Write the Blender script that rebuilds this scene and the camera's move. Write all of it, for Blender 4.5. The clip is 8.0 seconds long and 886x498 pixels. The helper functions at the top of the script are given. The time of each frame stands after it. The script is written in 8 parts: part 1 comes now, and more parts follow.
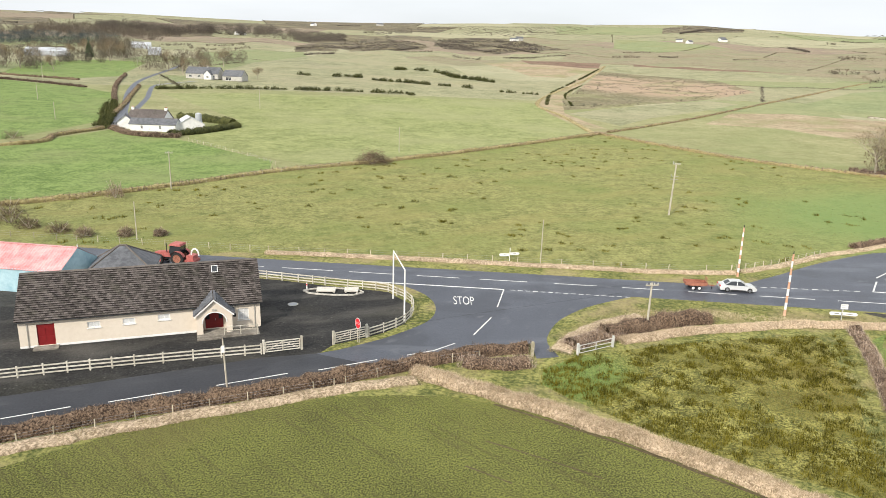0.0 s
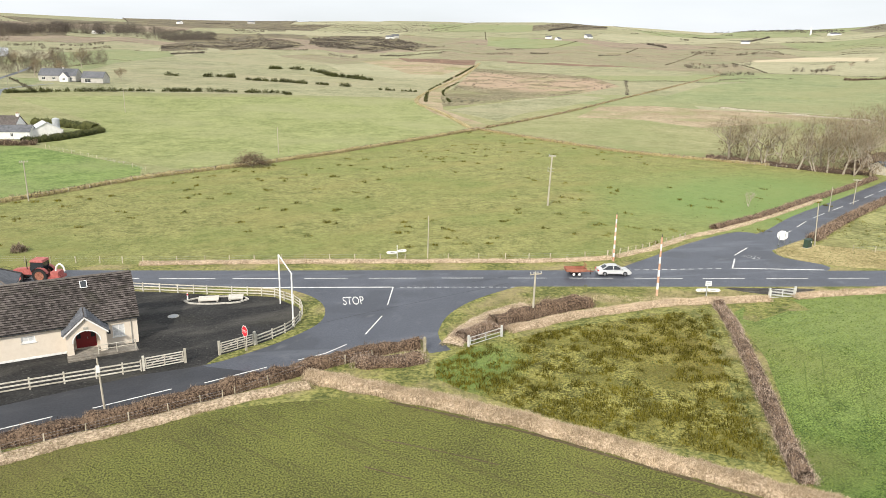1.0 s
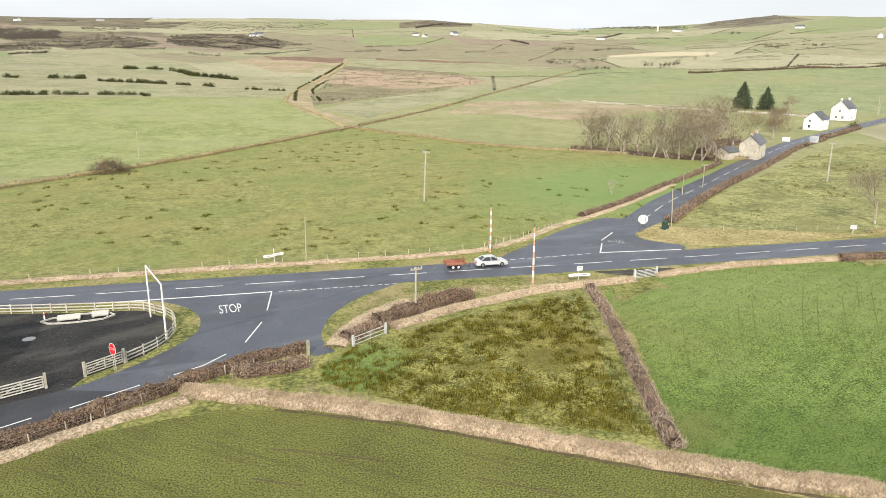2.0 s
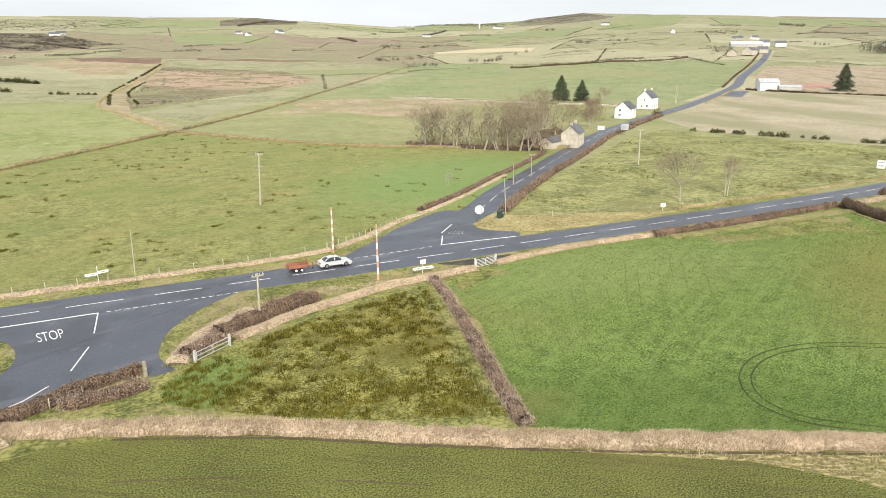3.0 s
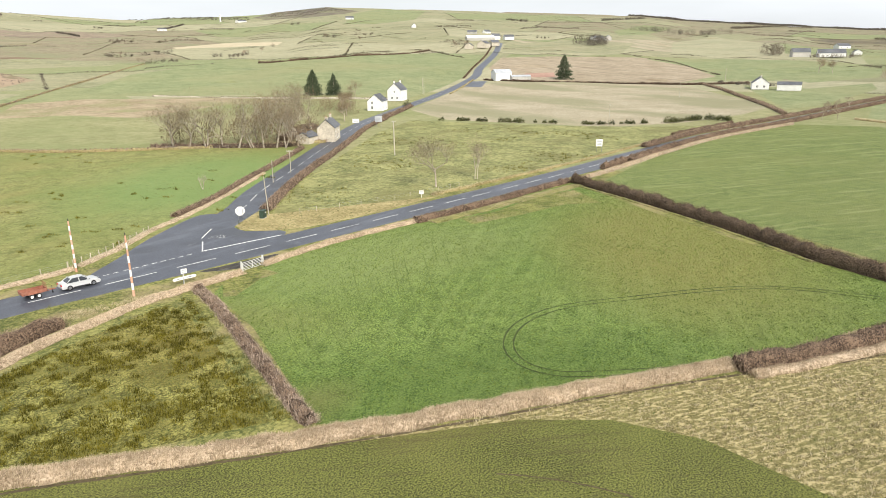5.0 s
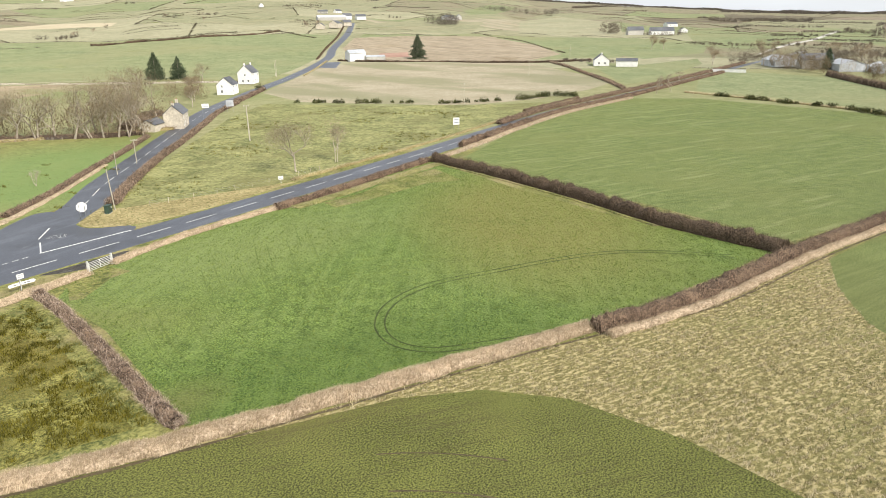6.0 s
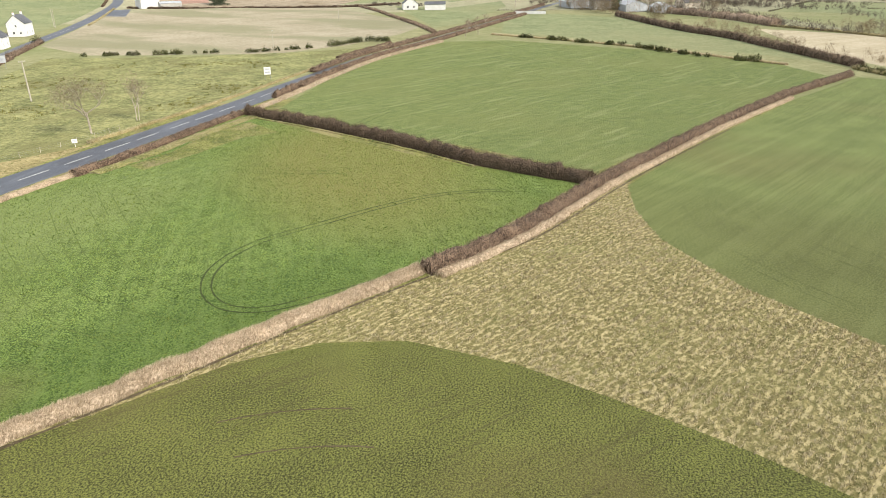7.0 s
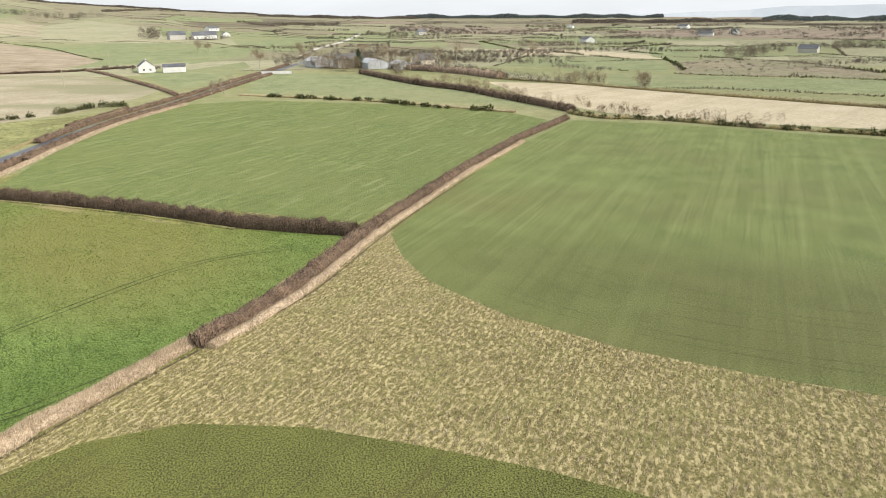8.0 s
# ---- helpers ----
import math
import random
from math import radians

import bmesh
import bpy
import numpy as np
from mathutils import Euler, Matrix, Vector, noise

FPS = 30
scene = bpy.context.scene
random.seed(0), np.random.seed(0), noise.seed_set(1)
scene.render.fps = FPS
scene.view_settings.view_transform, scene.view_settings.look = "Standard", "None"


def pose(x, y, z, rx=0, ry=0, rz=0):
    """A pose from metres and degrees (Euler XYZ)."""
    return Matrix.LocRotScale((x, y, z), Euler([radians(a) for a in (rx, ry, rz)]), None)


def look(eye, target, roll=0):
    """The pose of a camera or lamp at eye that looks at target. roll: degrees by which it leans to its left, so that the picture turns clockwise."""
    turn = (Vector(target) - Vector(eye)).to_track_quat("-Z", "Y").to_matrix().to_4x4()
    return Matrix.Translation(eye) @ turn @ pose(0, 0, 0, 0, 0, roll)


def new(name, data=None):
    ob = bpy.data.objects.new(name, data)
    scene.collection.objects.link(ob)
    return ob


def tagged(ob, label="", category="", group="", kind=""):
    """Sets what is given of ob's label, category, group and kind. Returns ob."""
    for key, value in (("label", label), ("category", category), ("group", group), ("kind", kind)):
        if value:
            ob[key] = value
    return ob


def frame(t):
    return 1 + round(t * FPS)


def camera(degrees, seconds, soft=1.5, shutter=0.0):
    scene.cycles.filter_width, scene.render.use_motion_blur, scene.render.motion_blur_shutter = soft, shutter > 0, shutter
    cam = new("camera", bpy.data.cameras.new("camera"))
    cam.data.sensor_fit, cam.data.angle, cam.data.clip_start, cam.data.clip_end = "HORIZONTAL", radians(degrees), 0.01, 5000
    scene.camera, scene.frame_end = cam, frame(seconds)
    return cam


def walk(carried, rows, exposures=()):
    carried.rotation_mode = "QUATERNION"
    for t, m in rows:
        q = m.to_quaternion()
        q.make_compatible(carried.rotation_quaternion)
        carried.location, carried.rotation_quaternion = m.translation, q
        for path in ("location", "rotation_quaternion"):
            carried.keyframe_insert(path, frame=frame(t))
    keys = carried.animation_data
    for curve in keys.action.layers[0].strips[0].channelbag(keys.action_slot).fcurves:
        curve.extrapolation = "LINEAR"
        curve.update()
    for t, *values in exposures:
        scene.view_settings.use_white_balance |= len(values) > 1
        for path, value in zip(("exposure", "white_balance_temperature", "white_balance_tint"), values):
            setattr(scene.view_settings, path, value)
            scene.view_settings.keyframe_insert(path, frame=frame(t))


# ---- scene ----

# ---- camera ----
EYE_H = 28.4
cam = camera(64.6, 8.0, soft=0.6)
PATH = [
    (0, pose(0, 0, EYE_H, 74.68, -1.67, 1.24)),
    (0.5, pose(0, 0, EYE_H, 74.73, -1.42, -3.33)),
    (1, pose(0, 0, EYE_H, 74.75, -1.15, -8.45)),
    (1.2, pose(0, 0, EYE_H, 74.70, -0.94, -10.48)),
    (2.3, pose(0, 0, EYE_H, 74.72, -0.49, -22.43)),
    (2.5, pose(0, 0, EYE_H, 74.70, -0.29, -25.14)),
    (3, pose(0, 0, EYE_H, 74.60, 0.07, -32.21)),
    (3.5, pose(0, 0, EYE_H, 74.46, 0.44, -38.47)),
    (4, pose(0, 0, EYE_H, 74.31, 0.58, -42.61)),
    (5.3, pose(0, 0, EYE_H, 73.97, 0.57, -55.23)),
    (5.5, pose(0, 0, EYE_H, 73.87, 0.64, -57.65)),
    (6, pose(0, 0, EYE_H, 72.41, 0.83, -63.36)),
    (6.1, pose(0, 0, EYE_H, 71.57, 0.87, -64.24)),
    (6.2, pose(0, 0, EYE_H, 69.64, 0.77, -65.4)),
    (6.3, pose(0, 0, EYE_H, 68.26, 0.70, -66.35)),
    (6.5, pose(0, 0, EYE_H, 67.89, 0.71, -68.66)),
    (7, pose(0, 0, EYE_H, 68.04, 0.87, -78.22)),
    (7.3, pose(0, 0, EYE_H, 69.14, 0.99, -83.97)),
    (7.5, pose(0, 0, EYE_H, 70.21, 1.03, -88.25)),
    (8, pose(0, 0, EYE_H, 72.13, 1.08, -98.02)),
]
walk(cam, PATH)

# ---- light ----
SUN_AZ, SUN_EL = 207, 36
world = bpy.data.worlds.new("sky")
scene.world = world
world.use_nodes = True
wn = world.node_tree
sky = wn.nodes.new("ShaderNodeTexSky")
sky.sky_type, sky.sun_disc = "NISHITA", False
sky.sun_elevation, sky.sun_rotation = radians(SUN_EL), radians(SUN_AZ)
sky.air_density, sky.dust_density, sky.ozone_density = 1.0, 3.0, 1.0
# thin bright overcast: the blue of the clear sky is veiled by pale cloud
cloud = wn.nodes.new("ShaderNodeTexNoise")
cloud.inputs["Scale"].default_value, cloud.inputs["Detail"].default_value = 2.2, 6
coord = wn.nodes.new("ShaderNodeTexCoord")
squash = wn.nodes.new("ShaderNodeMapping")
squash.inputs["Scale"].default_value = (1, 1, 5)
wn.links.new(coord.outputs["Generated"], squash.inputs["Vector"])
wn.links.new(squash.outputs["Vector"], cloud.inputs["Vector"])
veil = wn.nodes.new("ShaderNodeMapRange")
veil.inputs["From Min"].default_value, veil.inputs["From Max"].default_value = 0.3, 0.7
veil.inputs["To Min"].default_value, veil.inputs["To Max"].default_value = 0.72, 0.96
wn.links.new(cloud.outputs["Fac"], veil.inputs["Value"])
mixer = wn.nodes.new("ShaderNodeMix")
mixer.data_type = "RGBA"
wn.links.new(veil.outputs["Result"], mixer.inputs["Factor"])
wn.links.new(sky.outputs["Color"], mixer.inputs["A"])
mixer.inputs["B"].default_value = (8.0, 8.3, 8.6, 1)
back = wn.nodes["Background"]
wn.links.new(mixer.outputs["Result"], back.inputs["Color"])
back.inputs["Strength"].default_value = 0.127

sun_data = bpy.data.lights.new("sun", "SUN")
sun_data.energy, sun_data.angle, sun_data.color = 4.3, radians(4), (1.0, 0.93, 0.82)
sun = new("sun", sun_data)
a, e = radians(SUN_AZ), radians(SUN_EL)
sun.matrix_world = look((0, 0, 0), (-math.sin(a) * math.cos(e), -math.cos(a) * math.cos(e), -math.sin(e)))

# ---- materials ----
def material(name, low, high, scale=1.0, rough=0.9, bump=0.3, metal=0.0, mid=0.08, spec=0.3, stretch=None, island=0.0, piece=0.0, detail=8, clumps=0.0, grain=1.9, patchy=0.9, thin=0.0):
    """Two-tone surface: fine grain and broad patches, with relief. island / piece: spread of tone from clump to clump or piece to piece."""
    m = bpy.data.materials.new(name)
    m.use_nodes = True
    nt = m.node_tree
    N, L = nt.nodes, nt.links
    b = N["Principled BSDF"]
    b.inputs["Roughness"].default_value, b.inputs["Metallic"].default_value = rough, metal
    b.inputs["Specular IOR Level"].default_value = spec
    b.inputs["Diffuse Roughness"].default_value = 0.45 if rough >= 0.88 else 0.0
    geo = N.new("ShaderNodeNewGeometry")
    mp = N.new("ShaderNodeMapping")
    if stretch:
        mp.inputs["Scale"].default_value = stretch
    L.new(geo.outputs["Position"], mp.inputs["Vector"])
    fine, broad = N.new("ShaderNodeTexNoise"), N.new("ShaderNodeTexNoise")
    fine.inputs["Scale"].default_value, fine.inputs["Detail"].default_value, fine.inputs["Roughness"].default_value = scale, detail, 0.7
    broad.inputs["Scale"].default_value, broad.inputs["Detail"].default_value = scale * mid, 4
    for n in (fine, broad):
        L.new(mp.outputs["Vector"], n.inputs["Vector"])
    add = N.new("ShaderNodeMath")
    add.operation = "MULTIPLY_ADD"
    L.new(broad.outputs["Fac"], add.inputs[0])
    add.inputs[1].default_value = patchy
    half = N.new("ShaderNodeMath")
    half.operation = "MULTIPLY_ADD"
    L.new(fine.outputs["Fac"], half.inputs[0])
    half.inputs[1].default_value, half.inputs[2].default_value = grain, -0.5 * grain + 0.5 - 0.5 * patchy
    L.new(half.outputs[0], add.inputs[2])
    value = add.outputs[0]
    clump = None
    if clumps:
        # tussocks: small hummocks lighter than the hollows between them
        clump = N.new("ShaderNodeTexVoronoi")
        clump.inputs["Scale"].default_value, clump.inputs["Randomness"].default_value = clumps, 1.0
        L.new(mp.outputs["Vector"], clump.inputs["Vector"])
        more = N.new("ShaderNodeMath")
        more.operation = "MULTIPLY_ADD"
        L.new(clump.outputs["Distance"], more.inputs[0])
        more.inputs[1].default_value = -0.42
        lift_ = N.new("ShaderNodeMath")
        lift_.operation = "ADD"
        L.new(value, lift_.inputs[0])
        lift_.inputs[1].default_value = 0.2
        L.new(lift_.outputs[0], more.inputs[2])
        value = more.outputs[0]
    for source, amount in (("Random Per Island", island), ("piece", piece)):
        if amount:
            src = geo.outputs["Random Per Island"] if source != "piece" else N.new("ShaderNodeObjectInfo").outputs["Random"]
            more = N.new("ShaderNodeMath")
            more.operation = "MULTIPLY_ADD"
            L.new(src, more.inputs[0])
            more.inputs[1].default_value = amount
            shift = N.new("ShaderNodeMath")
            shift.operation = "SUBTRACT"
            L.new(value, shift.inputs[0])
            shift.inputs[1].default_value = amount / 2
            L.new(shift.outputs[0], more.inputs[2])
            value = more.outputs[0]
    ramp = N.new("ShaderNodeValToRGB")
    ramp.color_ramp.elements[0].position, ramp.color_ramp.elements[1].position = 0.2, 0.8
    ramp.color_ramp.elements[0].color, ramp.color_ramp.elements[1].color = (*low, 1), (*high, 1)
    L.new(value, ramp.inputs["Fac"])
    L.new(ramp.outputs["Color"], b.inputs["Base Color"])
    if thin:
        # light sifts through fine twigs and needles
        through_ = N.new("ShaderNodeBsdfTranslucent")
        both = N.new("ShaderNodeMixShader")
        both.inputs["Fac"].default_value = thin
        L.new(ramp.outputs["Color"], through_.inputs["Color"])
        L.new(b.outputs["BSDF"], both.inputs[1])
        L.new(through_.outputs["BSDF"], both.inputs[2])
        L.new(both.outputs["Shader"], N["Material Output"].inputs["Surface"])
    if bump:
        bm_ = N.new("ShaderNodeBump")
        bm_.inputs["Strength"].default_value, bm_.inputs["Distance"].default_value = bump, 0.3 / max(scale, 0.05) ** 0.5
        high_ = fine.outputs["Fac"]
        if clump:
            mound = N.new("ShaderNodeMath")
            mound.operation = "SUBTRACT"
            L.new(fine.outputs["Fac"], mound.inputs[0])
            L.new(clump.outputs["Distance"], mound.inputs[1])
            high_ = mound.outputs[0]
        L.new(high_, bm_.inputs["Height"])
        L.new(bm_.outputs["Normal"], b.inputs["Normal"])
    return m


def overlay(m, kind, scale, angle, colour, amount, lo=0.5, hi=0.7, distort=2.0, squeeze=(1, 1, 1), at=(0, 0, 0)):
    """Adds streaks (rows, bands) or patches of another growth over a ground material."""
    nt = m.node_tree
    N, L = nt.nodes, nt.links
    b = N["Principled BSDF"]
    was = b.inputs["Base Color"].links[0].from_socket
    geo = N.new("ShaderNodeNewGeometry")
    mp = N.new("ShaderNodeMapping")
    mp.vector_type = "TEXTURE"
    mp.inputs["Rotation"].default_value, mp.inputs["Scale"].default_value = (0, 0, radians(angle)), tuple(1 / q for q in squeeze)
    L.new(geo.outputs["Position"], mp.inputs["Vector"])
    mp.inputs["Location"].default_value = at
    if kind == "spot":
        tex = N.new("ShaderNodeTexGradient")
        tex.gradient_type = "SPHERICAL"
    elif kind == "rows":
        tex = N.new("ShaderNodeTexWave")
        tex.inputs["Distortion"].default_value, tex.inputs["Detail"].default_value = distort, 3
        tex.inputs["Detail Scale"].default_value = 0.6
    else:
        tex = N.new("ShaderNodeTexNoise")
        tex.inputs["Detail"].default_value = 6
    if kind != "spot":
        tex.inputs["Scale"].default_value = scale
    L.new(mp.outputs["Vector"], tex.inputs["Vector"])
    rng = N.new("ShaderNodeMapRange")
    rng.inputs["From Min"].default_value, rng.inputs["From Max"].default_value = lo, hi
    rng.inputs["To Max"].default_value = amount
    L.new(tex.outputs["Fac"], rng.inputs["Value"])
    mix = N.new("ShaderNodeMix")
    mix.data_type = "RGBA"
    L.new(rng.outputs["Result"], mix.inputs["Factor"])
    L.new(was, mix.inputs["A"])
    mix.inputs["B"].default_value = (*colour, 1)
    L.new(mix.outputs["Result"], b.inputs["Base Color"])
    return m


def plain(name, colour, rough=0.5, metal=0.0, vary=0.12, scale=3.0, spec=0.5):
    low = tuple(c * (1 - vary) for c in colour)
    high = tuple(min(1, c * (1 + vary)) for c in colour)
    return material(name, low, high, scale, rough, 0.05, metal, 0.2, spec)


M = {}
M["pasture"] = overlay(overlay(overlay(material("pasture", (0.102, 0.110, 0.031), (0.300, 0.298, 0.110), 3.2, bump=0.7, clumps=1.1, grain=2.0, patchy=0.7), "patch", 0.035, 0, (0.145, 0.182, 0.048), 0.55, 0.45, 0.62),
                       "patch", 0.09, 30, (0.235, 0.212, 0.075), 0.45, 0.5, 0.64, squeeze=(0.5, 1.4, 1)),
                       "spot", 1, 40, (0.144, 0.225, 0.069), 0.7, 0.05, 0.6, squeeze=(0.018, 0.026, 1), at=(92, 140, 0))
M["grass"] = overlay(material("grass", (0.140, 0.165, 0.052), (0.292, 0.312, 0.130), 1.6, bump=0.4, clumps=0.5, grain=1.5), "patch", 0.02, 0, (0.267, 0.270, 0.134), 0.6, 0.45, 0.65)
M["bright"] = overlay(material("bright_grass", (0.078, 0.128, 0.026), (0.218, 0.290, 0.088), 2.4, bump=0.5, clumps=0.9, grain=1.8), "patch", 0.04, 20, (0.217, 0.235, 0.098), 0.5, 0.45, 0.7)
M["sward"] = material("green_sward", (0.034, 0.064, 0.009), (0.225, 0.312, 0.076), 6.0, bump=1.0, clumps=3.0, grain=4.4, patchy=0.7)
for args in (("patch", 0.035, 30, (0.150, 0.178, 0.046), 0.45, 0.45, 0.65), ("patch", 0.9, 25, (0.190, 0.252, 0.075), 0.4, 0.5, 0.62, 2.0, (0.08, 1.2, 1)),
             ("spot", 1, 30, (0.215, 0.185, 0.055), 0.6, 0.05, 0.6, 2.0, (0.022, 0.04, 1), (104, 36, 0)), ("spot", 1, -10, (0.225, 0.268, 0.098), 0.4, 0.02, 0.6, 2.0, (0.028, 0.06, 1), (72, 66, 0)),
             ("spot", 1, -34, (0.050, 0.098, 0.014), 0.4, 0.05, 0.6, 2.0, (0.03, 0.09, 1), (46, 33, 0)), ("spot", 1, 0, (0.190, 0.165, 0.060), 0.4, 0.1, 0.9, 2.0, (0.16, 0.22, 1), (35, 41.5, 0)),
             ("spot", 1, 20, (0.210, 0.200, 0.070), 0.35, 0.1, 0.9, 2.0, (0.12, 0.05, 1), (44, 62, 0))):
    overlay(M["sward"], *args)
M["crop"] = overlay(overlay(material("winter_crop", (0.040, 0.042, 0.010), (0.208, 0.222, 0.056), 7.0, bump=1.0, mid=0.02, grain=4.2, patchy=0.45), "patch", 0.05, 0, (0.150, 0.130, 0.045), 0.55, 0.5, 0.66),
                    "patch", 1.2, -44, (0.070, 0.060, 0.024), 0.4, 0.54, 0.68, squeeze=(0.09, 1.2, 1))
M["crop_two"] = overlay(overlay(overlay(overlay(material("thin_winter_crop", (0.070, 0.097, 0.024), (0.240, 0.280, 0.094), 5.0, bump=0.9, mid=0.03, grain=3.2, patchy=0.5), "patch", 0.025, 0, (0.150, 0.140, 0.051), 0.5, 0.5, 0.66),
                        "patch", 0.5, -33, (0.250, 0.286, 0.109), 0.28, 0.5, 0.64, squeeze=(0.02, 1.0, 1)),
                        "spot", 1, 50, (0.098, 0.094, 0.030), 0.5, 0.05, 0.6, squeeze=(0.015, 0.036, 1), at=(60, -41, 0)),
                        "patch", 1.1, -31, (0.083, 0.095, 0.028), 0.26, 0.5, 0.64, squeeze=(0.02, 1.4, 1))
M["tussock"] = overlay(overlay(overlay(material("rough_strip", (0.120, 0.105, 0.034), (0.360, 0.305, 0.140), 5.0, bump=1.0, clumps=2.3, grain=3.2, patchy=0.6), "rows", 0.36, 60, (0.185, 0.165, 0.060), 0.75, 0.45, 0.85, distort=3.0),
                       "patch", 2.4, -30, (0.560, 0.470, 0.255), 0.7, 0.5, 0.6, squeeze=(0.5, 1.2, 1)), "patch", 0.12, 0, (0.22, 0.215, 0.075), 0.35, 0.5, 0.65)
M["rush"] = overlay(overlay(overlay(material("rushy_grass", (0.062, 0.062, 0.010), (0.345, 0.325, 0.095), 4.0, bump=0.9, clumps=1.8, grain=3.0, patchy=0.9), "patch", 0.22, 0, (0.105, 0.098, 0.016), 0.6, 0.46, 0.6),
                    "spot", 1, 40, (0.135, 0.215, 0.055), 0.75, 0.05, 0.5, squeeze=(0.10, 0.16, 1), at=(11, 60, 0)),
                    "spot", 1, 25, (0.165, 0.125, 0.024), 0.4, 0.05, 0.8, squeeze=(0.09, 0.07, 1), at=(35, 62, 0))
M["straw_field"] = overlay(overlay(material("straw_field", (0.268, 0.234, 0.152), (0.402, 0.352, 0.257), 0.8, bump=0.3, grain=2.2), "patch", 0.012, 70, (0.201, 0.201, 0.106), 0.75, 0.45, 0.6, squeeze=(1, 3, 1)),
                           "patch", 0.3, -48, (0.223, 0.192, 0.121), 0.3, 0.5, 0.65, squeeze=(0.03, 1, 1))
M["light_sward"] = overlay(overlay(material("light_green_sward", (0.067, 0.096, 0.025), (0.228, 0.270, 0.085), 6.0, bump=0.9, clumps=4.0, grain=3.8, patchy=0.6), "patch", 0.03, 30, (0.173, 0.191, 0.061), 0.5, 0.45, 0.65),
                           "patch", 0.6, -33, (0.275, 0.292, 0.128), 0.5, 0.56, 0.66, squeeze=(0.1, 1.2, 1))
M["tan"] = overlay(material("tan_stubble", (0.385, 0.325, 0.210), (0.520, 0.455, 0.326), 1.2, bump=0.4, grain=2.4), "patch", 0.4, -50, (0.330, 0.275, 0.173), 0.4, 0.5, 0.65, squeeze=(0.03, 1, 1))
M["dead_grass"] = overlay(material("dead_grass", (0.221, 0.171, 0.099), (0.396, 0.323, 0.220), 0.8, bump=0.5, clumps=0.3), "patch", 0.03, 0, (0.202, 0.209, 0.088), 0.7, 0.48, 0.62)
M["stubble"] = overlay(material("stubble", (0.248, 0.199, 0.131), (0.396, 0.332, 0.242), 0.8, bump=0.4), "patch", 0.4, 60, (0.156, 0.119, 0.074), 0.6, 0.5, 0.62, squeeze=(0.04, 1.0, 1))
M["heath"] = overlay(material("heath", (0.170, 0.130, 0.095), (0.320, 0.255, 0.180), 0.5, bump=0.5, clumps=0.12), "patch", 0.02, 0, (0.20, 0.18, 0.11), 0.7, 0.5, 0.6)
M["red_heath"] = overlay(material("dead_bracken", (0.105, 0.062, 0.042), (0.250, 0.160, 0.110), 0.5, bump=0.6, clumps=0.2, grain=2.8), "patch", 0.03, 0, (0.15, 0.115, 0.07), 0.6, 0.5, 0.62)
M["scrub_heath"] = overlay(material("dark_scrub_heath", (0.060, 0.054, 0.034), (0.185, 0.150, 0.098), 0.35, bump=0.8, clumps=0.12, grain=3.0), "patch", 0.02, 0, (0.215, 0.190, 0.105), 0.75, 0.5, 0.58)
M["crag"] = overlay(material("heathery_crag", (0.085, 0.075, 0.058), (0.215, 0.180, 0.130), 0.12, bump=0.9, clumps=0.03, grain=3.0), "patch", 0.012, 0, (0.19, 0.19, 0.10), 0.7, 0.48, 0.58)
# Pale blue-grey all over: the haze of distance is part of this colour.
M["far_hill"] = material("haze_blue_hill", (0.52, 0.57, 0.63), (0.62, 0.66, 0.71), 0.004, bump=0)
M["moor_mix"] = overlay(overlay(overlay(material("moor_mix", (0.105, 0.096, 0.052), (0.270, 0.232, 0.140), 0.6, bump=0.7, clumps=0.25, grain=2.8), "spot", 1, 20, (0.360, 0.265, 0.185), 0.85, 0.02, 0.35, squeeze=(0.011, 0.008, 0.0001), at=(150, 585, 0)),
                        "patch", 0.05, 0, (0.120, 0.110, 0.052), 0.6, 0.52, 0.6), "patch", 0.03, 0, (0.215, 0.225, 0.100), 0.4, 0.54, 0.62)
M["pale"] = overlay(material("pale_grass", (0.189, 0.189, 0.083), (0.299, 0.290, 0.149), 0.8, bump=0.4, clumps=0.25), "patch", 0.015, 0, (0.167, 0.198, 0.072), 0.6, 0.45, 0.65)
# Hill grounds paler, greyer, bluer than near grass: distance haze set in the colour.
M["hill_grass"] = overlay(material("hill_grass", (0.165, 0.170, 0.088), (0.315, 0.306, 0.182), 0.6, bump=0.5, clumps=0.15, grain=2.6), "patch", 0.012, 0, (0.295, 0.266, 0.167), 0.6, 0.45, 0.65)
M["hill_pale"] = overlay(material("hazed_hill_pale_grass", (0.251, 0.239, 0.144), (0.376, 0.353, 0.232), 0.6, bump=0.5, clumps=0.15, grain=2.6), "patch", 0.012, 0, (0.242, 0.248, 0.144), 0.6, 0.45, 0.65)
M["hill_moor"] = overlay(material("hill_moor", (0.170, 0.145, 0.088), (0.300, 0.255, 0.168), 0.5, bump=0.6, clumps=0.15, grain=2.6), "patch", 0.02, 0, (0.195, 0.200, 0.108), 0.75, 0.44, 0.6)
M["far_green"] = overlay(material("far_green_grass", (0.140, 0.170, 0.074), (0.262, 0.282, 0.140), 1.0, bump=0.5, clumps=0.3, grain=2.6), "patch", 0.012, 0, (0.246, 0.239, 0.119), 0.55, 0.45, 0.65)
M["olive"] = overlay(material("olive_grass", (0.110, 0.122, 0.040), (0.335, 0.328, 0.138), 1.4, bump=0.7, clumps=0.6, grain=2.0), "patch", 0.07, 0, (0.141, 0.134, 0.049), 0.6, 0.5, 0.65)
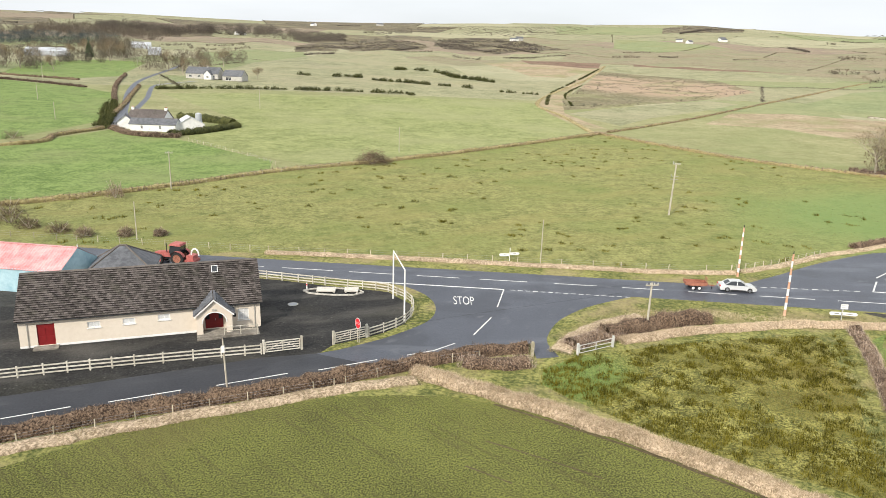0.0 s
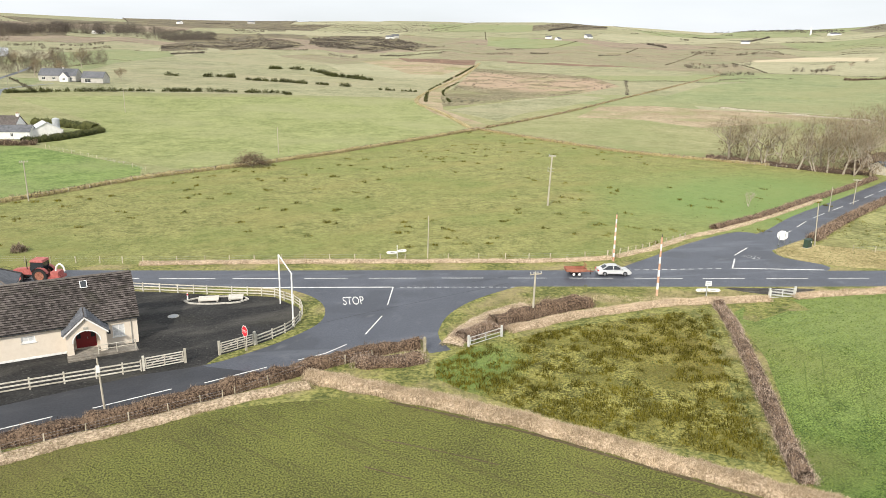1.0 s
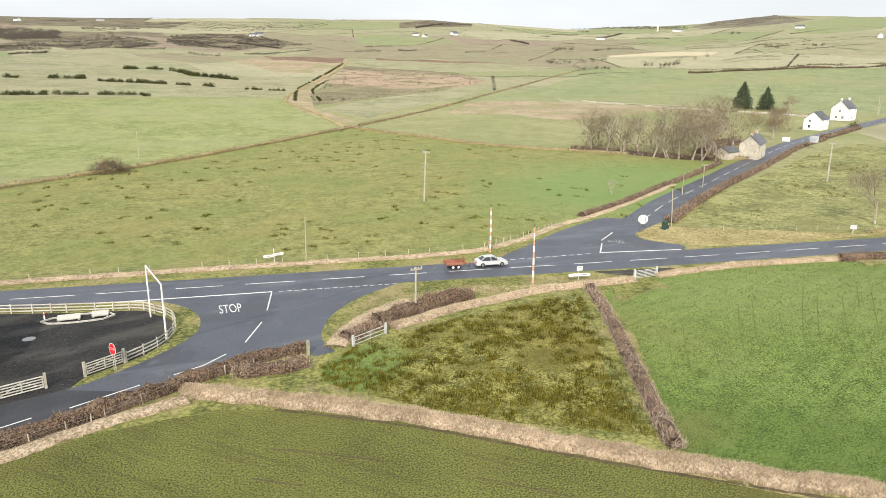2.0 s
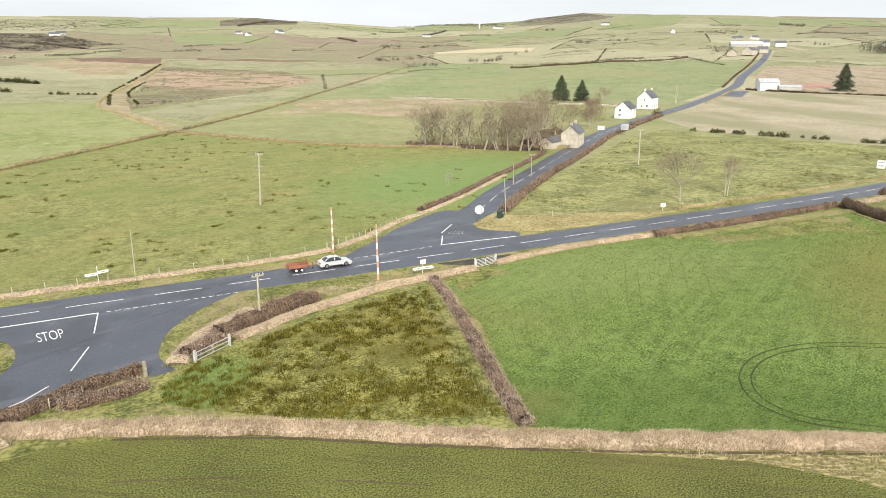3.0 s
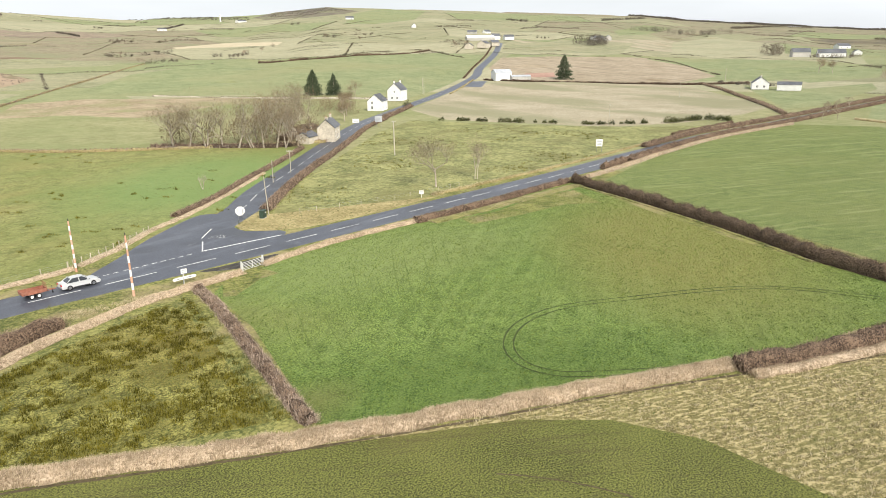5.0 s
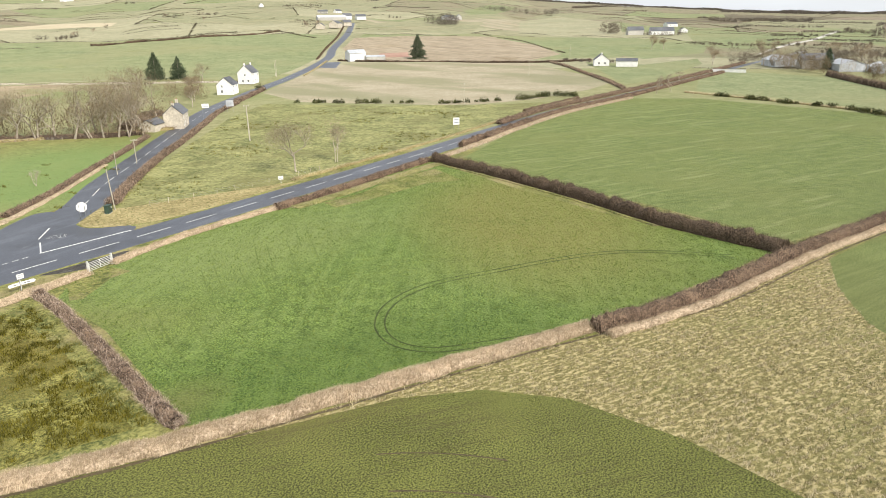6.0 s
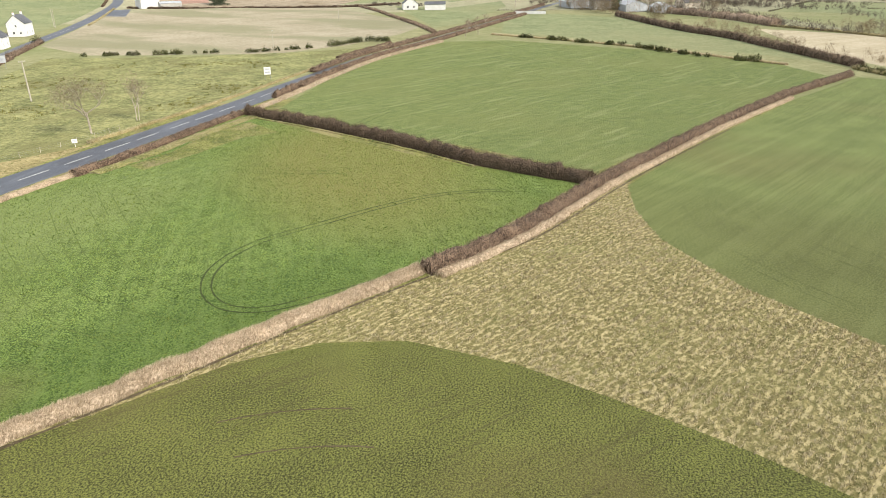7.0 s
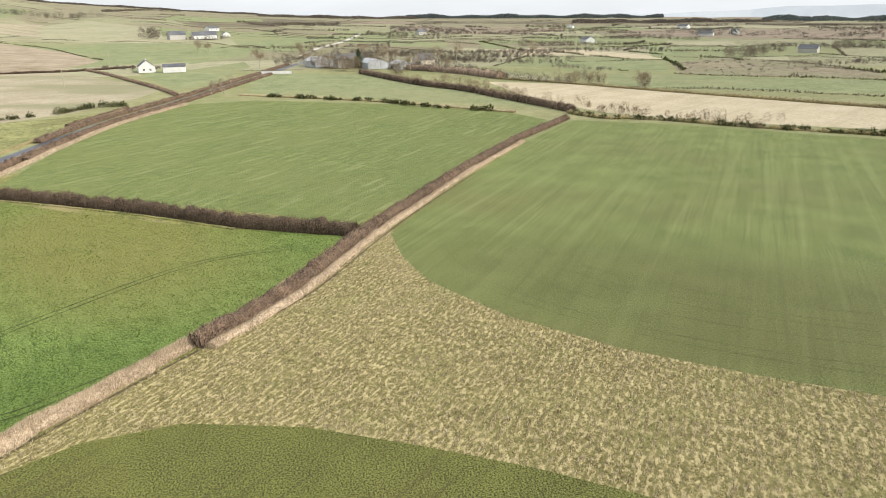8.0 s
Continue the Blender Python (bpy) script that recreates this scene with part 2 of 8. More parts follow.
M["verge"] = overlay(material("verge_grass", (0.066, 0.082, 0.019), (0.305, 0.294, 0.097), 3.0, bump=0.9, clumps=1.6, grain=2.3), "patch", 0.16, 0, (0.319, 0.256, 0.142), 0.6, 0.5, 0.64)
M["dry_verge"] = material("dry_verge", (0.20, 0.165, 0.065), (0.44, 0.37, 0.185), 2.4, bump=0.9, clumps=1.6)
M["asphalt"] = overlay(overlay(overlay(overlay(material("asphalt", (0.037, 0.041, 0.055), (0.096, 0.105, 0.130), 5.0, 0.42, 0.12, mid=0.02, spec=0.5), "patch", 0.1, 0, (0.030, 0.033, 0.043), 0.7, 0.5, 0.6),
                       "patch", 0.25, 5, (0.128, 0.139, 0.163), 0.5, 0.56, 0.66, squeeze=(0.2, 1.5, 1)),
                       "patch", 0.55, 40, (0.140, 0.148, 0.160), 0.5, 0.6, 0.7, squeeze=(0.6, 1.2, 1)), "patch", 2.2, 0, (0.026, 0.028, 0.034), 0.35, 0.58, 0.68)
M["asphalt_dark"] = overlay(overlay(material("dark_asphalt", (0.016, 0.017, 0.022), (0.044, 0.046, 0.054), 5.0, 0.5, 0.12, mid=0.03, spec=0.4), "patch", 0.2, 24, (0.064, 0.066, 0.074), 0.5, 0.54, 0.66, squeeze=(0.25, 1.5, 1)),
                            "patch", 0.6, 24, (0.085, 0.086, 0.09), 0.35, 0.6, 0.68, squeeze=(0.3, 1.4, 1))
M["mud"] = overlay(material("wet_mud", (0.020, 0.016, 0.011), (0.075, 0.062, 0.045), 3.0, 0.55, 0.6, clumps=1.2), "patch", 0.9, 0, (0.16, 0.15, 0.13), 0.6, 0.58, 0.68)
M["galvanised"] = material("pale_galvanised_paint", (0.50, 0.50, 0.48), (0.70, 0.70, 0.67), 3.0, 0.6, 0.05)
M["yard"] = overlay(overlay(overlay(material("yard_asphalt", (0.010, 0.010, 0.010), (0.040, 0.039, 0.037), 6.0, 0.85, 0.4, mid=0.04, clumps=3.0, grain=2.6), "patch", 0.22, 20, (0.105, 0.098, 0.086), 0.65, 0.5, 0.68, squeeze=(0.5, 1.2, 1)), "patch", 0.09, 40, (0.042, 0.040, 0.022), 0.4, 0.55, 0.7),
                    "patch", 3.0, 0, (0.16, 0.15, 0.135), 0.4, 0.6, 0.7)
M["track"] = material("tyre_track_soil", (0.022, 0.034, 0.007), (0.066, 0.088, 0.022), 4.0, bump=0.5)
M["thin_track"] = material("thin_track", (0.055, 0.068, 0.020), (0.125, 0.140, 0.046), 4.0, bump=0.5)
M["faint_track"] = material("faint_track", (0.070, 0.105, 0.020), (0.135, 0.175, 0.042), 4.0, bump=0.5)
M["tar"] = material("tar_seam", (0.012, 0.012, 0.014), (0.03, 0.03, 0.034), 4.0, 0.4, 0.05)
M["paint"] = material("road_paint", (0.55, 0.55, 0.53), (0.85, 0.85, 0.83), 9.0, 0.6, 0.05)
M["worn_paint"] = material("worn_road_paint", (0.10, 0.10, 0.11), (0.62, 0.62, 0.61), 7.0, 0.6, 0.05, grain=3.0)
M["earth"] = material("bare_earth", (0.06, 0.045, 0.025), (0.13, 0.10, 0.06), 3.0, bump=0.7)
M["twig"] = material("hedge_twig", (0.080, 0.056, 0.040), (0.400, 0.300, 0.220), 0.8, island=1.1, bump=0)
M["bramble"] = material("pale_bramble_stems", (0.150, 0.108, 0.080), (0.600, 0.485, 0.390), 0.8, island=1.1, bump=0)
M["thorn"] = material("dark_thorn", (0.047, 0.031, 0.019), (0.230, 0.166, 0.111), 0.8, island=1.1, bump=0)
M["straw"] = material("dry_grass", (0.365, 0.285, 0.185), (0.800, 0.670, 0.500), 0.5, island=0.9, bump=0, thin=0.25)
M["rushblade"] = material("rush_blades", (0.042, 0.043, 0.003), (0.225, 0.197, 0.024), 0.3, island=0.9, bump=0, thin=0.25)
M["tuft"] = material("tussock_blades", (0.284, 0.242, 0.120), (0.654, 0.570, 0.386), 0.5, island=0.9, bump=0, thin=0.25)
M["blade"] = material("grass_blades", (0.091, 0.123, 0.039), (0.259, 0.247, 0.109), 0.4, island=0.7, bump=0, thin=0.25)
M["sward_blade"] = material("sward_blades", (0.064, 0.108, 0.016), (0.250, 0.305, 0.080), 0.4, island=1.0, bump=0, thin=0.25)
M["crop_blade"] = material("crop_blades", (0.060, 0.074, 0.012), (0.275, 0.302, 0.074), 0.4, island=1.0, bump=0, thin=0.25)
M["straw_mass"] = material("matted_dry_grass", (0.235, 0.175, 0.112), (0.640, 0.515, 0.380), 5.0, bump=1.0, clumps=2.2, grain=3.0)
M["twig_mass"] = material("matted_twigs", (0.034, 0.020, 0.013), (0.255, 0.176, 0.118), 7.0, bump=1.0, clumps=3.5, grain=3.2)
M["thorn_mass"] = material("matted_thorn", (0.028, 0.019, 0.012), (0.18, 0.13, 0.088), 7.0, bump=1.0, clumps=3.5, grain=3.2)
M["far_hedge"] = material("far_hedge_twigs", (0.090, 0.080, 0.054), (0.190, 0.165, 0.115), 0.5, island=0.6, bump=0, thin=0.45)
M["gorse"] = material("gorse", (0.024, 0.030, 0.008), (0.110, 0.115, 0.036), 0.8, island=0.7, bump=0)
M["needles"] = material("conifer_needles", (0.040, 0.062, 0.034), (0.165, 0.200, 0.115), 0.8, island=0.6, bump=0, thin=0.3)
M["bark"] = material("grey_bark", (0.26, 0.22, 0.17), (0.56, 0.50, 0.41), 2.0, bump=0.3)
M["twigs_pale"] = material("tree_twigs", (0.20, 0.155, 0.105), (0.46, 0.37, 0.27), 0.6, island=0.6, bump=0, thin=0.45)
M["twigs_brown"] = material("brown_twigs", (0.160, 0.122, 0.072), (0.400, 0.315, 0.205), 0.6, island=0.8, bump=0, thin=0.45)
# Far woods in greyed, evened tones: distance haze put into twig and needle colours.
M["far_twigs"] = material("hazed_wood_twigs", (0.125, 0.103, 0.078), (0.225, 0.190, 0.148), 0.3, island=0.35, bump=0, thin=0.45)
M["far_thorn"] = material("hazed_dark_twigs", (0.110, 0.094, 0.078), (0.190, 0.162, 0.134), 0.3, island=0.35, bump=0, thin=0.45)
M["hazed_needles"] = material("hazed_needles", (0.085, 0.102, 0.100), (0.140, 0.162, 0.156), 0.3, island=0.6, bump=0, thin=0.45)
# Near-black: the shadow line below each tile course, put into the colour.
M["tile_edge"] = material("tile_edge_shade", (0.010, 0.009, 0.008), (0.034, 0.029, 0.026), 3.0, 0.95, 0.0)
M["tin_white"] = material("white_sheeting", (0.52, 0.54, 0.56), (0.72, 0.74, 0.75), 0.5, 0.5, 0.05)
M["pole_wood"] = material("weathered_pole", (0.317, 0.288, 0.220), (0.546, 0.504, 0.420), 1.5, 0.85, 0.2, stretch=(4, 4, 0.6))
M["fence_wood"] = material("fence_wood", (0.42, 0.39, 0.32), (0.66, 0.63, 0.55), 2.0, 0.8, 0.1, piece=0.4)
M["post_wood"] = material("post_wood", (0.30, 0.27, 0.19), (0.60, 0.54, 0.42), 2.0, 0.85, 0.1, piece=0.5)
M["white"] = plain("white_paint", (0.80, 0.80, 0.78), 0.5)
M["orange"] = material("faded_orange_paint", (0.58, 0.30, 0.19), (0.68, 0.44, 0.32), 2.0, 0.6, 0.05)
M["render_cream"] = material("cream_render", (0.645, 0.570, 0.475), (0.765, 0.695, 0.600), 2.5, 0.9, 0.15, grain=0.8, patchy=0.6)
M["render_white"] = material("white_render", (0.70, 0.70, 0.68), (0.86, 0.86, 0.84), 0.8, 0.9, 0.1)
M["render_grey"] = material("grey_render", (0.42, 0.41, 0.38), (0.58, 0.56, 0.52), 0.8, 0.9, 0.1)
M["stone"] = material("old_stone", (0.42, 0.38, 0.31), (0.66, 0.61, 0.51), 1.6, 0.9, 0.5, mid=0.2)
M["tiles"] = overlay(overlay(material("roof_tiles", (0.040, 0.034, 0.031), (0.165, 0.142, 0.132), 2.0, 0.86, 0.0, island=0.5, grain=1.2, patchy=0.45), "patch", 7.0, 0, (0.30, 0.28, 0.26), 0.55, 0.62, 0.7), "patch", 0.6, 0, (0.060, 0.060, 0.040), 0.4, 0.55, 0.68)
M["slate"] = material("slate", (0.075, 0.080, 0.090), (0.17, 0.175, 0.19), 1.2, 0.7, 0.15, island=0.3)
M["ridge"] = material("ridge_tile", (0.09, 0.078, 0.07), (0.17, 0.15, 0.135), 2.0, 0.85, 0.1)
M["door_red"] = plain("dark_red_paint", (0.20, 0.010, 0.012), 0.45)
M["tin_red"] = material("faded_red_tin", (0.50, 0.20, 0.20), (0.72, 0.42, 0.42), 0.7, 0.6, 0.05)
M["tin_blue"] = material("faded_blue_tin", (0.28, 0.46, 0.54), (0.48, 0.66, 0.72), 0.6, 0.6, 0.05)
M["tin_grey"] = material("grey_sheeting", (0.33, 0.35, 0.38), (0.55, 0.57, 0.60), 0.5, 0.5, 0.05)
M["concrete"] = material("concrete", (0.36, 0.34, 0.30), (0.58, 0.56, 0.51), 1.5, 0.9, 0.2)
M["worn_concrete"] = material("worn_concrete", (0.14, 0.125, 0.105), (0.30, 0.275, 0.235), 2.5, 0.9, 0.2)
M["metal"] = plain("galvanised_steel", (0.42, 0.43, 0.44), 0.4, 0.9)
M["dark"] = plain("dark_trim", (0.02, 0.02, 0.022), 0.6)
M["rubber"] = plain("rubber", (0.018, 0.018, 0.018), 0.85)
M["silver"] = plain("silver_car_paint", (0.62, 0.63, 0.63), 0.28, 0.35, 0.04)
M["rust"] = material("rusty_steel", (0.22, 0.085, 0.055), (0.42, 0.19, 0.13), 5.0, 0.85, 0.2)
M["tractor_red"] = material("faded_tractor_red", (0.34, 0.085, 0.075), (0.50, 0.17, 0.155), 3.0, 0.6, 0.05)
M["sign_red"] = plain("sign_red", (0.62, 0.02, 0.035), 0.4)
M["lamp_red"] = plain("red_lens", (0.45, 0.01, 0.01), 0.3)
M["box_green"] = plain("green_cabinet", (0.035, 0.065, 0.045), 0.6)
# Hall panes: the bright sky's reflection is put into a pale base colour.
M["pane_pale"] = plain("sky_pale_glass", (0.62, 0.63, 0.63), 0.15)
M["brick_red"] = material("red_soil", (0.33, 0.13, 0.09), (0.46, 0.22, 0.16), 0.6, 0.9, 0.3)
M["red_soil"] = material("bare_red_soil", (0.26, 0.145, 0.105), (0.42, 0.27, 0.21), 0.6, 0.9, 0.4)
M["porcelain"] = plain("insulator", (0.55, 0.54, 0.50), 0.3)
glass = bpy.data.materials.new("window_glass")
glass.use_nodes = True
gb = glass.node_tree.nodes["Principled BSDF"]
gb.inputs["Base Color"].default_value, gb.inputs["Roughness"].default_value = (0.03, 0.035, 0.04, 1), 0.08
gb.inputs["Specular IOR Level"].default_value = 0.8
M["glass"] = glass

# ---- building helpers ----
from mathutils.geometry import delaunay_2d_cdt


class Shape:
    """Vertices and faces gathered for one mesh."""

    def __init__(self):
        self.v, self.f, self.m = [], [], []

    def add(self, verts, faces, mat=0):
        k = len(self.v)
        self.v += [tuple(p) for p in verts]
        self.f += [tuple(i + k for i in f) for f in faces]
        self.m += [mat] * len(faces)
        return self

    def box(self, x0, x1, y0, y1, z0, z1, at=None, mat=0):
        p = [(x, y, z) for z in (z0, z1) for x, y in ((x0, y0), (x1, y0), (x1, y1), (x0, y1))]
        if at is not None:
            p = [at @ Vector(q) for q in p]
        return self.add(p, [(3, 2, 1, 0), (4, 5, 6, 7), (0, 1, 5, 4), (1, 2, 6, 5), (2, 3, 7, 6), (3, 0, 4, 7)], mat)

    def tube(self, a, b, r0, r1=None, sides=8, mat=0, caps=True):
        a, b = Vector(a), Vector(b)
        r1 = r0 if r1 is None else r1
        w = (b - a).normalized()
        u = w.orthogonal().normalized()
        n = w.cross(u)
        ring = [(u * math.cos(t) + n * math.sin(t)) for t in (2 * math.pi * i / sides for i in range(sides))]
        p = [a + q * r0 for q in ring] + [b + q * r1 for q in ring]
        f = [(i, (i + 1) % sides, sides + (i + 1) % sides, sides + i) for i in range(sides)]
        if caps:
            f += [tuple(range(sides))[::-1], tuple(range(sides, 2 * sides))]
        return self.add(p, f, mat)

    def prism(self, outline, y0, y1, at=None, mat=0):
        """An outline in x, z pushed from y0 to y1."""
        n = len(outline)
        p = [(x, y, z) for y in (y0, y1) for x, z in outline]
        if at is not None:
            p = [at @ Vector(q) for q in p]
        return self.add(p, [tuple(range(n)), tuple(range(2 * n - 1, n - 1, -1))] + [(i, n + i, n + (i + 1) % n, (i + 1) % n) for i in range(n)], mat)

    def mesh(self, name, mats, smooth=False, weld=False):
        me = bpy.data.meshes.new(name)
        me.from_pydata(self.v, [], self.f)
        for m in mats if isinstance(mats, (list, tuple)) else [mats]:
            me.materials.append(m)
        if any(self.m):
            me.polygons.foreach_set("material_index", self.m)
        if smooth:
            me.polygons.foreach_set("use_smooth", [True] * len(me.polygons))
        me.update()
        bm = bmesh.new()
        bm.from_mesh(me)
        if weld:
            bmesh.ops.remove_doubles(bm, verts=bm.verts, dist=0.0005)
        bmesh.ops.recalc_face_normals(bm, faces=bm.faces)
        bm.to_mesh(me)
        bm.free()
        return me


def part(name, shape, mat, parent, label="", smooth=False):
    ob = new(name, shape.mesh(name, mat, smooth, name == "wall") if isinstance(shape, Shape) else shape)
    ob.parent = parent
    return tagged(ob, label)


def thing(name, x, y, rz=0.0, label="", category="", group="", z=None):
    ob = new(name)
    ob.empty_display_size = 0.3
    ob.matrix_basis = pose(x, y, height(x, y) if z is None else z, 0, 0, rz)
    return tagged(ob, label, category, group)


# ---- the lie of the land ----
AZ = [-180, -60, -35, -20, 0, 15, 30, 45, 60, 75, 90, 110, 140, 180]
RAMP = {400: [0.5, 1.2, 1.2, 1.1, 0.7, 0.4, 0.2, 0.2, 0.3, 0.5, 0.5, 0.4, 0.4, 0.5],
        900: [0.9, 1.6, 1.7, 1.7, 1.5, 1.6, 1.8, 2.2, 1.9, 1.2, 0.9, 0.6, 0.6, 0.9]}
SKY = [(-180, 0.5), (-60, 1.6), (-33, 2.2), (-25, 2.4), (-18, 2.3), (-9, 2.4), (-1, 2.6), (5, 2.8), (11, 2.8), (17, 2.9), (24, 2.5),
       (28.5, 2.2), (32, 2.4), (37, 2.5), (39, 2.8), (43, 3.2), (50, 3.0), (58, 2.7), (67, 2.3), (70, 1.9), (75.5, 1.5),
       (82, 1.0), (90, 0.6), (99, 0.4), (116, 0.1), (130, -0.3), (150, -0.3), (180, 0.5)]


def rise(x, y):
    """Height of the land, in metres above the crossroads."""
    x, y = np.asarray(x, float), np.asarray(y, float)
    r = np.maximum(np.hypot(x, y), 1.0)
    az = np.degrees(np.arctan2(x, y))
    sky = np.interp(az, [a for a, _ in SKY], [v for _, v in SKY])
    total = 0
    for s in (0.78, 0.88, 1.0, 1.12, 1.25):
        lr = np.log(np.clip(r * s, 160, 3000))
        k = [np.interp(az, AZ, RAMP[400]), np.interp(az, AZ, RAMP[900]), sky + 0.54]
        l0, l1, l2, l3 = np.log(160), np.log(400), np.log(900), np.log(3000)
        v = np.where(lr < l1, k[0] * (lr - l0) / (l1 - l0),
                     np.where(lr < l2, k[0] + (k[1] - k[0]) * (lr - l1) / (l2 - l1),
                              k[1] + (k[2] - k[1]) * (lr - l2) / (l3 - l2)))
        total = total + v / 5
    wave = 0.12 * np.sin(az * 0.55 + 2.3 * np.log(r)) + 0.08 * np.sin(az * 1.3 - 5.1 * np.log(r) + 1.0)
    total = total + wave * np.clip((r - 350) / 800, 0, 1) * np.clip((2300 - r) / 1200, 0, 1) * np.clip((120 - az) / 50, 0.35, 1)
    z = r * np.tan(np.radians(total))
    return z - np.clip(r - 3200, 0, None) * 0.12


def height(x, y):
    return float(rise(x, y))

# ---- ground, fields and roads: one sheet, cut along the field edges ----
def band(centre, width):
    """Outline of a strip of that width (one or one for each point) along a centre line."""
    c = [Vector(p) for p in centre]
    ws = width if isinstance(width, (list, tuple)) else [width] * len(c)
    left, right = [], []
    for i, p in enumerate(c):
        d = (c[min(i + 1, len(c) - 1)] - c[max(i - 1, 0)]).normalized()
        n = Vector((-d.y, d.x)) * ws[i] / 2
        left.append(tuple(p + n))
        right.append(tuple(p - n))
    return left + right[::-1]


def smooth_line(pts, step=2.0, closed=False):
    """A rounded line through the points."""
    p = [Vector(q) for q in pts]
    n = len(p)
    out = []
    for i in range(n if closed else n - 1):
        a, b = p[i], p[(i + 1) % n]
        a0 = p[i - 1] if closed or i else a
        b1 = p[(i + 2) % n] if closed or i + 2 < n else b
        k = max(1, int((b - a).length / step))
        for j in range(k):
            t = j / k
            out.append(0.5 * ((2 * a) + (b - a0) * t + (2 * a0 - 5 * a + 4 * b - b1) * t * t + (3 * a - a0 - 3 * b + b1) * t ** 3))
    if not closed:
        out.append(p[-1])
    return [tuple(q) for q in out]


MAIN_ROAD = [(-420, 126), (-200, 107), (-100, 98.5), (-27, 91.6), (18, 88.0), (54, 84.8), (87, 82.2), (124, 79.6), (153, 77.8), (185, 77), (230, 74), (280, 64), (330, 55), (400, 42), (470, 30), (600, 2)]
SIDE_ROAD = [(54, 88), (63, 99), (76, 107.5), (90, 119.5), (113, 136), (146, 160), (194, 193), (253, 225), (320, 256), (430, 309), (494, 349), (624, 423), (731, 489), (800, 533)]
FARM_LANE = [(-112, 232), (-122, 255), (-137, 292), (-160, 345), (-180, 398), (-192, 440), (-210, 520), (-230, 600)]
HOUSE_DRIVE = [(-124, 268), (-136, 305), (-146, 335), (-158, 366), (-168, 400), (-160, 440)]

REGIONS = []


def field(name, mat, outline):
    """A piece of ground of one growth. Later ones lie over earlier ones."""
    REGIONS.append((name, mat, outline))


# near fields and roads
field("verges", "verge", [(170 * math.sin(radians(a)), 170 * math.cos(radians(a))) for a in range(0, 360, 6)])
field("field_left_ridge", "hill_grass", [(-165, 402), (-195, 691), (-175, 827), (-164, 1096), (-7, 814), (50, 714), (73, 629), (77, 519), (44, 426), (-36, 420), (-124, 401)])
field("field_left_mid", "grass", [(-148, 355), (-116, 377), (-35, 405), (42, 411), (48, 319), (51, 276), (14, 230), (-19, 191), (-39, 181), (-62, 197), (-82, 213), (-90, 243), (-83, 269)])
field("field_left_lower", "bright", [(-200, 120), (-123, 186), (-118, 205), (-112, 228), (-81, 211), (-48, 183), (-46, 172), (-62, 149), (-78, 133), (-92, 118), (-140, 98)])
field("field_left_far", "bright", [(-330, 330), (-246, 383), (-191, 364), (-166, 343), (-125, 246), (-127, 219), (-130, 195), (-260, 190)])
field("field_left_farm", "bright", [(-273, 425), (-330, 558), (-301, 606), (-258, 596), (-212, 446), (-227, 404)])
field("heath_left", "heath", [(-164, 1223), (-110, 1534), (21, 1558), (159, 1401), (73, 1074), (-11, 1126), (-94, 1077)])
field("field_straw_strip", "dead_grass", [(149, 390), (184, 395), (218, 371), (249, 330), (254, 293), (218, 313), (158, 290), (144, 323), (115, 331)])
field("field_ridge_green", "far_green", [(197, 432), (299, 550), (445, 572), (539, 515), (618, 494), (612, 424), (486, 352), (425, 315), (357, 283), (288, 254), (300, 315), (273, 335), (221, 386)])
field("field_straw", "straw_field", [(252, 218), (330, 256), (368, 274), (412, 272), (445, 161), (340, 80), (300, 82), (262, 92), (236, 110), (230, 151), (227, 177)])
field("field_stubble", "stubble", [(500, 344), (604, 400), (657, 374), (706, 291), (669, 245), (529, 166), (464, 168), (452, 172), (425, 270), (435, 290)])
field("field_yellow_far", "straw_field", [(914, 603), (953, 491), (1227, 465), (943, 244), (844, 193), (809, 272), (841, 385), (843, 493)])
field("field_house_green", "far_green", [(692, 291), (745, 238), (765, 158), (625, 102), (569, 154), (634, 234)])
field("field_lawn", "far_green", [(460, 128), (447, 88), (504, 65), (459, 56), (352, 64), (329, 73)])
field("field_back_green", "far_green", [(308, 39), (376, 47), (409, 39), (401, 14), (382, -10), (336, -38), (270, -59), (217, -69), (224, -67), (244, -53), (266, -19), (294, 11)])
field("field_back_straw", "tan", [(328, -66), (309, -98), (261, -128), (199, -166), (130, -200), (110, -160), (162, -136), (175, -119), (188, -101), (213, -82), (248, -70)])
field("field_back_pale", "pale", [(397, -125), (440, -199), (409, -199), (344, -153), (354, -130)])
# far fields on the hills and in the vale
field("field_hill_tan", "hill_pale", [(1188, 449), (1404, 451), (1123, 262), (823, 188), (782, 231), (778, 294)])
field("field_hill_green", "far_green", [(724, 272), (770, 228), (748, 170), (758, 119), (693, 81), (565, 69), (492, 97), (554, 146), (531, 160), (639, 222)])
field("field_crest_green", "far_green", [(1395, 652), (1877, 793), (1825, 695), (1327, 549), (1207, 553)])
field("field_crown_green", "far_green", [(1645, 1645), (2228, 2068), (2183, 1796), (1438, 1222), (1242, 1173), (1102, 1136)])
field("crag", "crag", [(1611, 2111), (1957, 2404), (2049, 2327), (2114, 2267), (1845, 1817), (1592, 1639), (1387, 1579), (1370, 1723)])
field("field_hill_straw", "tan", [(500, 816), (658, 932), (675, 819), (627, 772), (581, 824), (483, 778)])
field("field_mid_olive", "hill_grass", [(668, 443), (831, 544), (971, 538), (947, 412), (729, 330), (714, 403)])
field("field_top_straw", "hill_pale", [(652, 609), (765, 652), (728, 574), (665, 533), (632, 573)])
field("field_vale_pale", "hill_pale", [(648, -94), (618, -124), (579, -149), (525, -122), (566, -82)])
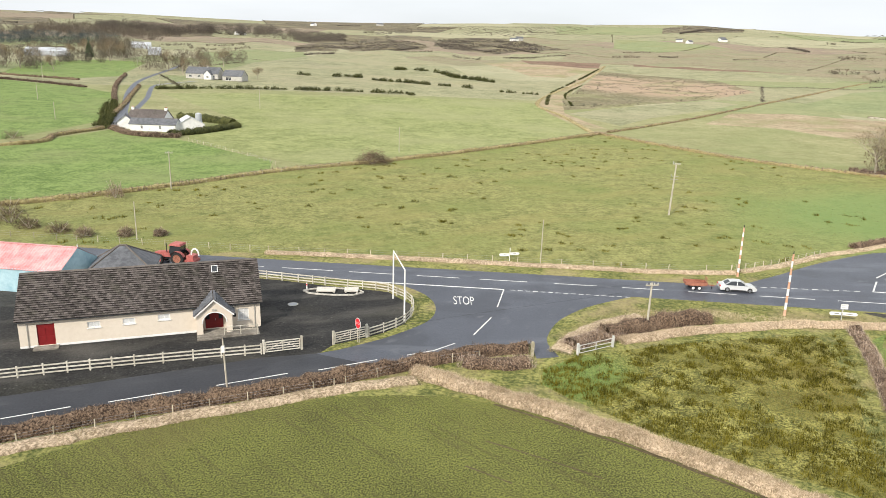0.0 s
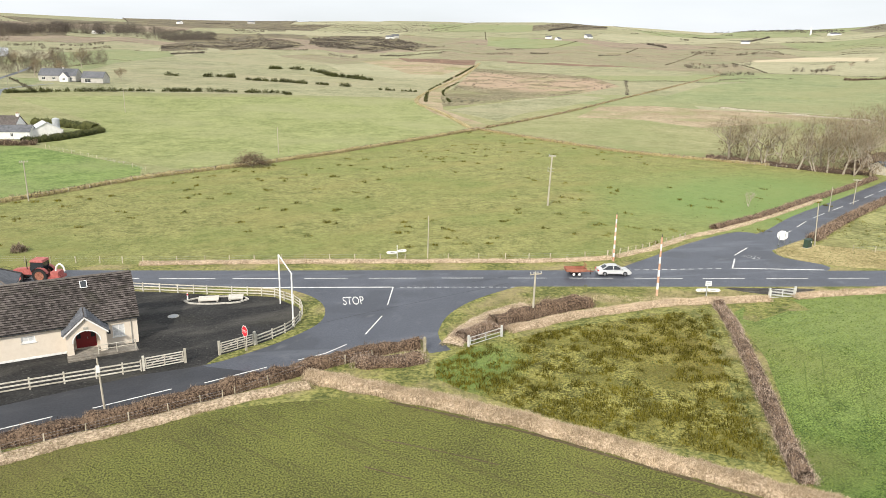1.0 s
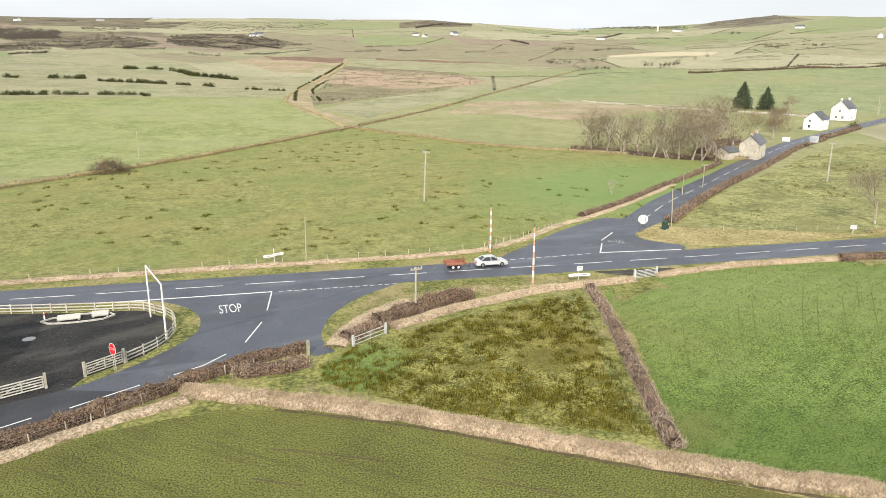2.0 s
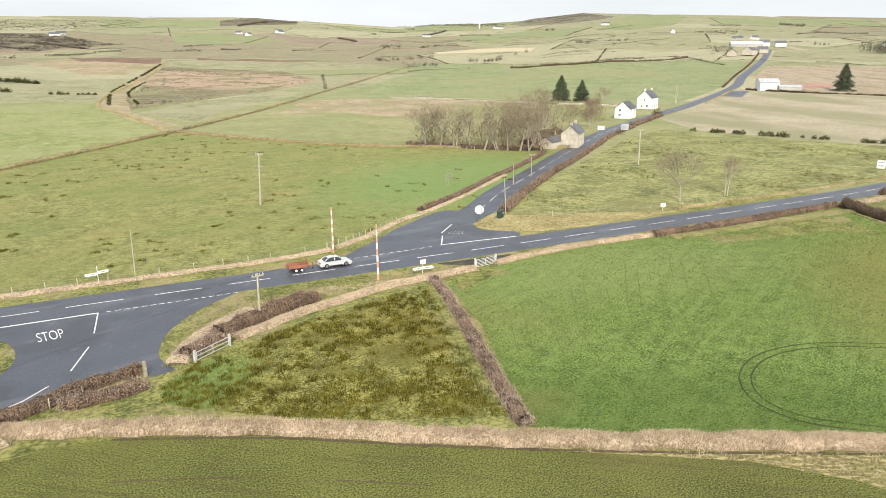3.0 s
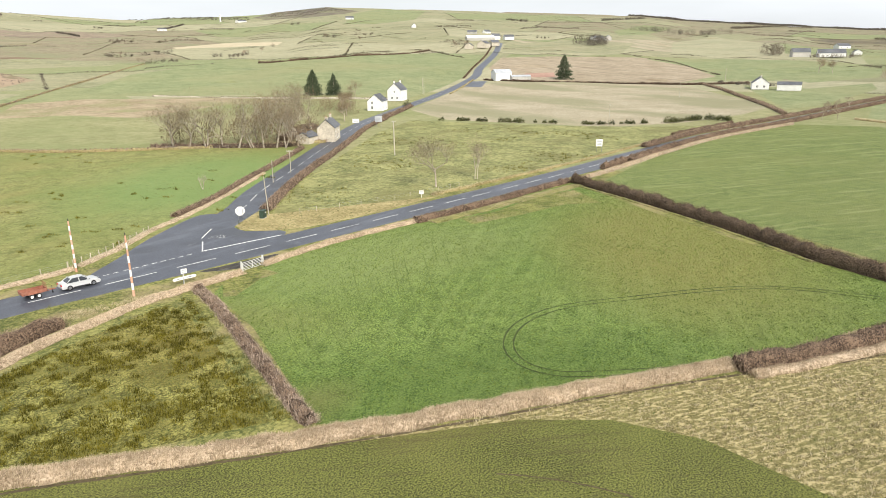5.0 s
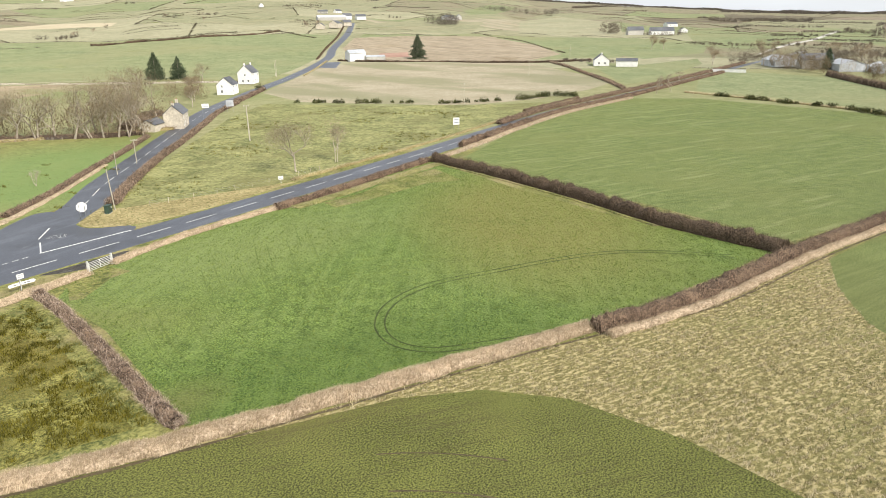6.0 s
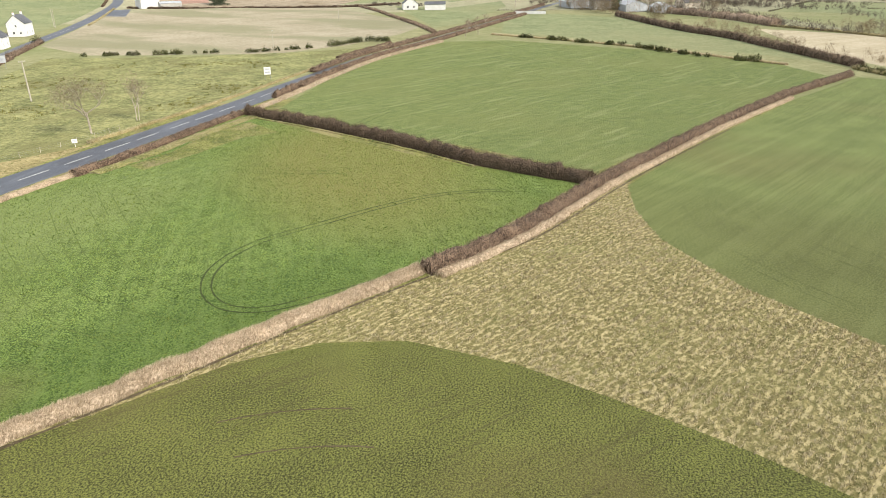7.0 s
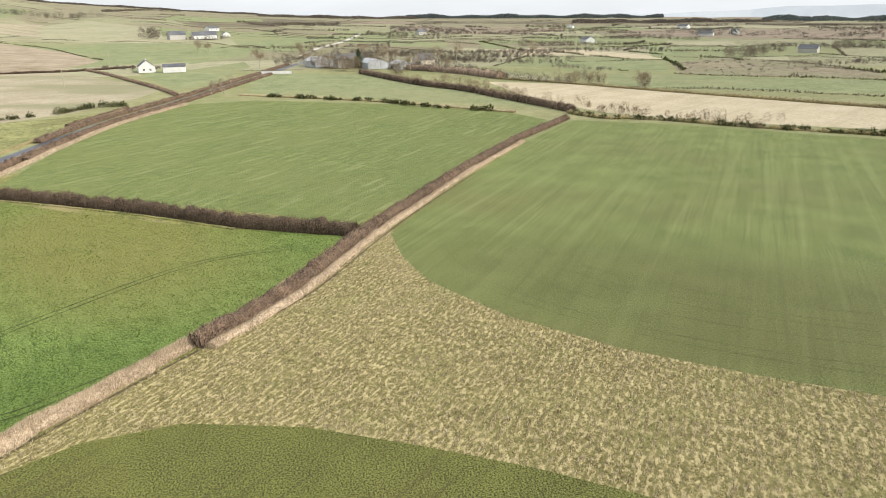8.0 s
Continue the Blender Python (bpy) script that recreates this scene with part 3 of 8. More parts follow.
field("field_vale_green", "far_green", [(406, -132), (471, -168), (423, -199), (348, -163), (380, -146), (377, -126)])
field("field_vale_straw", "tan", [(605, -126), (620, -175), (555, -203), (516, -180), (525, -122)])
field("field_vale_tan", "tan", [(539, -170), (543, -203), (488, -212), (439, -204), (473, -181)])
field("field_vale_far", "far_green", [(812, -256), (810, -309), (713, -320), (609, -269), (633, -226)])
field("field_vale_light", "hill_pale", [(702, -328), (637, -364), (550, -315), (615, -288)])
field("field_vale_low", "far_green", [(570, -266), (515, -290), (463, -262), (489, -229)])
field("heath_vale", "heath", [(1084, -431), (967, -542), (914, -743), (708, -664), (522, -491), (604, -492), (699, -399), (838, -334)])
field("heath_vale_edge", "heath", [(1488, -112), (1355, -261), (1291, -406), (1117, -351), (955, -184), (1173, -88)])
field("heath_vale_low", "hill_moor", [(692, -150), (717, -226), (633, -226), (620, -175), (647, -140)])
field("field_long_green", "far_green", [(350, -134), (328, -160), (271, -224), (253, -242), (213, -205), (230, -191), (249, -167), (282, -123), (299, -114)])
field("field_vale_pasture", "far_green", [(1008, 150), (917, 83), (813, 7), (704, 17), (698, 54), (756, 103)])
field("field_vale_pasture_two", "far_green", [(804, -29), (756, -110), (648, -94), (690, -51)])
field("field_vale_mid", "hill_grass", [(420, -64), (377, -88), (331, -102), (313, -96), (339, -79), (374, -57)])
field("ditch", "dead_grass", [(44, 402), (79, 539), (134, 754), (169, 854), (162, 805), (87, 535), (63, 425), (54, 359), (58, 322), (64, 287), (56, 273), (53, 303), (46, 340)])
field("heath_red", "red_heath", [(83, 973), (135, 900), (180, 921), (156, 809), (121, 813), (88, 885)])
field("heath_pink", "dead_grass", [(30, 875), (81, 950), (87, 874), (152, 799), (123, 721), (97, 654), (67, 661), (59, 763)])
field("heath_streak", "red_heath", [(221, 919), (262, 856), (308, 786), (348, 770), (296, 756), (249, 816), (210, 874)])
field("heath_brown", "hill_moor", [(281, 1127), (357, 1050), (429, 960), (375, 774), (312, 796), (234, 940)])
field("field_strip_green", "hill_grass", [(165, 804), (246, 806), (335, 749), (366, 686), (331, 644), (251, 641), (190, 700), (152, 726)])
field("field_far_light", "far_green", [(377, 1782), (484, 1498), (502, 1340), (335, 1225), (295, 1399)])
field("scrub_moor", "scrub_heath", [(-47, 1315), (-43, 1674), (27, 1771), (105, 1711), (144, 1412), (184, 1216), (120, 1191), (59, 1119), (1, 1226)])
field("scrub_moor_two", "scrub_heath", [(-182, 1290), (-128, 1191), (-91, 1256), (-59, 1311), (-57, 1165), (-116, 1073), (-163, 1148)])
field("moor_rim", "moor_mix", [(56, 374), (65, 445), (90, 533), (146, 746), (195, 717), (230, 645), (221, 538), (166, 478), (117, 434), (82, 397)])
field("moor_green", "hill_grass", [(55, 356), (80, 390), (115, 426), (163, 469), (174, 446), (133, 395), (94, 349), (71, 309)])
field("field_tan_band", "hill_pale", [(-9, 787), (37, 835), (59, 763), (68, 645), (95, 640), (88, 608), (46, 607), (7, 665)])
field("scrub_hill", "scrub_heath", [(-214, 1297), (-165, 1392), (-80, 1429), (-50, 1279), (-95, 1095), (-165, 1102)])
field("scrub_hill_two", "scrub_heath", [(-53, 1524), (9, 1640), (85, 1636), (156, 1369), (126, 1141), (46, 1234), (-25, 1202)])
field("scrub_hill_three", "scrub_heath", [(-255, 1134), (-217, 1257), (-182, 1101), (-213, 944)])
field("scrub_crest", "scrub_heath", [(694, 2526), (956, 2949), (1047, 2727), (910, 2372), (566, 2062)])
field("vale_moor", "hill_moor", [(404, -193), (434, -234), (388, -265), (306, -250), (278, -230), (310, -193), (333, -163)])
# fields round the crossroads
field("field_roadside", "pasture", [(-110, 101), (-92, 114), (-62, 146), (-42, 170), (-16, 192), (17, 228), (55, 273), (78, 233), (92, 212), (114, 193), (136, 176), (150, 166), (113, 139), (90, 122), (76, 111), (58, 105), (44, 96), (15, 96), (-27, 98)])
field("field_sheep", "olive", [(78, 101), (102, 121), (133, 141), (179, 170), (217, 187), (226, 140), (242, 101), (257, 79), (214, 81), (188, 84), (165, 84), (140, 86), (118, 87), (93, 90), (78, 95)])
field("field_next", "light_sward", [(143, 67), (185, 71), (234, 68), (274, 58), (281, 34), (254, -18), (224, -52), (202, -60), (182, -48), (139, -22), (102, -1), (115, 20), (125, 41)])
field("field_gate", "sward", [(50, 75), (73, 78), (86, 76), (100, 74.5), (136, 71), (119, 46), (106, 24), (96, 1), (73, 11), (62, 17), (55, 22), (45, 28), (38, 33), (32.5, 38.5), (36, 46), (42, 59), (46, 72)])
field("rough_strip", "tussock", [(20, 46), (38, 31), (62, 14.5), (75, 7), (97, -4), (99, -10), (85, -10), (60, -30), (40, -60), (20, -60), (30, 0)])
field("field_rush", "rush", [(9, 61.5), (13, 65), (21, 68), (28.5, 70.3), (36, 72), (43, 73), (41, 64), (36, 52), (32, 41), (22.5, 46), (16.4, 50.5), (10.9, 55.5), (8.6, 58.3)])
field("field_crop_two", "crop_two", [(96, -5.5), (110, -12), (136, -25.6), (169, -44.6), (201, -66.5), (186, -89), (130, -145), (43, -41), (48, -33), (55, -23.6), (64, -15.2), (75.6, -8.5), (85, -6.2)])
field("field_crop", "crop", [(-75, 8), (-50, 27), (-31, 42.2), (-26.8, 45.8), (-21.9, 49.5), (-15.9, 52.1), (-9.3, 54.5), (-4.5, 55.2), (0.4, 55.3), (5.2, 53.9), (9.7, 51.9), (15.7, 48.4), (20.9, 44.9), (23.6, 41.5), (32.5, 34.3), (42.9, 26.1), (47.1, 20.5), (48.7, 13.6), (46.6, 4.3), (42.9, -3.6), (38.9, -11.2), (20, -40), (-30, -40)])
field("gate_field_margin", "verge", [(95.0, 71.0), (104.0, 69.0), (119.0, 70.0), (129.0, 67.0), (121.0, 57.0), (116.0, 62.0), (104.0, 64.0), (93.0, 67.0)])
field("gate_field_corner", "verge", [(50.0, 76.0), (56.0, 76.0), (56.0, 72.0), (53.0, 72.0), (47.0, 69.0), (46.0, 70.0)])
field("rush_margin", "verge", [(43.5, 73), (41.5, 64), (36.5, 52), (32.6, 41), (30.6, 41.8), (33.6, 50.5), (36.8, 58), (39.2, 66), (40.6, 72.6)])
field("car_park", "asphalt", [(372, 278), (402, 294), (412, 285), (374, 263)])
field("red_bank", "red_soil", [(476, 294), (501, 283), (467, 262), (448, 276)])
field("vale_road", "concrete", band(smooth_line([(560, 30), (654, 21), (701, 12), (797, -5), (1062, -31)], 20), 5.0))
field("verge_junction", "verge", [(12, 65), (12.2, 72), (20, 80), (30.6, 84), (46, 80), (54, 78), (44, 74), (30, 76), (22, 74), (14, 66)])
field("verge_island", "dry_verge", [(69, 99.5), (74, 104.5), (79, 100), (96, 92), (108, 86), (85, 86.4), (75, 88), (69, 91.5), (67.3, 95.8)])
field("yard", "yard", [(-110, 19), (-40, 50.5), (-18.3, 61.0), (-13, 62.8), (-11.7, 65.6), (-8.6, 67.8), (-7, 69.2), (-4.9, 72.2), (-4.3, 76), (-4.7, 78.5), (-6.6, 80.9), (-7.7, 82.5), (-9.4, 83), (-15.9, 84.2), (-21.8, 85.7), (-40, 89), (-75, 91), (-110, 70)])
field("road", "asphalt", band(smooth_line(MAIN_ROAD, 8), [7.2 if x < 165 else max(4.2, 7.2 - (x - 165) * 0.06) for x, _ in smooth_line(MAIN_ROAD, 8)]))
field("road", "asphalt", band(smooth_line(SIDE_ROAD, 6), [6.8] * 400))
field("road", "asphalt", smooth_line([(37, 88), (47.6, 96.8), (57.2, 103.9), (69.8, 110.5), (72.5, 104), (68.5, 99.4), (67.3, 94.3), (71, 88.6), (60, 83.5), (45, 85)], 1.5, True))
field("near_lane", "asphalt_dark", [(-110, 13.6), (-34.2, 47.6), (-19, 54.4), (-8.1, 60), (-2.4, 63.3), (-3.5, 66), (-6.3, 68), (-11, 64.4), (-13, 63.3), (-18, 61.9), (-29.3, 56.3), (-36.7, 52.6), (-110, 20)])
field("road", "asphalt", [(-6.5, 60.9), (-2.4, 63.3), (2, 65.6), (5.6, 67.2), (8.4, 67.6), (8.7, 64), (11, 64.6)] + smooth_line([(10.4, 67), (10.3, 69.2), (12, 74), (14.8, 77.9), (18, 80.8), (23.7, 84.6)], 1.0) + [(20, 87), (-24, 90), (-23.7, 88.2)] + smooth_line([(-17.8, 87.7), (-8.7, 86.2), (-5.4, 84.6), (-2.8, 81.4), (-1.7, 77.5), (-2.4, 73.2), (-5.6, 69.0), (-8.4, 66.4), (-11, 64.4), (-13, 63.3)], 1.0))
field("gateway_mud", "mud", smooth_line([(50, 81.0), (54, 80.6), (60, 79.9), (62, 79.2), (58, 78.0), (53.5, 78.2)], 1.0, True))
field("lane", "asphalt", band(smooth_line(FARM_LANE, 10), [5.0] * 4 + [2.9] * 200))
field("lane", "asphalt", band(smooth_line(HOUSE_DRIVE, 10), [2.4] * 200))


RINGS = [430, 520, 630, 770, 940, 1150, 1400, 1720, 2120, 2620, 3250]


def ring_line(j, az):
    """Distance of the j-th line of field edges, which wanders a little round the compass."""
    if j in (0, len(RINGS) - 1):
        return RINGS[j]
    return RINGS[j] * (1 + 0.03 * math.sin(az * 0.13 + j * 2.1) + 0.012 * math.sin(az * 0.37 + j * 4.7))


def far_fields():
    """The patchwork of broad fields beyond the near ones, out to the skyline: growth, outline, near edge, side edge."""
    rng = random.Random(5)
    at = lambda r, az: (r * math.sin(radians(az)), r * math.cos(radians(az)))
    cells = []
    for j in range(len(RINGS) - 1):
        az = -62.0 + rng.uniform(0, 4)
        skew = 0.0
        while az < 154:
            wide = rng.uniform(6, 13) * (1.15 if j < 4 else 0.9)
            slant = rng.uniform(-2.5, 2.5)
            k = max(2, int(wide / 1.5))
            low = [at(ring_line(j, az + wide * i / k), az + wide * i / k) for i in range(k + 1)]
            a1, a0 = az + wide + slant, az + skew
            high = [at(ring_line(j + 1, a1 + (a0 - a1) * i / k), a1 + (a0 - a1) * i / k) for i in range(k + 1)]
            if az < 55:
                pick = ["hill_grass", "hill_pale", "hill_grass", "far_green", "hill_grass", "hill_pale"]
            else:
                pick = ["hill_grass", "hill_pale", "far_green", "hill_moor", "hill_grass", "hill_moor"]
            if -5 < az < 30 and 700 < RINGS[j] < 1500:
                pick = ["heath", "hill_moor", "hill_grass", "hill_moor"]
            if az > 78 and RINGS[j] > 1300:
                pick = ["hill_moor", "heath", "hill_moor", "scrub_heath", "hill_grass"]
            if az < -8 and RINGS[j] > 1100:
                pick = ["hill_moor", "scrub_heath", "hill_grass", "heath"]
            cells.append((rng.choice(pick), low + high, low, (low[-1], high[0])))
            az += wide
            skew = slant
    return cells


def build_ground():
    verts, faces, owner = [], [], []

    def loop(pts, name, mat):
        k = len(verts)
        n = len(pts)
        turn = sum(a[0] * b[1] - b[0] * a[1] for a, b in zip(pts, list(pts[1:]) + [pts[0]]))
        pts = list(pts) if turn > 0 else list(pts)[::-1]
        verts.extend(Vector(p[:2]) for p in pts)
        faces.append(list(range(k, k + n)))
        owner.append((name, mat))

    loop([(4800 * math.sin(2 * math.pi * i / 120), 4800 * math.cos(2 * math.pi * i / 120)) for i in range(120)][::-1], "ground", "pale")
    for kind, cell, _, _ in far_fields():
        loop(cell, "far_fields", kind)
    for name, mat, pts in REGIONS:
        loop(pts, name, mat)
    r = 100.0
    while r < 4700:
        k = 150 if r < 3400 else 80
        for i in range(k):
            a = 2 * math.pi * (i + 0.37 * (int(r) % 3)) / k
            verts.append(Vector((r * math.sin(a), r * math.cos(a))))
        r *= 1.055
    for i in range(-22, 23):
        for j in range(-12, 26):
            verts.append(Vector((i * 10 + 0.13, j * 10 + 0.07)))
    out_v, _, out_f, _, _, origin = delaunay_2d_cdt(verts, [], faces, 1, 0.01)
    xy = np.array([(v.x, v.y) for v in out_v])
    z = rise(xy[:, 0], xy[:, 1])
    groups = {}
    for f, src in zip(out_f, origin):
        if not src:
            continue
        groups.setdefault(owner[max(src)][0], []).append((f, owner[max(src)][1]))
    print({n: len(f) for n, f in groups.items()})
    made = {}
    for name, fs in groups.items():
        used = sorted({i for f, _ in fs for i in f})
        at = {g: k for k, g in enumerate(used)}
        me = bpy.data.meshes.new(name)
        me.from_pydata([(xy[i, 0], xy[i, 1], z[i]) for i in used], [], [[at[i] for i in f] for f, _ in fs])
        kinds = sorted({m for _, m in fs})
        for m in kinds:
            me.materials.append(M[m])
        me.polygons.foreach_set("material_index", [kinds.index(m) for _, m in fs])
        me.polygons.foreach_set("use_smooth", [True] * len(fs))
        me.update()
        made[name] = tagged(new(name, me), kind="structure")
    return made


LAND = build_ground()

# pale hills beyond the vale, distance haze put into their blue-grey colour
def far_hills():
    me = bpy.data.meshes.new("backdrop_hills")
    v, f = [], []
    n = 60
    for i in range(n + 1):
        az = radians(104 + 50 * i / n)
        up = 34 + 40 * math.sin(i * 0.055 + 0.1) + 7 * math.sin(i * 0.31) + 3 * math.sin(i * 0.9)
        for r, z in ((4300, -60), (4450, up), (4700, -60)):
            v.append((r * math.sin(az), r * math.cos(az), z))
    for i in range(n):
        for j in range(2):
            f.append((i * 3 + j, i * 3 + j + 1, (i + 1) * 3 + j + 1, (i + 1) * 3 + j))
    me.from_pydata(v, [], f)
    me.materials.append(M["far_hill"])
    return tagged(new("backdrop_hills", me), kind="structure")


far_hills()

# ---- hedges, banks and trees ----
def grow(name, centres, size, width, mats, lean=0.5, droop=0.0, base=None, seed=0, label="", category="", kind="", parent=None, twist=1.0, bow=None):
    """One mesh of many single blades or twigs: each a thin triangle from a foot to a tip. centres: N x 3 feet; size: N lengths."""
    rng = np.random.default_rng(seed)
    n = len(centres)
    c = np.asarray(centres, float)
    size = np.broadcast_to(size, (n,))
    az = rng.uniform(0, 2 * np.pi, n)
    tilt = np.abs(rng.normal(0, lean, n))
    d = np.stack([np.sin(tilt) * np.cos(az), np.sin(tilt) * np.sin(az), np.cos(tilt) - droop], 1)
    tip = c + d * size[:, None]
    if bow is not None:
        tip[:, :2] += bow
    side = np.stack([-np.sin(az + twist * rng.normal(0, 1, n)), np.cos(az + twist * rng.normal(0, 1, n)), np.zeros(n)], 1)
    w = (np.broadcast_to(width, (n,)) * rng.uniform(0.6, 1.4, n))[:, None] / 2
    v = np.empty((n * 3, 3))
    v[0::3], v[1::3], v[2::3] = c - side * w, c + side * w, tip
    me = bpy.data.meshes.new(name)
    if base is None:
        base = ([], [])
    bv, bf = base
    k = len(v)
    nv = np.concatenate([v, np.array(bv, float).reshape(-1, 3)]) if len(bv) else v
    me.vertices.add(len(nv))
    me.vertices.foreach_set("co", nv.ravel())
    loops = list(range(k)) + [i + k for f in bf for i in f]
    me.loops.add(len(loops))
    me.loops.foreach_set("vertex_index", loops)
    lens = [3] * n + [len(f) for f in bf]
    starts = np.concatenate([[0], np.cumsum(lens)[:-1]])
    me.polygons.add(len(lens))
    me.polygons.foreach_set("loop_start", starts.astype(int))
    for m in mats:
        me.materials.append(m)
    me.polygons.foreach_set("material_index", [0] * n + [len(mats) - 1] * len(bf))
    me.update(calc_edges=True)
    me.validate()
    ob = new(name, me)
    ob.parent = parent
    return tagged(ob, label, category, "", kind)


def along(line, step):
    """Points every step metres along a line, with the direction there."""
    p = smooth_line(line, step)
    out = []
    for i, q in enumerate(p):
        a, b = Vector(p[max(i - 1, 0)]), Vector(p[min(i + 1, len(p) - 1)])
        d = (b - a).normalized()
        out.append((Vector(q), d))
    return out


def hedge(line, wide, tall, density, mat="twig", core="twig_mass", twig=0.5, thick=0.035, seed=1, label="leafless brown hawthorn hedge", category="hedge", name="hedge", gaps=0.0, lean=1.0, under=0.0):
    """A row of bushes: an uneven body with a dense coat of twigs. density: twigs for each metre."""
    rng = np.random.default_rng(seed)
    rows = along(line, 0.7 if density > 200 else 1.4)
    bv, bf = [], []
    prof = [(-0.5, 0.0), (-0.55, 0.45), (-0.36, 0.85), (0.0, 0.97), (0.36, 0.85), (0.55, 0.45), (0.5, 0.0)]
    hs = []
    for i, (p, d) in enumerate(rows):
        n = Vector((-d.y, d.x))
        lump = noise.noise(Vector((i * 0.55, seed * 1.7, 0.0)))
        h = tall * (0.92 + 0.36 * lump + rng.uniform(-0.12, 0.12))
        w = wide * (0.88 + 0.3 * noise.noise(Vector((i * 0.4, seed * 0.7, 5.0))) + rng.uniform(-0.1, 0.1))
        if gaps and noise.noise(Vector((i * 0.13, seed * 3.7, 0))) < gaps - 0.5:
            h, w = h * 0.25, w * 0.5
        hs.append((h, w))
        z = height(p.x, p.y)
        for a, b in prof:
            q = p + n * (a * w * rng.uniform(0.78, 1.0))
            bv.append((q.x, q.y, z + b * h * 0.82 * rng.uniform(0.84, 1.1) - (0.1 if b == 0 else 0)))
    k = len(prof)
    for i in range(len(rows) - 1):
        for j in range(k - 1):
            bf.append((i * k + j, i * k + j + 1, (i + 1) * k + j + 1, (i + 1) * k + j))
    bf += [tuple(range(k)), tuple(range((len(rows) - 1) * k, len(rows) * k))[::-1]]
    m = int(len(rows) * density * (0.7 if density > 200 else 1.4))
    idx = rng.integers(0, len(rows), m)
    feet = np.empty((m, 3))
    P = np.array([(p.x, p.y, height(p.x, p.y)) for p, _ in rows])
    D = np.array([(d.x, d.y) for _, d in rows])
    HW = np.array(hs)
    t = rng.uniform(0, np.pi, m)
    rad = rng.uniform(0.65, 1.02, m)
    off = np.cos(t) * rad * 0.52 * HW[idx, 1]
    feet[:, 0] = P[idx, 0] - D[idx, 1] * off + D[idx, 0] * rng.uniform(-0.6, 0.6, m)
    feet[:, 1] = P[idx, 1] + D[idx, 0] * off + D[idx, 1] * rng.uniform(-0.6, 0.6, m)
    feet[:, 2] = P[idx, 2] + (np.sin(t) * rad) ** 0.8 * 0.85 * HW[idx, 0] * rng.uniform(0.35 if not under else under, 1.0, m)
    return grow(name, feet, twig * rng.uniform(0.5, 1.2, m), thick, [M[mat], M[core]], lean, base=(bv, bf), seed=seed, label=label, category=category, kind="stuff")


def bank(line, wide, tall, density, mat="straw", seed=2, blade=0.7, thick=0.03, label="bank of tall dry straw-coloured grass", name="grass_bank", core="straw_mass", lean=0.3):
    """A strip of standing dry grass: long blades bowed by the wind, over a low matted body. density: blades for each metre."""
    rng = np.random.default_rng(seed)
    rows = along(line, 0.5)
    P = np.array([(p.x, p.y) for p, _ in rows])
    D = np.array([(d.x, d.y) for _, d in rows])
    up = np.array([0.86 + 0.2 * noise.noise(Vector((i * 0.33, seed * 1.7, 0.0))) + 0.16 * noise.noise(Vector((i * 1.1, seed, 3.0))) for i in range(len(rows))])
    off = np.array([0.16 * noise.noise(Vector((i * 0.21, seed * 0.9, 8.0))) for i in range(len(rows))])
    bv, bf = [], []
    prof = [(-0.46, -0.1), (-0.4, 0.42), (-0.16, 0.66), (0.14, 0.68), (0.4, 0.44), (0.46, -0.1)]
    k = len(prof)
    zz = rise(P[:, 0], P[:, 1])
    for i in range(len(rows)):
        for a, b in prof:
            w = a * wide * rng.uniform(0.85, 1.05) + off[i] * wide
            bv.append((P[i, 0] - D[i, 1] * w, P[i, 1] + D[i, 0] * w, zz[i] + b * tall * up[i] * rng.uniform(0.9, 1.08)))
    for i in range(len(rows) - 1):
        bf += [(i * k + j, i * k + j + 1, (i + 1) * k + j + 1, (i + 1) * k + j) for j in range(k - 1)]
    m = int(len(rows) * density * 0.5)
    idx = rng.integers(0, len(rows), m)
    u = rng.uniform(-1, 1, m)
    w = (u * 0.5 + off[idx]) * wide
    run = rng.uniform(-0.4, 0.4, m)
    feet = np.column_stack([P[idx, 0] - D[idx, 1] * w + D[idx, 0] * run, P[idx, 1] + D[idx, 0] * w + D[idx, 1] * run, np.zeros(m)])
    body = tall * up[idx] * (1 - 0.75 * np.abs(u) ** 2.2)
    f = rng.uniform(0.0, 0.62, m)
    feet[:, 2] = zz[idx] + body * f
    size = np.maximum(body * (1.0 - f) * rng.uniform(0.8, 1.2, m), 0.12) * max(0.6, blade / 0.6)
    # wind from one side bows the blades the same way
    wind = np.column_stack([0.16 + 0 * f, -0.10 + 0 * f]) * size[:, None]
    ob = grow(name, feet, size, thick, [M[mat], M[core]], lean, base=(bv, bf), seed=seed, label=label, category="grass", kind="stuff", bow=wind)
    return ob


def scatter(outline, spacing, seed, keep=lambda x, y: True):
    """Random places inside an outline."""
    rng = np.random.default_rng(seed)
    o = np.array(outline)
    lo, hi = o.min(0), o.max(0)
    n = int((hi[0] - lo[0]) * (hi[1] - lo[1]) / spacing ** 2)
    p = rng.uniform(lo, hi, (n, 2))
    inside = np.zeros(n, bool)
    for (x0, y0), (x1, y1) in zip(o, np.roll(o, -1, 0)):
        if y0 == y1:
            continue
        cross = ((y0 > p[:, 1]) != (y1 > p[:, 1])) & (p[:, 0] < (x1 - x0) * (p[:, 1] - y0) / (y1 - y0) + x0)
        inside ^= cross
    return p[inside]


def region(name):
    return next(pts for n, _, pts in REGIONS if n == name)


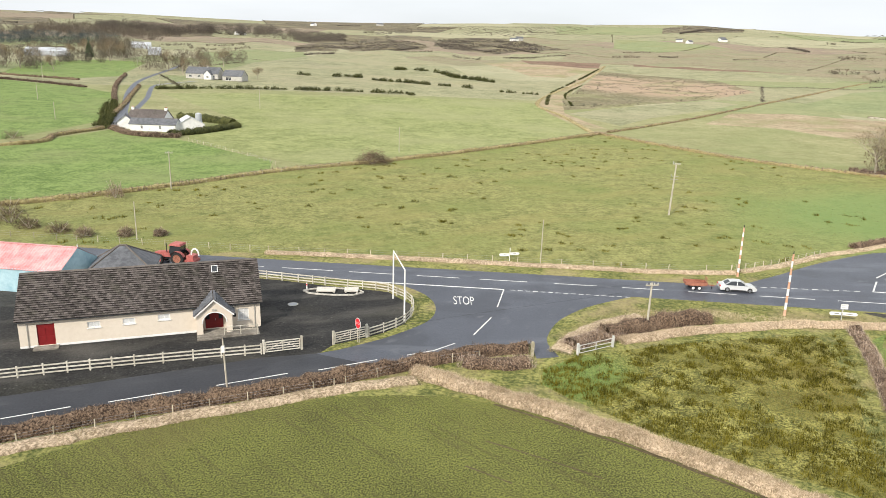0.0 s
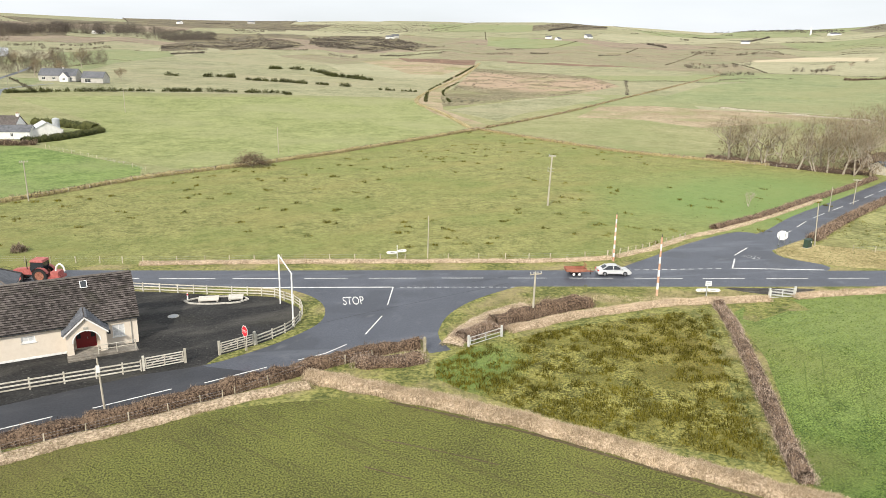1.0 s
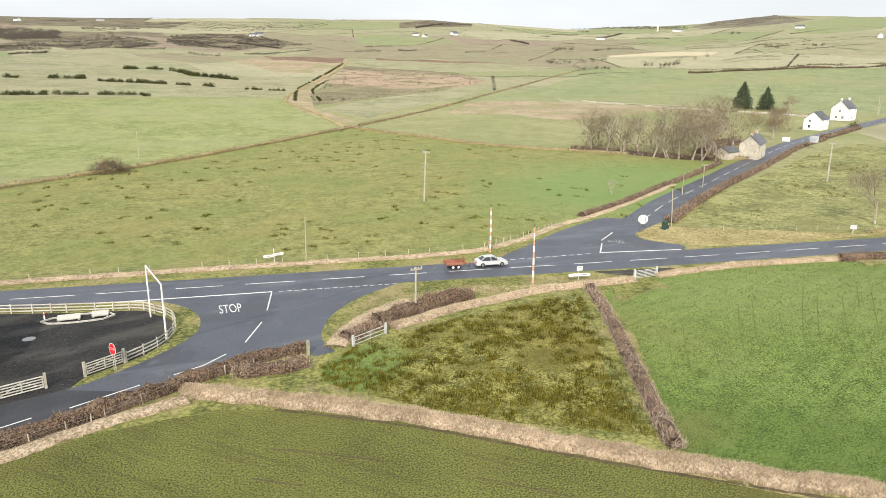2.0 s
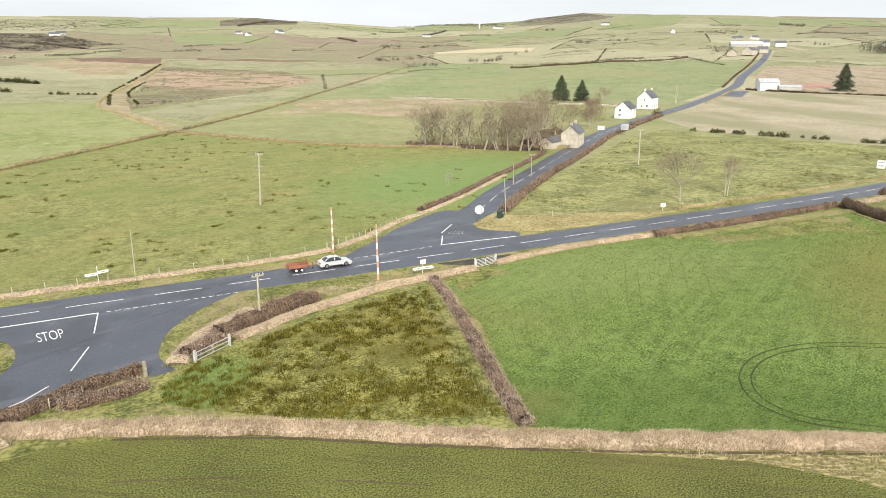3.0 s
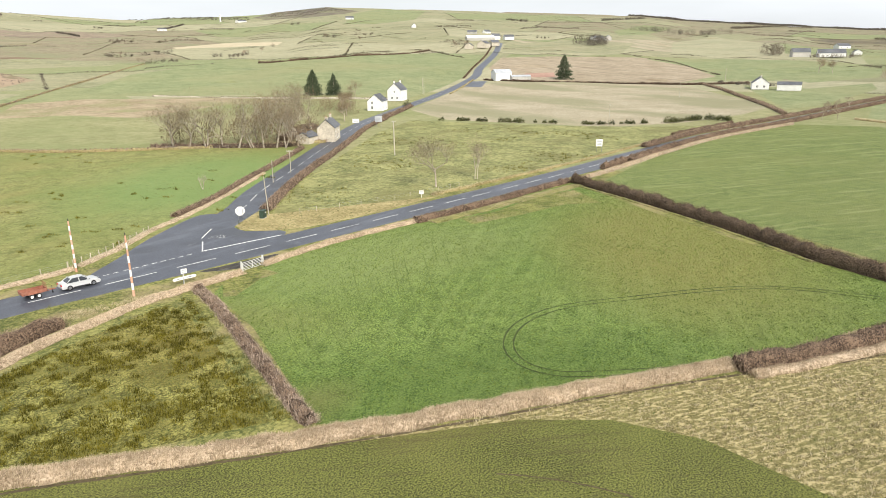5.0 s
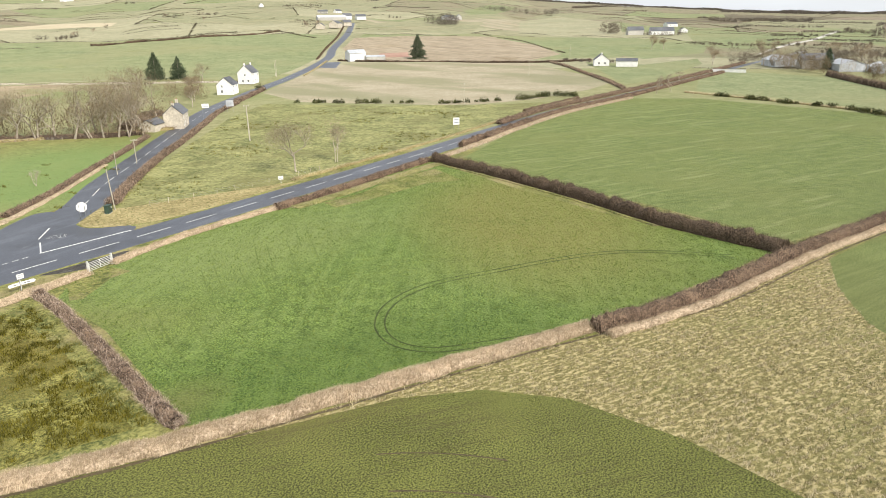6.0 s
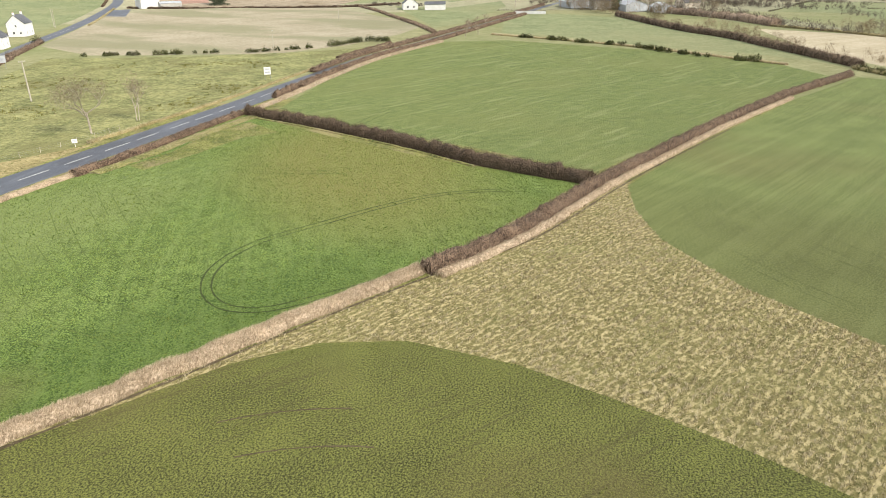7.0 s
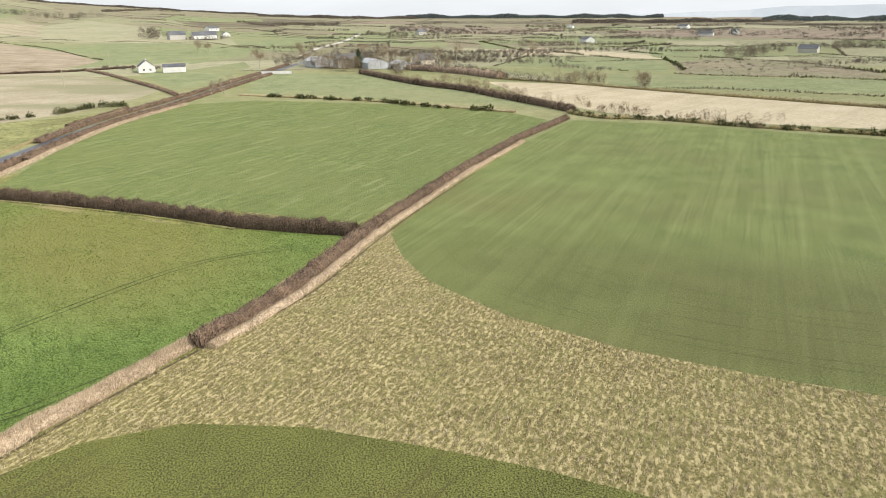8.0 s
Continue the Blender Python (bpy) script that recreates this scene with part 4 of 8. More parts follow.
def tufts(name, feet, each, spread, size, width, mat, seed, label, category="grass", lean=0.5):
    """Clumps of blades at the given feet."""
    rng = np.random.default_rng(seed)
    c = np.repeat(np.asarray(feet), each, 0)
    c = c + rng.normal(0, spread, c.shape)
    z = rise(c[:, 0], c[:, 1])
    scale = np.repeat(rng.uniform(0.6, 1.3, len(feet)), each)
    return grow(name, np.column_stack([c, z - 0.03]), size * scale * rng.uniform(0.6, 1.2, len(c)), width, [M[mat]], lean, seed=seed, label=label, category=category, kind="stuff")


# hedges and banks near the crossroads
LANE_HEDGE = [(-110, 11), (-60, 33), (-33.5, 45.8), (-26.5, 49.8), (-18.7, 53.2), (-9.8, 57.6), (-2.4, 61.6), (2, 63.8), (5, 65.0), (7.8, 65.6)]
hedge(LANE_HEDGE, 1.7, 1.5, 620, "twig", seed=3, twig=0.34, thick=0.03, lean=0.55)
bank([(-60, 30.8), (-33, 43.9), (-26.5, 47.4), (-18.7, 51.3), (-9.8, 55.6), (-3, 58.2)], 1.9, 0.5, 420, seed=4, mat="tuft", blade=0.5, thick=0.035, label="low fringe of dry grass along the hedge foot")
bank([(-3, 59.6), (4, 55.8), (14.2, 49.7), (21.4, 44.2), (28, 39.0), (31.5, 36.6), (38, 32.2), (45, 27.6), (54.4, 21.4), (62.3, 16.0)], 2.2, 1.15, 1200, seed=5, blade=0.6, thick=0.031)
hedge([(1.5, 62.2), (4.5, 61.8), (7.6, 62.6)], 2.4, 1.0, 620, "bramble", "twig_mass", 0.5, 0.028, 6, "tangle of dead bramble and grass by the gate post", "scrub", "bramble_scrub")
hedge([(45.2, 74.0), (43.6, 68.5), (41.6, 63.2), (38.6, 55.5), (36.2, 49.5), (33, 41.4), (32.2, 38.9)], 1.5, 1.25, 800, "bramble", seed=7, twig=0.5, thick=0.025, label="low leafless hedge beside the rushy corner field")
bank([(44, 72.6), (41, 64), (38, 56.5), (35.6, 50.5), (32.6, 43)], 2.2, 0.3, 420, seed=8, blade=0.5, thick=0.04, mat="blade", core="verge", label="fringe of rough green grass along the hedge")
hedge([(12.4, 67.0), (15, 69.0), (18.0, 71.0)], 2.4, 1.25, 800, "bramble", "twig_mass", seed=9, twig=0.55, thick=0.026, label="tangle of dead bramble and bleached grass by the gate", category="scrub", name="bramble_scrub")
hedge([(16.5, 70.2), (19.5, 72.0), (22.5, 73.6), (26, 75.0), (29.5, 76.0)], 2.2, 1.9, 800, "twig", seed=909, twig=0.6, thick=0.026, label="straggling leafless hedge behind the field gate")
bank([(11.2, 65.6), (13.5, 69.8), (17.5, 74), (22, 76.5)], 2.6, 0.45, 520, "tuft", 10, 0.5, 0.035, "rough dry grass on the verge")
bank([(18, 69), (23, 71.2), (28, 73), (33, 74.2), (38, 75.5), (43.5, 76), (48, 76), (52.8, 76.2)], 2.0, 0.8, 700, seed=11, blade=0.6, thick=0.03)
bank([(57, 76.4), (64, 77.2), (73, 77.3), (84, 76.2), (92, 75.2)], 1.5, 0.85, 520, seed=12, blade=0.6, thick=0.035)
hedge([(88, 75.4), (100, 74.4), (112, 73.6), (124, 73.2), (136, 72.4)], 1.9, 1.35, 360, "twig", seed=13, twig=0.42, thick=0.05)
bank([(90, 73.4), (100, 72.2), (112, 71.2), (124, 70.2), (134, 68.6)], 3.0, 0.42, 300, seed=14, blade=0.6, thick=0.05, core="verge", mat="tuft", label="rough dry grass below the roadside hedge")
hedge([(136.5, 71), (127.4, 52.8), (115.2, 32.4), (104.2, 16.4), (97.5, 2.2), (95.8, -0.6)], 2.3, 2.4, 760, "thorn", "thorn_mass", seed=15, twig=0.8, thick=0.032, lean=0.6, label="thick dark leafless thorn hedge between two fields")
bank([(133.5, 69), (125.3, 52.5), (113.5, 32.6), (102.6, 17.0)], 0.9, 0.35, 160, "tuft", 16, 0.5, 0.035, "strip of rough grass along the thorn hedge", core="verge")
FIELD_HEDGE = [(62.3, 15.2), (74.7, 7.6), (95, -1.2), (109.6, -8.6), (136, -22.2), (169.6, -41.6), (203, -65)]
hedge(FIELD_HEDGE, 2.2, 1.8, 560, "twig", seed=17, twig=0.5, thick=0.034, lean=0.6, label="long clipped leafless hedge across the fields")
bank([(61.8, 13.6), (74.3, 6.0), (94.5, -2.9), (109.2, -10.3), (135.6, -24), (168, -43)], 1.3, 0.95, 340, seed=18, blade=0.6, thick=0.034, label="fringe of dry grass along the long hedge")
# along the main road past the junction
bank([(139, 71.5), (160, 71), (185, 71), (215, 69.6), (240, 66), (274, 58)], 1.8, 0.9, 240, seed=19, blade=0.7, thick=0.05)
hedge([(155, 73.3), (168, 73.3), (185, 72.8), (200, 72.4)], 1.6, 2.1, 300, "twig", seed=520, twig=0.6, thick=0.05, label="leafless roadside hedge at the bend")
hedge([(168, 72.2), (190, 72.8), (215, 72.0), (240, 68.6), (276, 60.6), (330, 51.2), (400, 38.4)], 2.6, 1.7, 220, "twig", seed=20, twig=0.6, thick=0.06, label="leafless roadside hedge")
hedge([(196, 80.0), (232, 77.6), (282, 67.6), (330, 58.8), (400, 45.8), (470, 34)], 2.4, 1.8, 150, "twig", seed=21, twig=0.8, thick=0.08, label="leafless roadside hedge")
hedge([(108, 87.6), (118, 86.6), (140, 85), (165, 83.4), (190, 82.6), (232, 80.6), (262, 76)], 1.2, 0.6, 160, "tuft", "dry_verge", 0.5, 0.045, 22, "low grassy bank beside the road", "bank", "roadside_bank")
hedge([(226, 83), (245, 80.5), (268, 77)], 1.6, 1.1, 160, "thorn", seed=24, twig=0.5, thick=0.06, label="leafless roadside hedge")
# along the side road
hedge([(79, 103.8), (95, 117), (116, 132.6), (137, 147), (165, 167), (188, 183.5), (215, 199)], 1.9, 1.25, 260, "twig", seed=25, twig=0.7, thick=0.07, label="leafless hedge along the side road")
bank([(41, 96.5), (50, 101.5), (58, 107), (70, 113.5), (90, 127), (104, 137)], 1.8, 0.45, 260, "tuft", 26, 0.5, 0.06, "long verge grass below the field fence")
hedge([(66, 112.6), (80, 121), (96, 132.5), (118, 147.5), (138, 162)], 1.6, 1.1, 240, "twig", seed=27, twig=0.55, thick=0.06, label="low leafless hedge along the side road")
bank([(-27, 98.2), (-8, 97.6), (15.7, 96), (30.8, 95.2), (40, 95.8)], 1.8, 0.55, 300, "straw", 28, 0.55, 0.06, "strip of dry grass under the roadside fence")
hedge([(216, 201), (240, 214), (262, 226)], 2.4, 2.0, 200, "twig", seed=29, twig=0.8, thick=0.06, label="leafless roadside hedge")
hedge([(330, 254), (380, 280), (412, 297)], 1.2, 0.6, 130, "tuft", "dry_verge", 0.5, 0.06, 30, "grassy roadside bank", "bank", "roadside_bank")
hedge([(420, 311), (494, 356), (560, 394), (622, 431), (726, 496)], 1.5, 0.9, 90, "thorn", seed=31, twig=0.7, thick=0.1, label="low hedge along the road up the hill")
# field boundaries beyond the main road
OLD_WALL = dict(mat="tuft", core="dry_verge", twig=0.8, thick=0.07)
hedge([(-140, 82), (-110, 99), (-92, 114), (-72, 132), (-60, 146), (-42, 169.5), (-16.4, 192), (17, 228.5), (55, 273.5)], 1.8, 1.1, 80, "twig", "dry_verge", 0.7, 0.08, 32, "overgrown field bank with dead bracken", "field bank", "field_bank")
hedge([(55, 274), (78, 233), (92, 211.5), (113.6, 193.5), (136, 177), (152, 167)], 1.8, 1.0, 90, "twig", "dry_verge", 0.8, 0.08, 33, "leafless hedge of low thorn bushes")
hedge([(60, 280), (114, 350), (176, 432), (240, 507), (322, 602), (358, 634)], 1.4, 1.0, 45, "twig", "dry_verge", 0.8, 0.1, 34, "overgrown field bank", "field bank", "field_bank", gaps=0.35)
hedge([(53, 274), (52, 310), (50, 345), (45, 402), (66, 492), (115, 641), (170, 846)], 2.6, 0.6, 40, "tuft", "dry_verge", 0.6, 0.12, 35, "rough grassy bank of a ditch", "field bank", "field_bank")
hedge([(-200, 138), (-124, 188), (-120, 210), (-115, 228)], 1.9, 1.2, 130, "twig", "dry_verge", 0.8, 0.07, 46, "overgrown bank with dead bracken", "field bank", "field_bank")
hedge([(-148, 306), (-169, 350), (-190, 398), (-213, 458)], 2.0, 1.6, 160, "twig", "thorn_mass", 0.9, 0.09, 47, "leafless hedge along a farm lane", gaps=0.2)
hedge([(-128, 262), (-141, 300), (-154, 335), (-172, 385)], 2.0, 1.4, 90, "twig", "dry_verge", 0.9, 0.08, 48, "leafless hedge between lane and drive")
hedge([(-300, 370), (-246, 384), (-191, 365)], 2.2, 1.5, 60, "twig", "thorn", 0.9, 0.1, 49, "leafless field hedge")
hedge([(-330, 395), (-262, 412), (-215, 404)], 2.2, 1.5, 60, "thorn", "thorn", 0.9, 0.1, 50, "leafless field hedge")
for k, (line, w, h) in enumerate([
        ([(-103, 263), (-93, 259), (-86, 256), (-80, 252)], 4.0, 3.0), ([(-90, 220), (-84, 228), (-80, 238), (-77, 248)], 3.6, 2.4)]):
    hedge(line, w, h, 260, "gorse", "gorse", 0.8, 0.12, 52 + k, "dark evergreen hedge round the cottage garden", "hedge", "garden_hedge")
hedge([(300, 42), (285, 18), (262, -14), (238, -38), (222, -54)], 1.4, 0.7, 90, "straw", "dry_verge", 0.6, 0.07, 57, "strip of dry grass on a field edge", "grass", "grass_bank")
hedge([(216, -70), (202, -76), (198, -84), (190, -94), (178, -104), (166, -116), (150, -134), (120, -168)], 1.8, 1.1, 150, "tuft", "dry_verge", 0.7, 0.08, 58, "ragged hedge of gorse and thorn", "hedge", "hedge", gaps=0.3)
hedge([(392, -10), (323, -34), (294, -49), (266, -58), (240, -66), (218, -72)], 3.0, 2.8, 240, "twig", "thorn", 1.4, 0.08, 59, "tall ragged leafless hedge")
hedge([(340, -74), (309, -98), (260, -127), (197, -165)], 1.8, 1.2, 90, "twig", "dry_verge", 0.8, 0.08, 60, "low ragged hedge")
hedge([(420, -30), (380, -60), (340, -76)], 6.0, 4.0, 220, "twig", "twig", 1.6, 0.1, 61, "belt of leafless scrub and young trees", "scrub", "scrub_belt")
hedge([(416, 290), (420, 258), (432, 222), (438, 183), (452, 150), (476, 129)], 2.0, 1.5, 120, "twig", "thorn", 1.0, 0.1, 62, "leafless hedge along a field edge")
hedge([(456, 152), (420, 128), (378, 105), (340, 84), (306, 68)], 2.2, 1.4, 100, "twig", "thorn", 1.0, 0.1, 63, "leafless hedge along a field edge")
hedge([(429, 557), (480, 534), (531, 518), (590, 519), (637, 520)], 3.2, 2.2, 90, "thorn", "thorn", 1.2, 0.16, 64, "long dark field hedge", gaps=0.25)
hedge([(221, 386), (239, 346), (265, 305), (288, 262)], 1.6, 1.1, 90, "thorn", "stone", 0.7, 0.09, 65, "tumbled stone dyke overgrown with grass", "stone dyke", "stone_dyke", gaps=0.3)


def outside(p, outline):
    o = np.array(outline)
    inside = np.zeros(len(p), bool)
    for (x0, y0), (x1, y1) in zip(o, np.roll(o, -1, 0)):
        if y0 != y1:
            inside ^= ((y0 > p[:, 1]) != (y1 > p[:, 1])) & (p[:, 0] < (x1 - x0) * (p[:, 1] - y0) / (y1 - y0) + x0)
    return ~inside


def gorse_row(line, r, seed, gap=0.35, label="broken line of dark green gorse bushes"):
    """Rounded evergreen bushes of uneven size standing along a line, some touching, some apart."""
    rng = np.random.default_rng(seed)
    p = smooth_line(line, r * 0.8)
    feet, size = [], []
    for i, (x, y) in enumerate(p):
        if noise.noise(Vector((i * 0.22, seed * 1.3, 0))) < gap - 0.5 or rng.random() < 0.12:
            continue
        own = r * rng.uniform(0.5, 1.2)
        x, y = x + rng.normal(0, r * 0.3), y + rng.normal(0, r * 0.3)
        n = int(70 + 60 * own)
        a, e = rng.uniform(0, 6.283, n), np.arccos(rng.uniform(-0.1, 1, n))
        d = rng.uniform(0.55, 1.0, n) * own * (0.85 + 0.25 * np.sin(a * 3 + i))
        feet.append(np.column_stack([x + d * np.sin(e) * np.cos(a), y + d * np.sin(e) * np.sin(a), height(x, y) + 0.15 + d * np.cos(e) * 0.95]))
        size.append(np.full(n, 0.3 * own))
    feet, size = np.concatenate(feet), np.concatenate(size)
    return grow("gorse_row", feet, size, 0.16 + 0.0003 * math.hypot(*line[0]), [M["gorse"]], 1.0, seed=seed, label=label, category="gorse", kind="stuff")


def far_row(line, tall, mat, label=""):
    """A far field hedge: a ragged row of bushes of uneven height, with gaps."""
    own = int(abs(line[0][0] * 7 + line[0][1] * 3))
    rng = np.random.default_rng(own)
    p = np.array(smooth_line(line, 0.7 + 0.0009 * math.hypot(*line[0])))
    lump = np.array([noise.noise(Vector((x * 0.045, y * 0.045, own * 0.13))) for x, y in p])
    p, lump = p[lump > -0.4], lump[lump > -0.4]
    each = 6 if math.hypot(*line[0]) < 900 else 4
    q = np.repeat(p, each, 0) + rng.normal(0, 0.75, (len(p) * each, 2))
    h = tall * np.repeat(0.62 + 0.9 * np.clip(lump + 0.1, 0, 0.6), each) * rng.uniform(0.45, 1.0, len(q))
    dark = mat == "gorse"
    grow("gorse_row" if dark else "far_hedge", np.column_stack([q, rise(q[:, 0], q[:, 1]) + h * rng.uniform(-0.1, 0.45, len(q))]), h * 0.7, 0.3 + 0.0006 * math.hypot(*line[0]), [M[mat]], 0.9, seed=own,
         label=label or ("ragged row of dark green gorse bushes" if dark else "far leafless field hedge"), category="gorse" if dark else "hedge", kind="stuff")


def far_hedges():
    """Hedges on the edges of the broad far fields."""
    rng = random.Random(9)
    known = [np.array(pts) for name, mat, pts in REGIONS if min(math.hypot(*q) for q in pts) > 200]
    rows = []
    for kind, cell, low, side in far_fields():
        r = math.hypot(*low[0])
        if r > 2700:
            continue
        if rng.random() < 0.85:
            a, b = sorted((rng.random(), rng.random()))
            n = len(low) - 1
            rows.append(low[int(a * n * 0.5): max(2, int(n * (0.5 + b * 0.5)) + 1)])
        if rng.random() < 0.6:
            rows.append(list(side))
    for i in range(230):
        az, r = rng.uniform(-40, 135), math.exp(rng.uniform(math.log(620), math.log(2900)))
        half, tip = rng.uniform(0.6, 3.2), rng.uniform(-0.06, 0.06)
        rows.append([(r * (1 + tip * f) * math.sin(radians(az + half * f)), r * (1 + tip * f) * math.cos(radians(az + half * f))) for f in (-1, 0, 1)])
    for row in rows:
        if len(row) < 2:
            continue
        p = np.array(smooth_line(row, 12.0))
        keep_ = np.ones(len(p), bool)
        for o in known:
            keep_ &= outside(p, o)
        if keep_.sum() > 0.8 * len(keep_):
            far_row(row, rng.uniform(0.9, 1.8), rng.choice(("far_hedge", "far_hedge", "far_thorn")))


for k, (line, r) in enumerate([
        ([(-157, 374), (-116, 406), (-75, 420), (-37, 430), (-26, 420)], 2.3), ([(-128, 540), (-74, 555)], 3.0), ([(-64, 540), (-30, 520), (10, 496)], 2.6),
        ([(30, 480), (52, 470)], 2.2), ([(-60, 690), (-20, 660), (0, 600), (30, 570)], 3.2)]):
    gorse_row(line, r, 40 + k, 0.12 if k == 0 else 0.24)
gorse_row([(50, 400), (62, 480), (84, 560), (112, 650), (150, 780)], 1.2, 36, 0.6, "line of dark scrub along a ditch")
gorse_row([(64, 400), (72, 480), (96, 560)], 0.9, 37, 0.62, "line of dark scrub along a ditch")
gorse_row([(-114.5, 230), (-121, 244), (-127, 258), (-133, 271), (-139.5, 286), (-147, 303)], 2.0, 470, 0.05, "dense dark gorse scrub beside a farm lane")
gorse_row([(-118, 233), (-125, 249), (-131, 262), (-138, 278), (-145, 294)], 1.8, 471, 0.1, "dense dark gorse scrub beside a farm lane")
gorse_row([(222, 176), (226, 168), (229, 157), (235, 139), (238, 122), (252, 103)], 1.7, 54, 0.5)
gorse_row([(258, 96), (272, 91), (274, 80)], 2.2, 55, 0.3, "clump of dark gorse")
gorse_row([(294, 34), (281, 14), (272, 2), (265, -11), (250, -22), (236, -36), (228, -48)], 1.7, 56, 0.34, "dark gorse hedge at the end of the field")
gorse_row([(214, -71), (202, -76), (198, -84), (190, -94), (178, -104), (166, -116), (150, -134), (120, -168)], 1.5, 57, 0.36, "dark gorse along a ragged hedge")
far_hedges()
far_row([(426, 555), (478, 549), (518, 538), (590, 547), (645, 550), (624, 501), (582, 431)], 2.6, "far_hedge")
far_row([(731, 977), (795, 908), (974, 991), (1118, 1041)], 2.2, "far_hedge")
far_row([(722, 780), (871, 861), (947, 856)], 2.0, "far_hedge")
far_row([(579, 654), (628, 660)], 1.6, "far_hedge")
far_row([(657, 680), (668, 662)], 2.4, "far_hedge")
far_row([(1102, 1136), (1405, 1326), (1490, 1265)], 2.0, "far_hedge")
far_row([(1105, 999), (1181, 945), (1165, 847)], 2.2, "far_hedge")
far_row([(1614, 960), (1765, 943), (1878, 879), (2037, 861), (1951, 740)], 2.2, "far_hedge")
far_row([(1303, 816), (1428, 820), (1371, 719)], 6.0, "far_thorn")
far_row([(947, 635), (1113, 674)], 2.4, "far_hedge")
far_row([(933, 574), (1005, 557), (1130, 560)], 2.0, "far_hedge")
far_row([(710, 468), (741, 457), (746, 413)], 1.6, "far_hedge")
far_row([(791, 299), (794, 235), (769, 175), (768, 132), (705, 92)], 1.8, "far_hedge")
far_row([(1911, 725), (1855, 627), (1695, 466)], 1.8, "far_hedge")
far_row([(1615, 585), (1431, 471)], 1.8, "far_hedge")
far_row([(1698, 416), (1590, 355)], 3.0, "far_hedge")
far_row([(1211, 193), (1283, 154), (1038, 73), (963, 17)], 2.2, "far_hedge")
far_row([(1073, 128), (938, 65), (877, 15)], 1.8, "far_hedge")
far_row([(721, 313), (650, 240), (542, 168)], 1.6, "far_hedge")
far_row([(800, 1471), (872, 1474), (1020, 1565), (1036, 1440)], 1.8, "far_hedge")
far_row([(673, 1173), (767, 1162), (982, 1292)], 1.6, "far_hedge")
far_row([(897, 1791), (966, 1631)], 1.8, "far_hedge")
far_row([(1377, 1101), (1381, 972), (1687, 1057)], 2.0, "far_hedge")
far_row([(1990, 1123), (1834, 944), (1967, 902)], 2.0, "far_hedge")
far_row([(740, 750), (908, 817), (1052, 864)], 2.0, "far_hedge")
far_row([(699, 921), (729, 852), (765, 821)], 1.8, "far_hedge")
far_row([(298, 1235), (385, 1255), (496, 1457)], 1.8, "far_hedge")
far_row([(334, 1772), (478, 1852), (540, 1759)], 2.0, "far_hedge")
far_row([(-211, 2014), (-51, 2390), (161, 1959), (502, 2210)], 1.8, "far_hedge")
far_row([(41, 2421), (228, 2074), (488, 2677)], 1.6, "far_hedge")
far_row([(-291, 2817), (-137, 3097), (75, 2505)], 1.6, "far_hedge")
far_row([(1163, 2311), (1163, 1895), (1237, 1685)], 1.6, "far_hedge")
far_row([(1148, 2923), (1029, 2303), (932, 1925)], 1.6, "far_hedge")
far_row([(937, 1665), (1051, 1627), (1097, 1565)], 1.6, "far_hedge")
far_row([(551, -165), (531, -170), (504, -172)], 2.4, "gorse")
far_row([(496, -175), (464, -181), (447, -187)], 2.2, "gorse")
far_row([(442, -143), (436, -175), (433, -203)], 1.4, "far_hedge")
far_row([(748, -144), (643, -145), (571, -145)], 2.6, "gorse")
far_row([(623, -228), (595, -247), (615, -288)], 2.4, "gorse")
far_row([(522, -215), (499, -221), (476, -223)], 2.6, "gorse")
far_row([(368, -146), (362, -149)], 2.0, "gorse")
far_row([(336, -164), (322, -174), (305, -190), (291, -208), (271, -224)], 1.8, "gorse")
far_row([(423, -243), (372, -255), (301, -246)], 1.4, "far_hedge")
far_row([(439, -204), (391, -189), (354, -176)], 2.4, "gorse")
far_row([(445, -232), (432, -241), (406, -238)], 2.2, "gorse")
far_row([(372, -241), (339, -245), (306, -250)], 1.5, "far_hedge")
far_row([(302, -202), (296, -209)], 2.6, "gorse")
far_row([(324, -246), (317, -252), (300, -248)], 3.0, "gorse")
far_row([(428, -281), (401, -296), (385, -316)], 1.6, "far_hedge")
far_row([(605, -281), (582, -297), (568, -315)], 2.0, "far_hedge")
far_row([(440, -312), (412, -311), (389, -320)], 1.8, "far_hedge")
far_row([(280, -122), (260, -151), (222, -185)], 1.8, "far_hedge")
far_row([(1100, 170), (1030, 93), (903, 28), (829, 1)], 1.8, "far_hedge")
far_row([(992, 141), (904, 69), (829, 1)], 1.8, "far_hedge")
far_row([(896, -26), (850, -64), (777, -109)], 1.8, "far_hedge")
far_row([(787, -35), (767, -93), (691, -133)], 1.8, "far_hedge")
far_row([(666, -44), (582, -82)], 1.8, "far_hedge")
far_row([(690, 108), (720, 98)], 1.8, "far_hedge")
far_row([(646, -439), (621, -456), (559, -457)], 2.0, "gorse")
far_row([(867, -174), (929, -262), (813, -283)], 1.8, "far_hedge")
far_row([(843, -122), (805, -162), (859, -242)], 1.8, "far_hedge")
far_row([(1264, -397), (1039, -378), (972, -449)], 1.8, "far_hedge")

hedge([(-112, 229), (-103, 220), (-94, 217), (-86, 218)], 3.0, 1.7, 260, "twig", "thorn", 0.9, 0.06, 68, "leafless garden scrub in front of the cottage", "scrub", "garden_scrub")

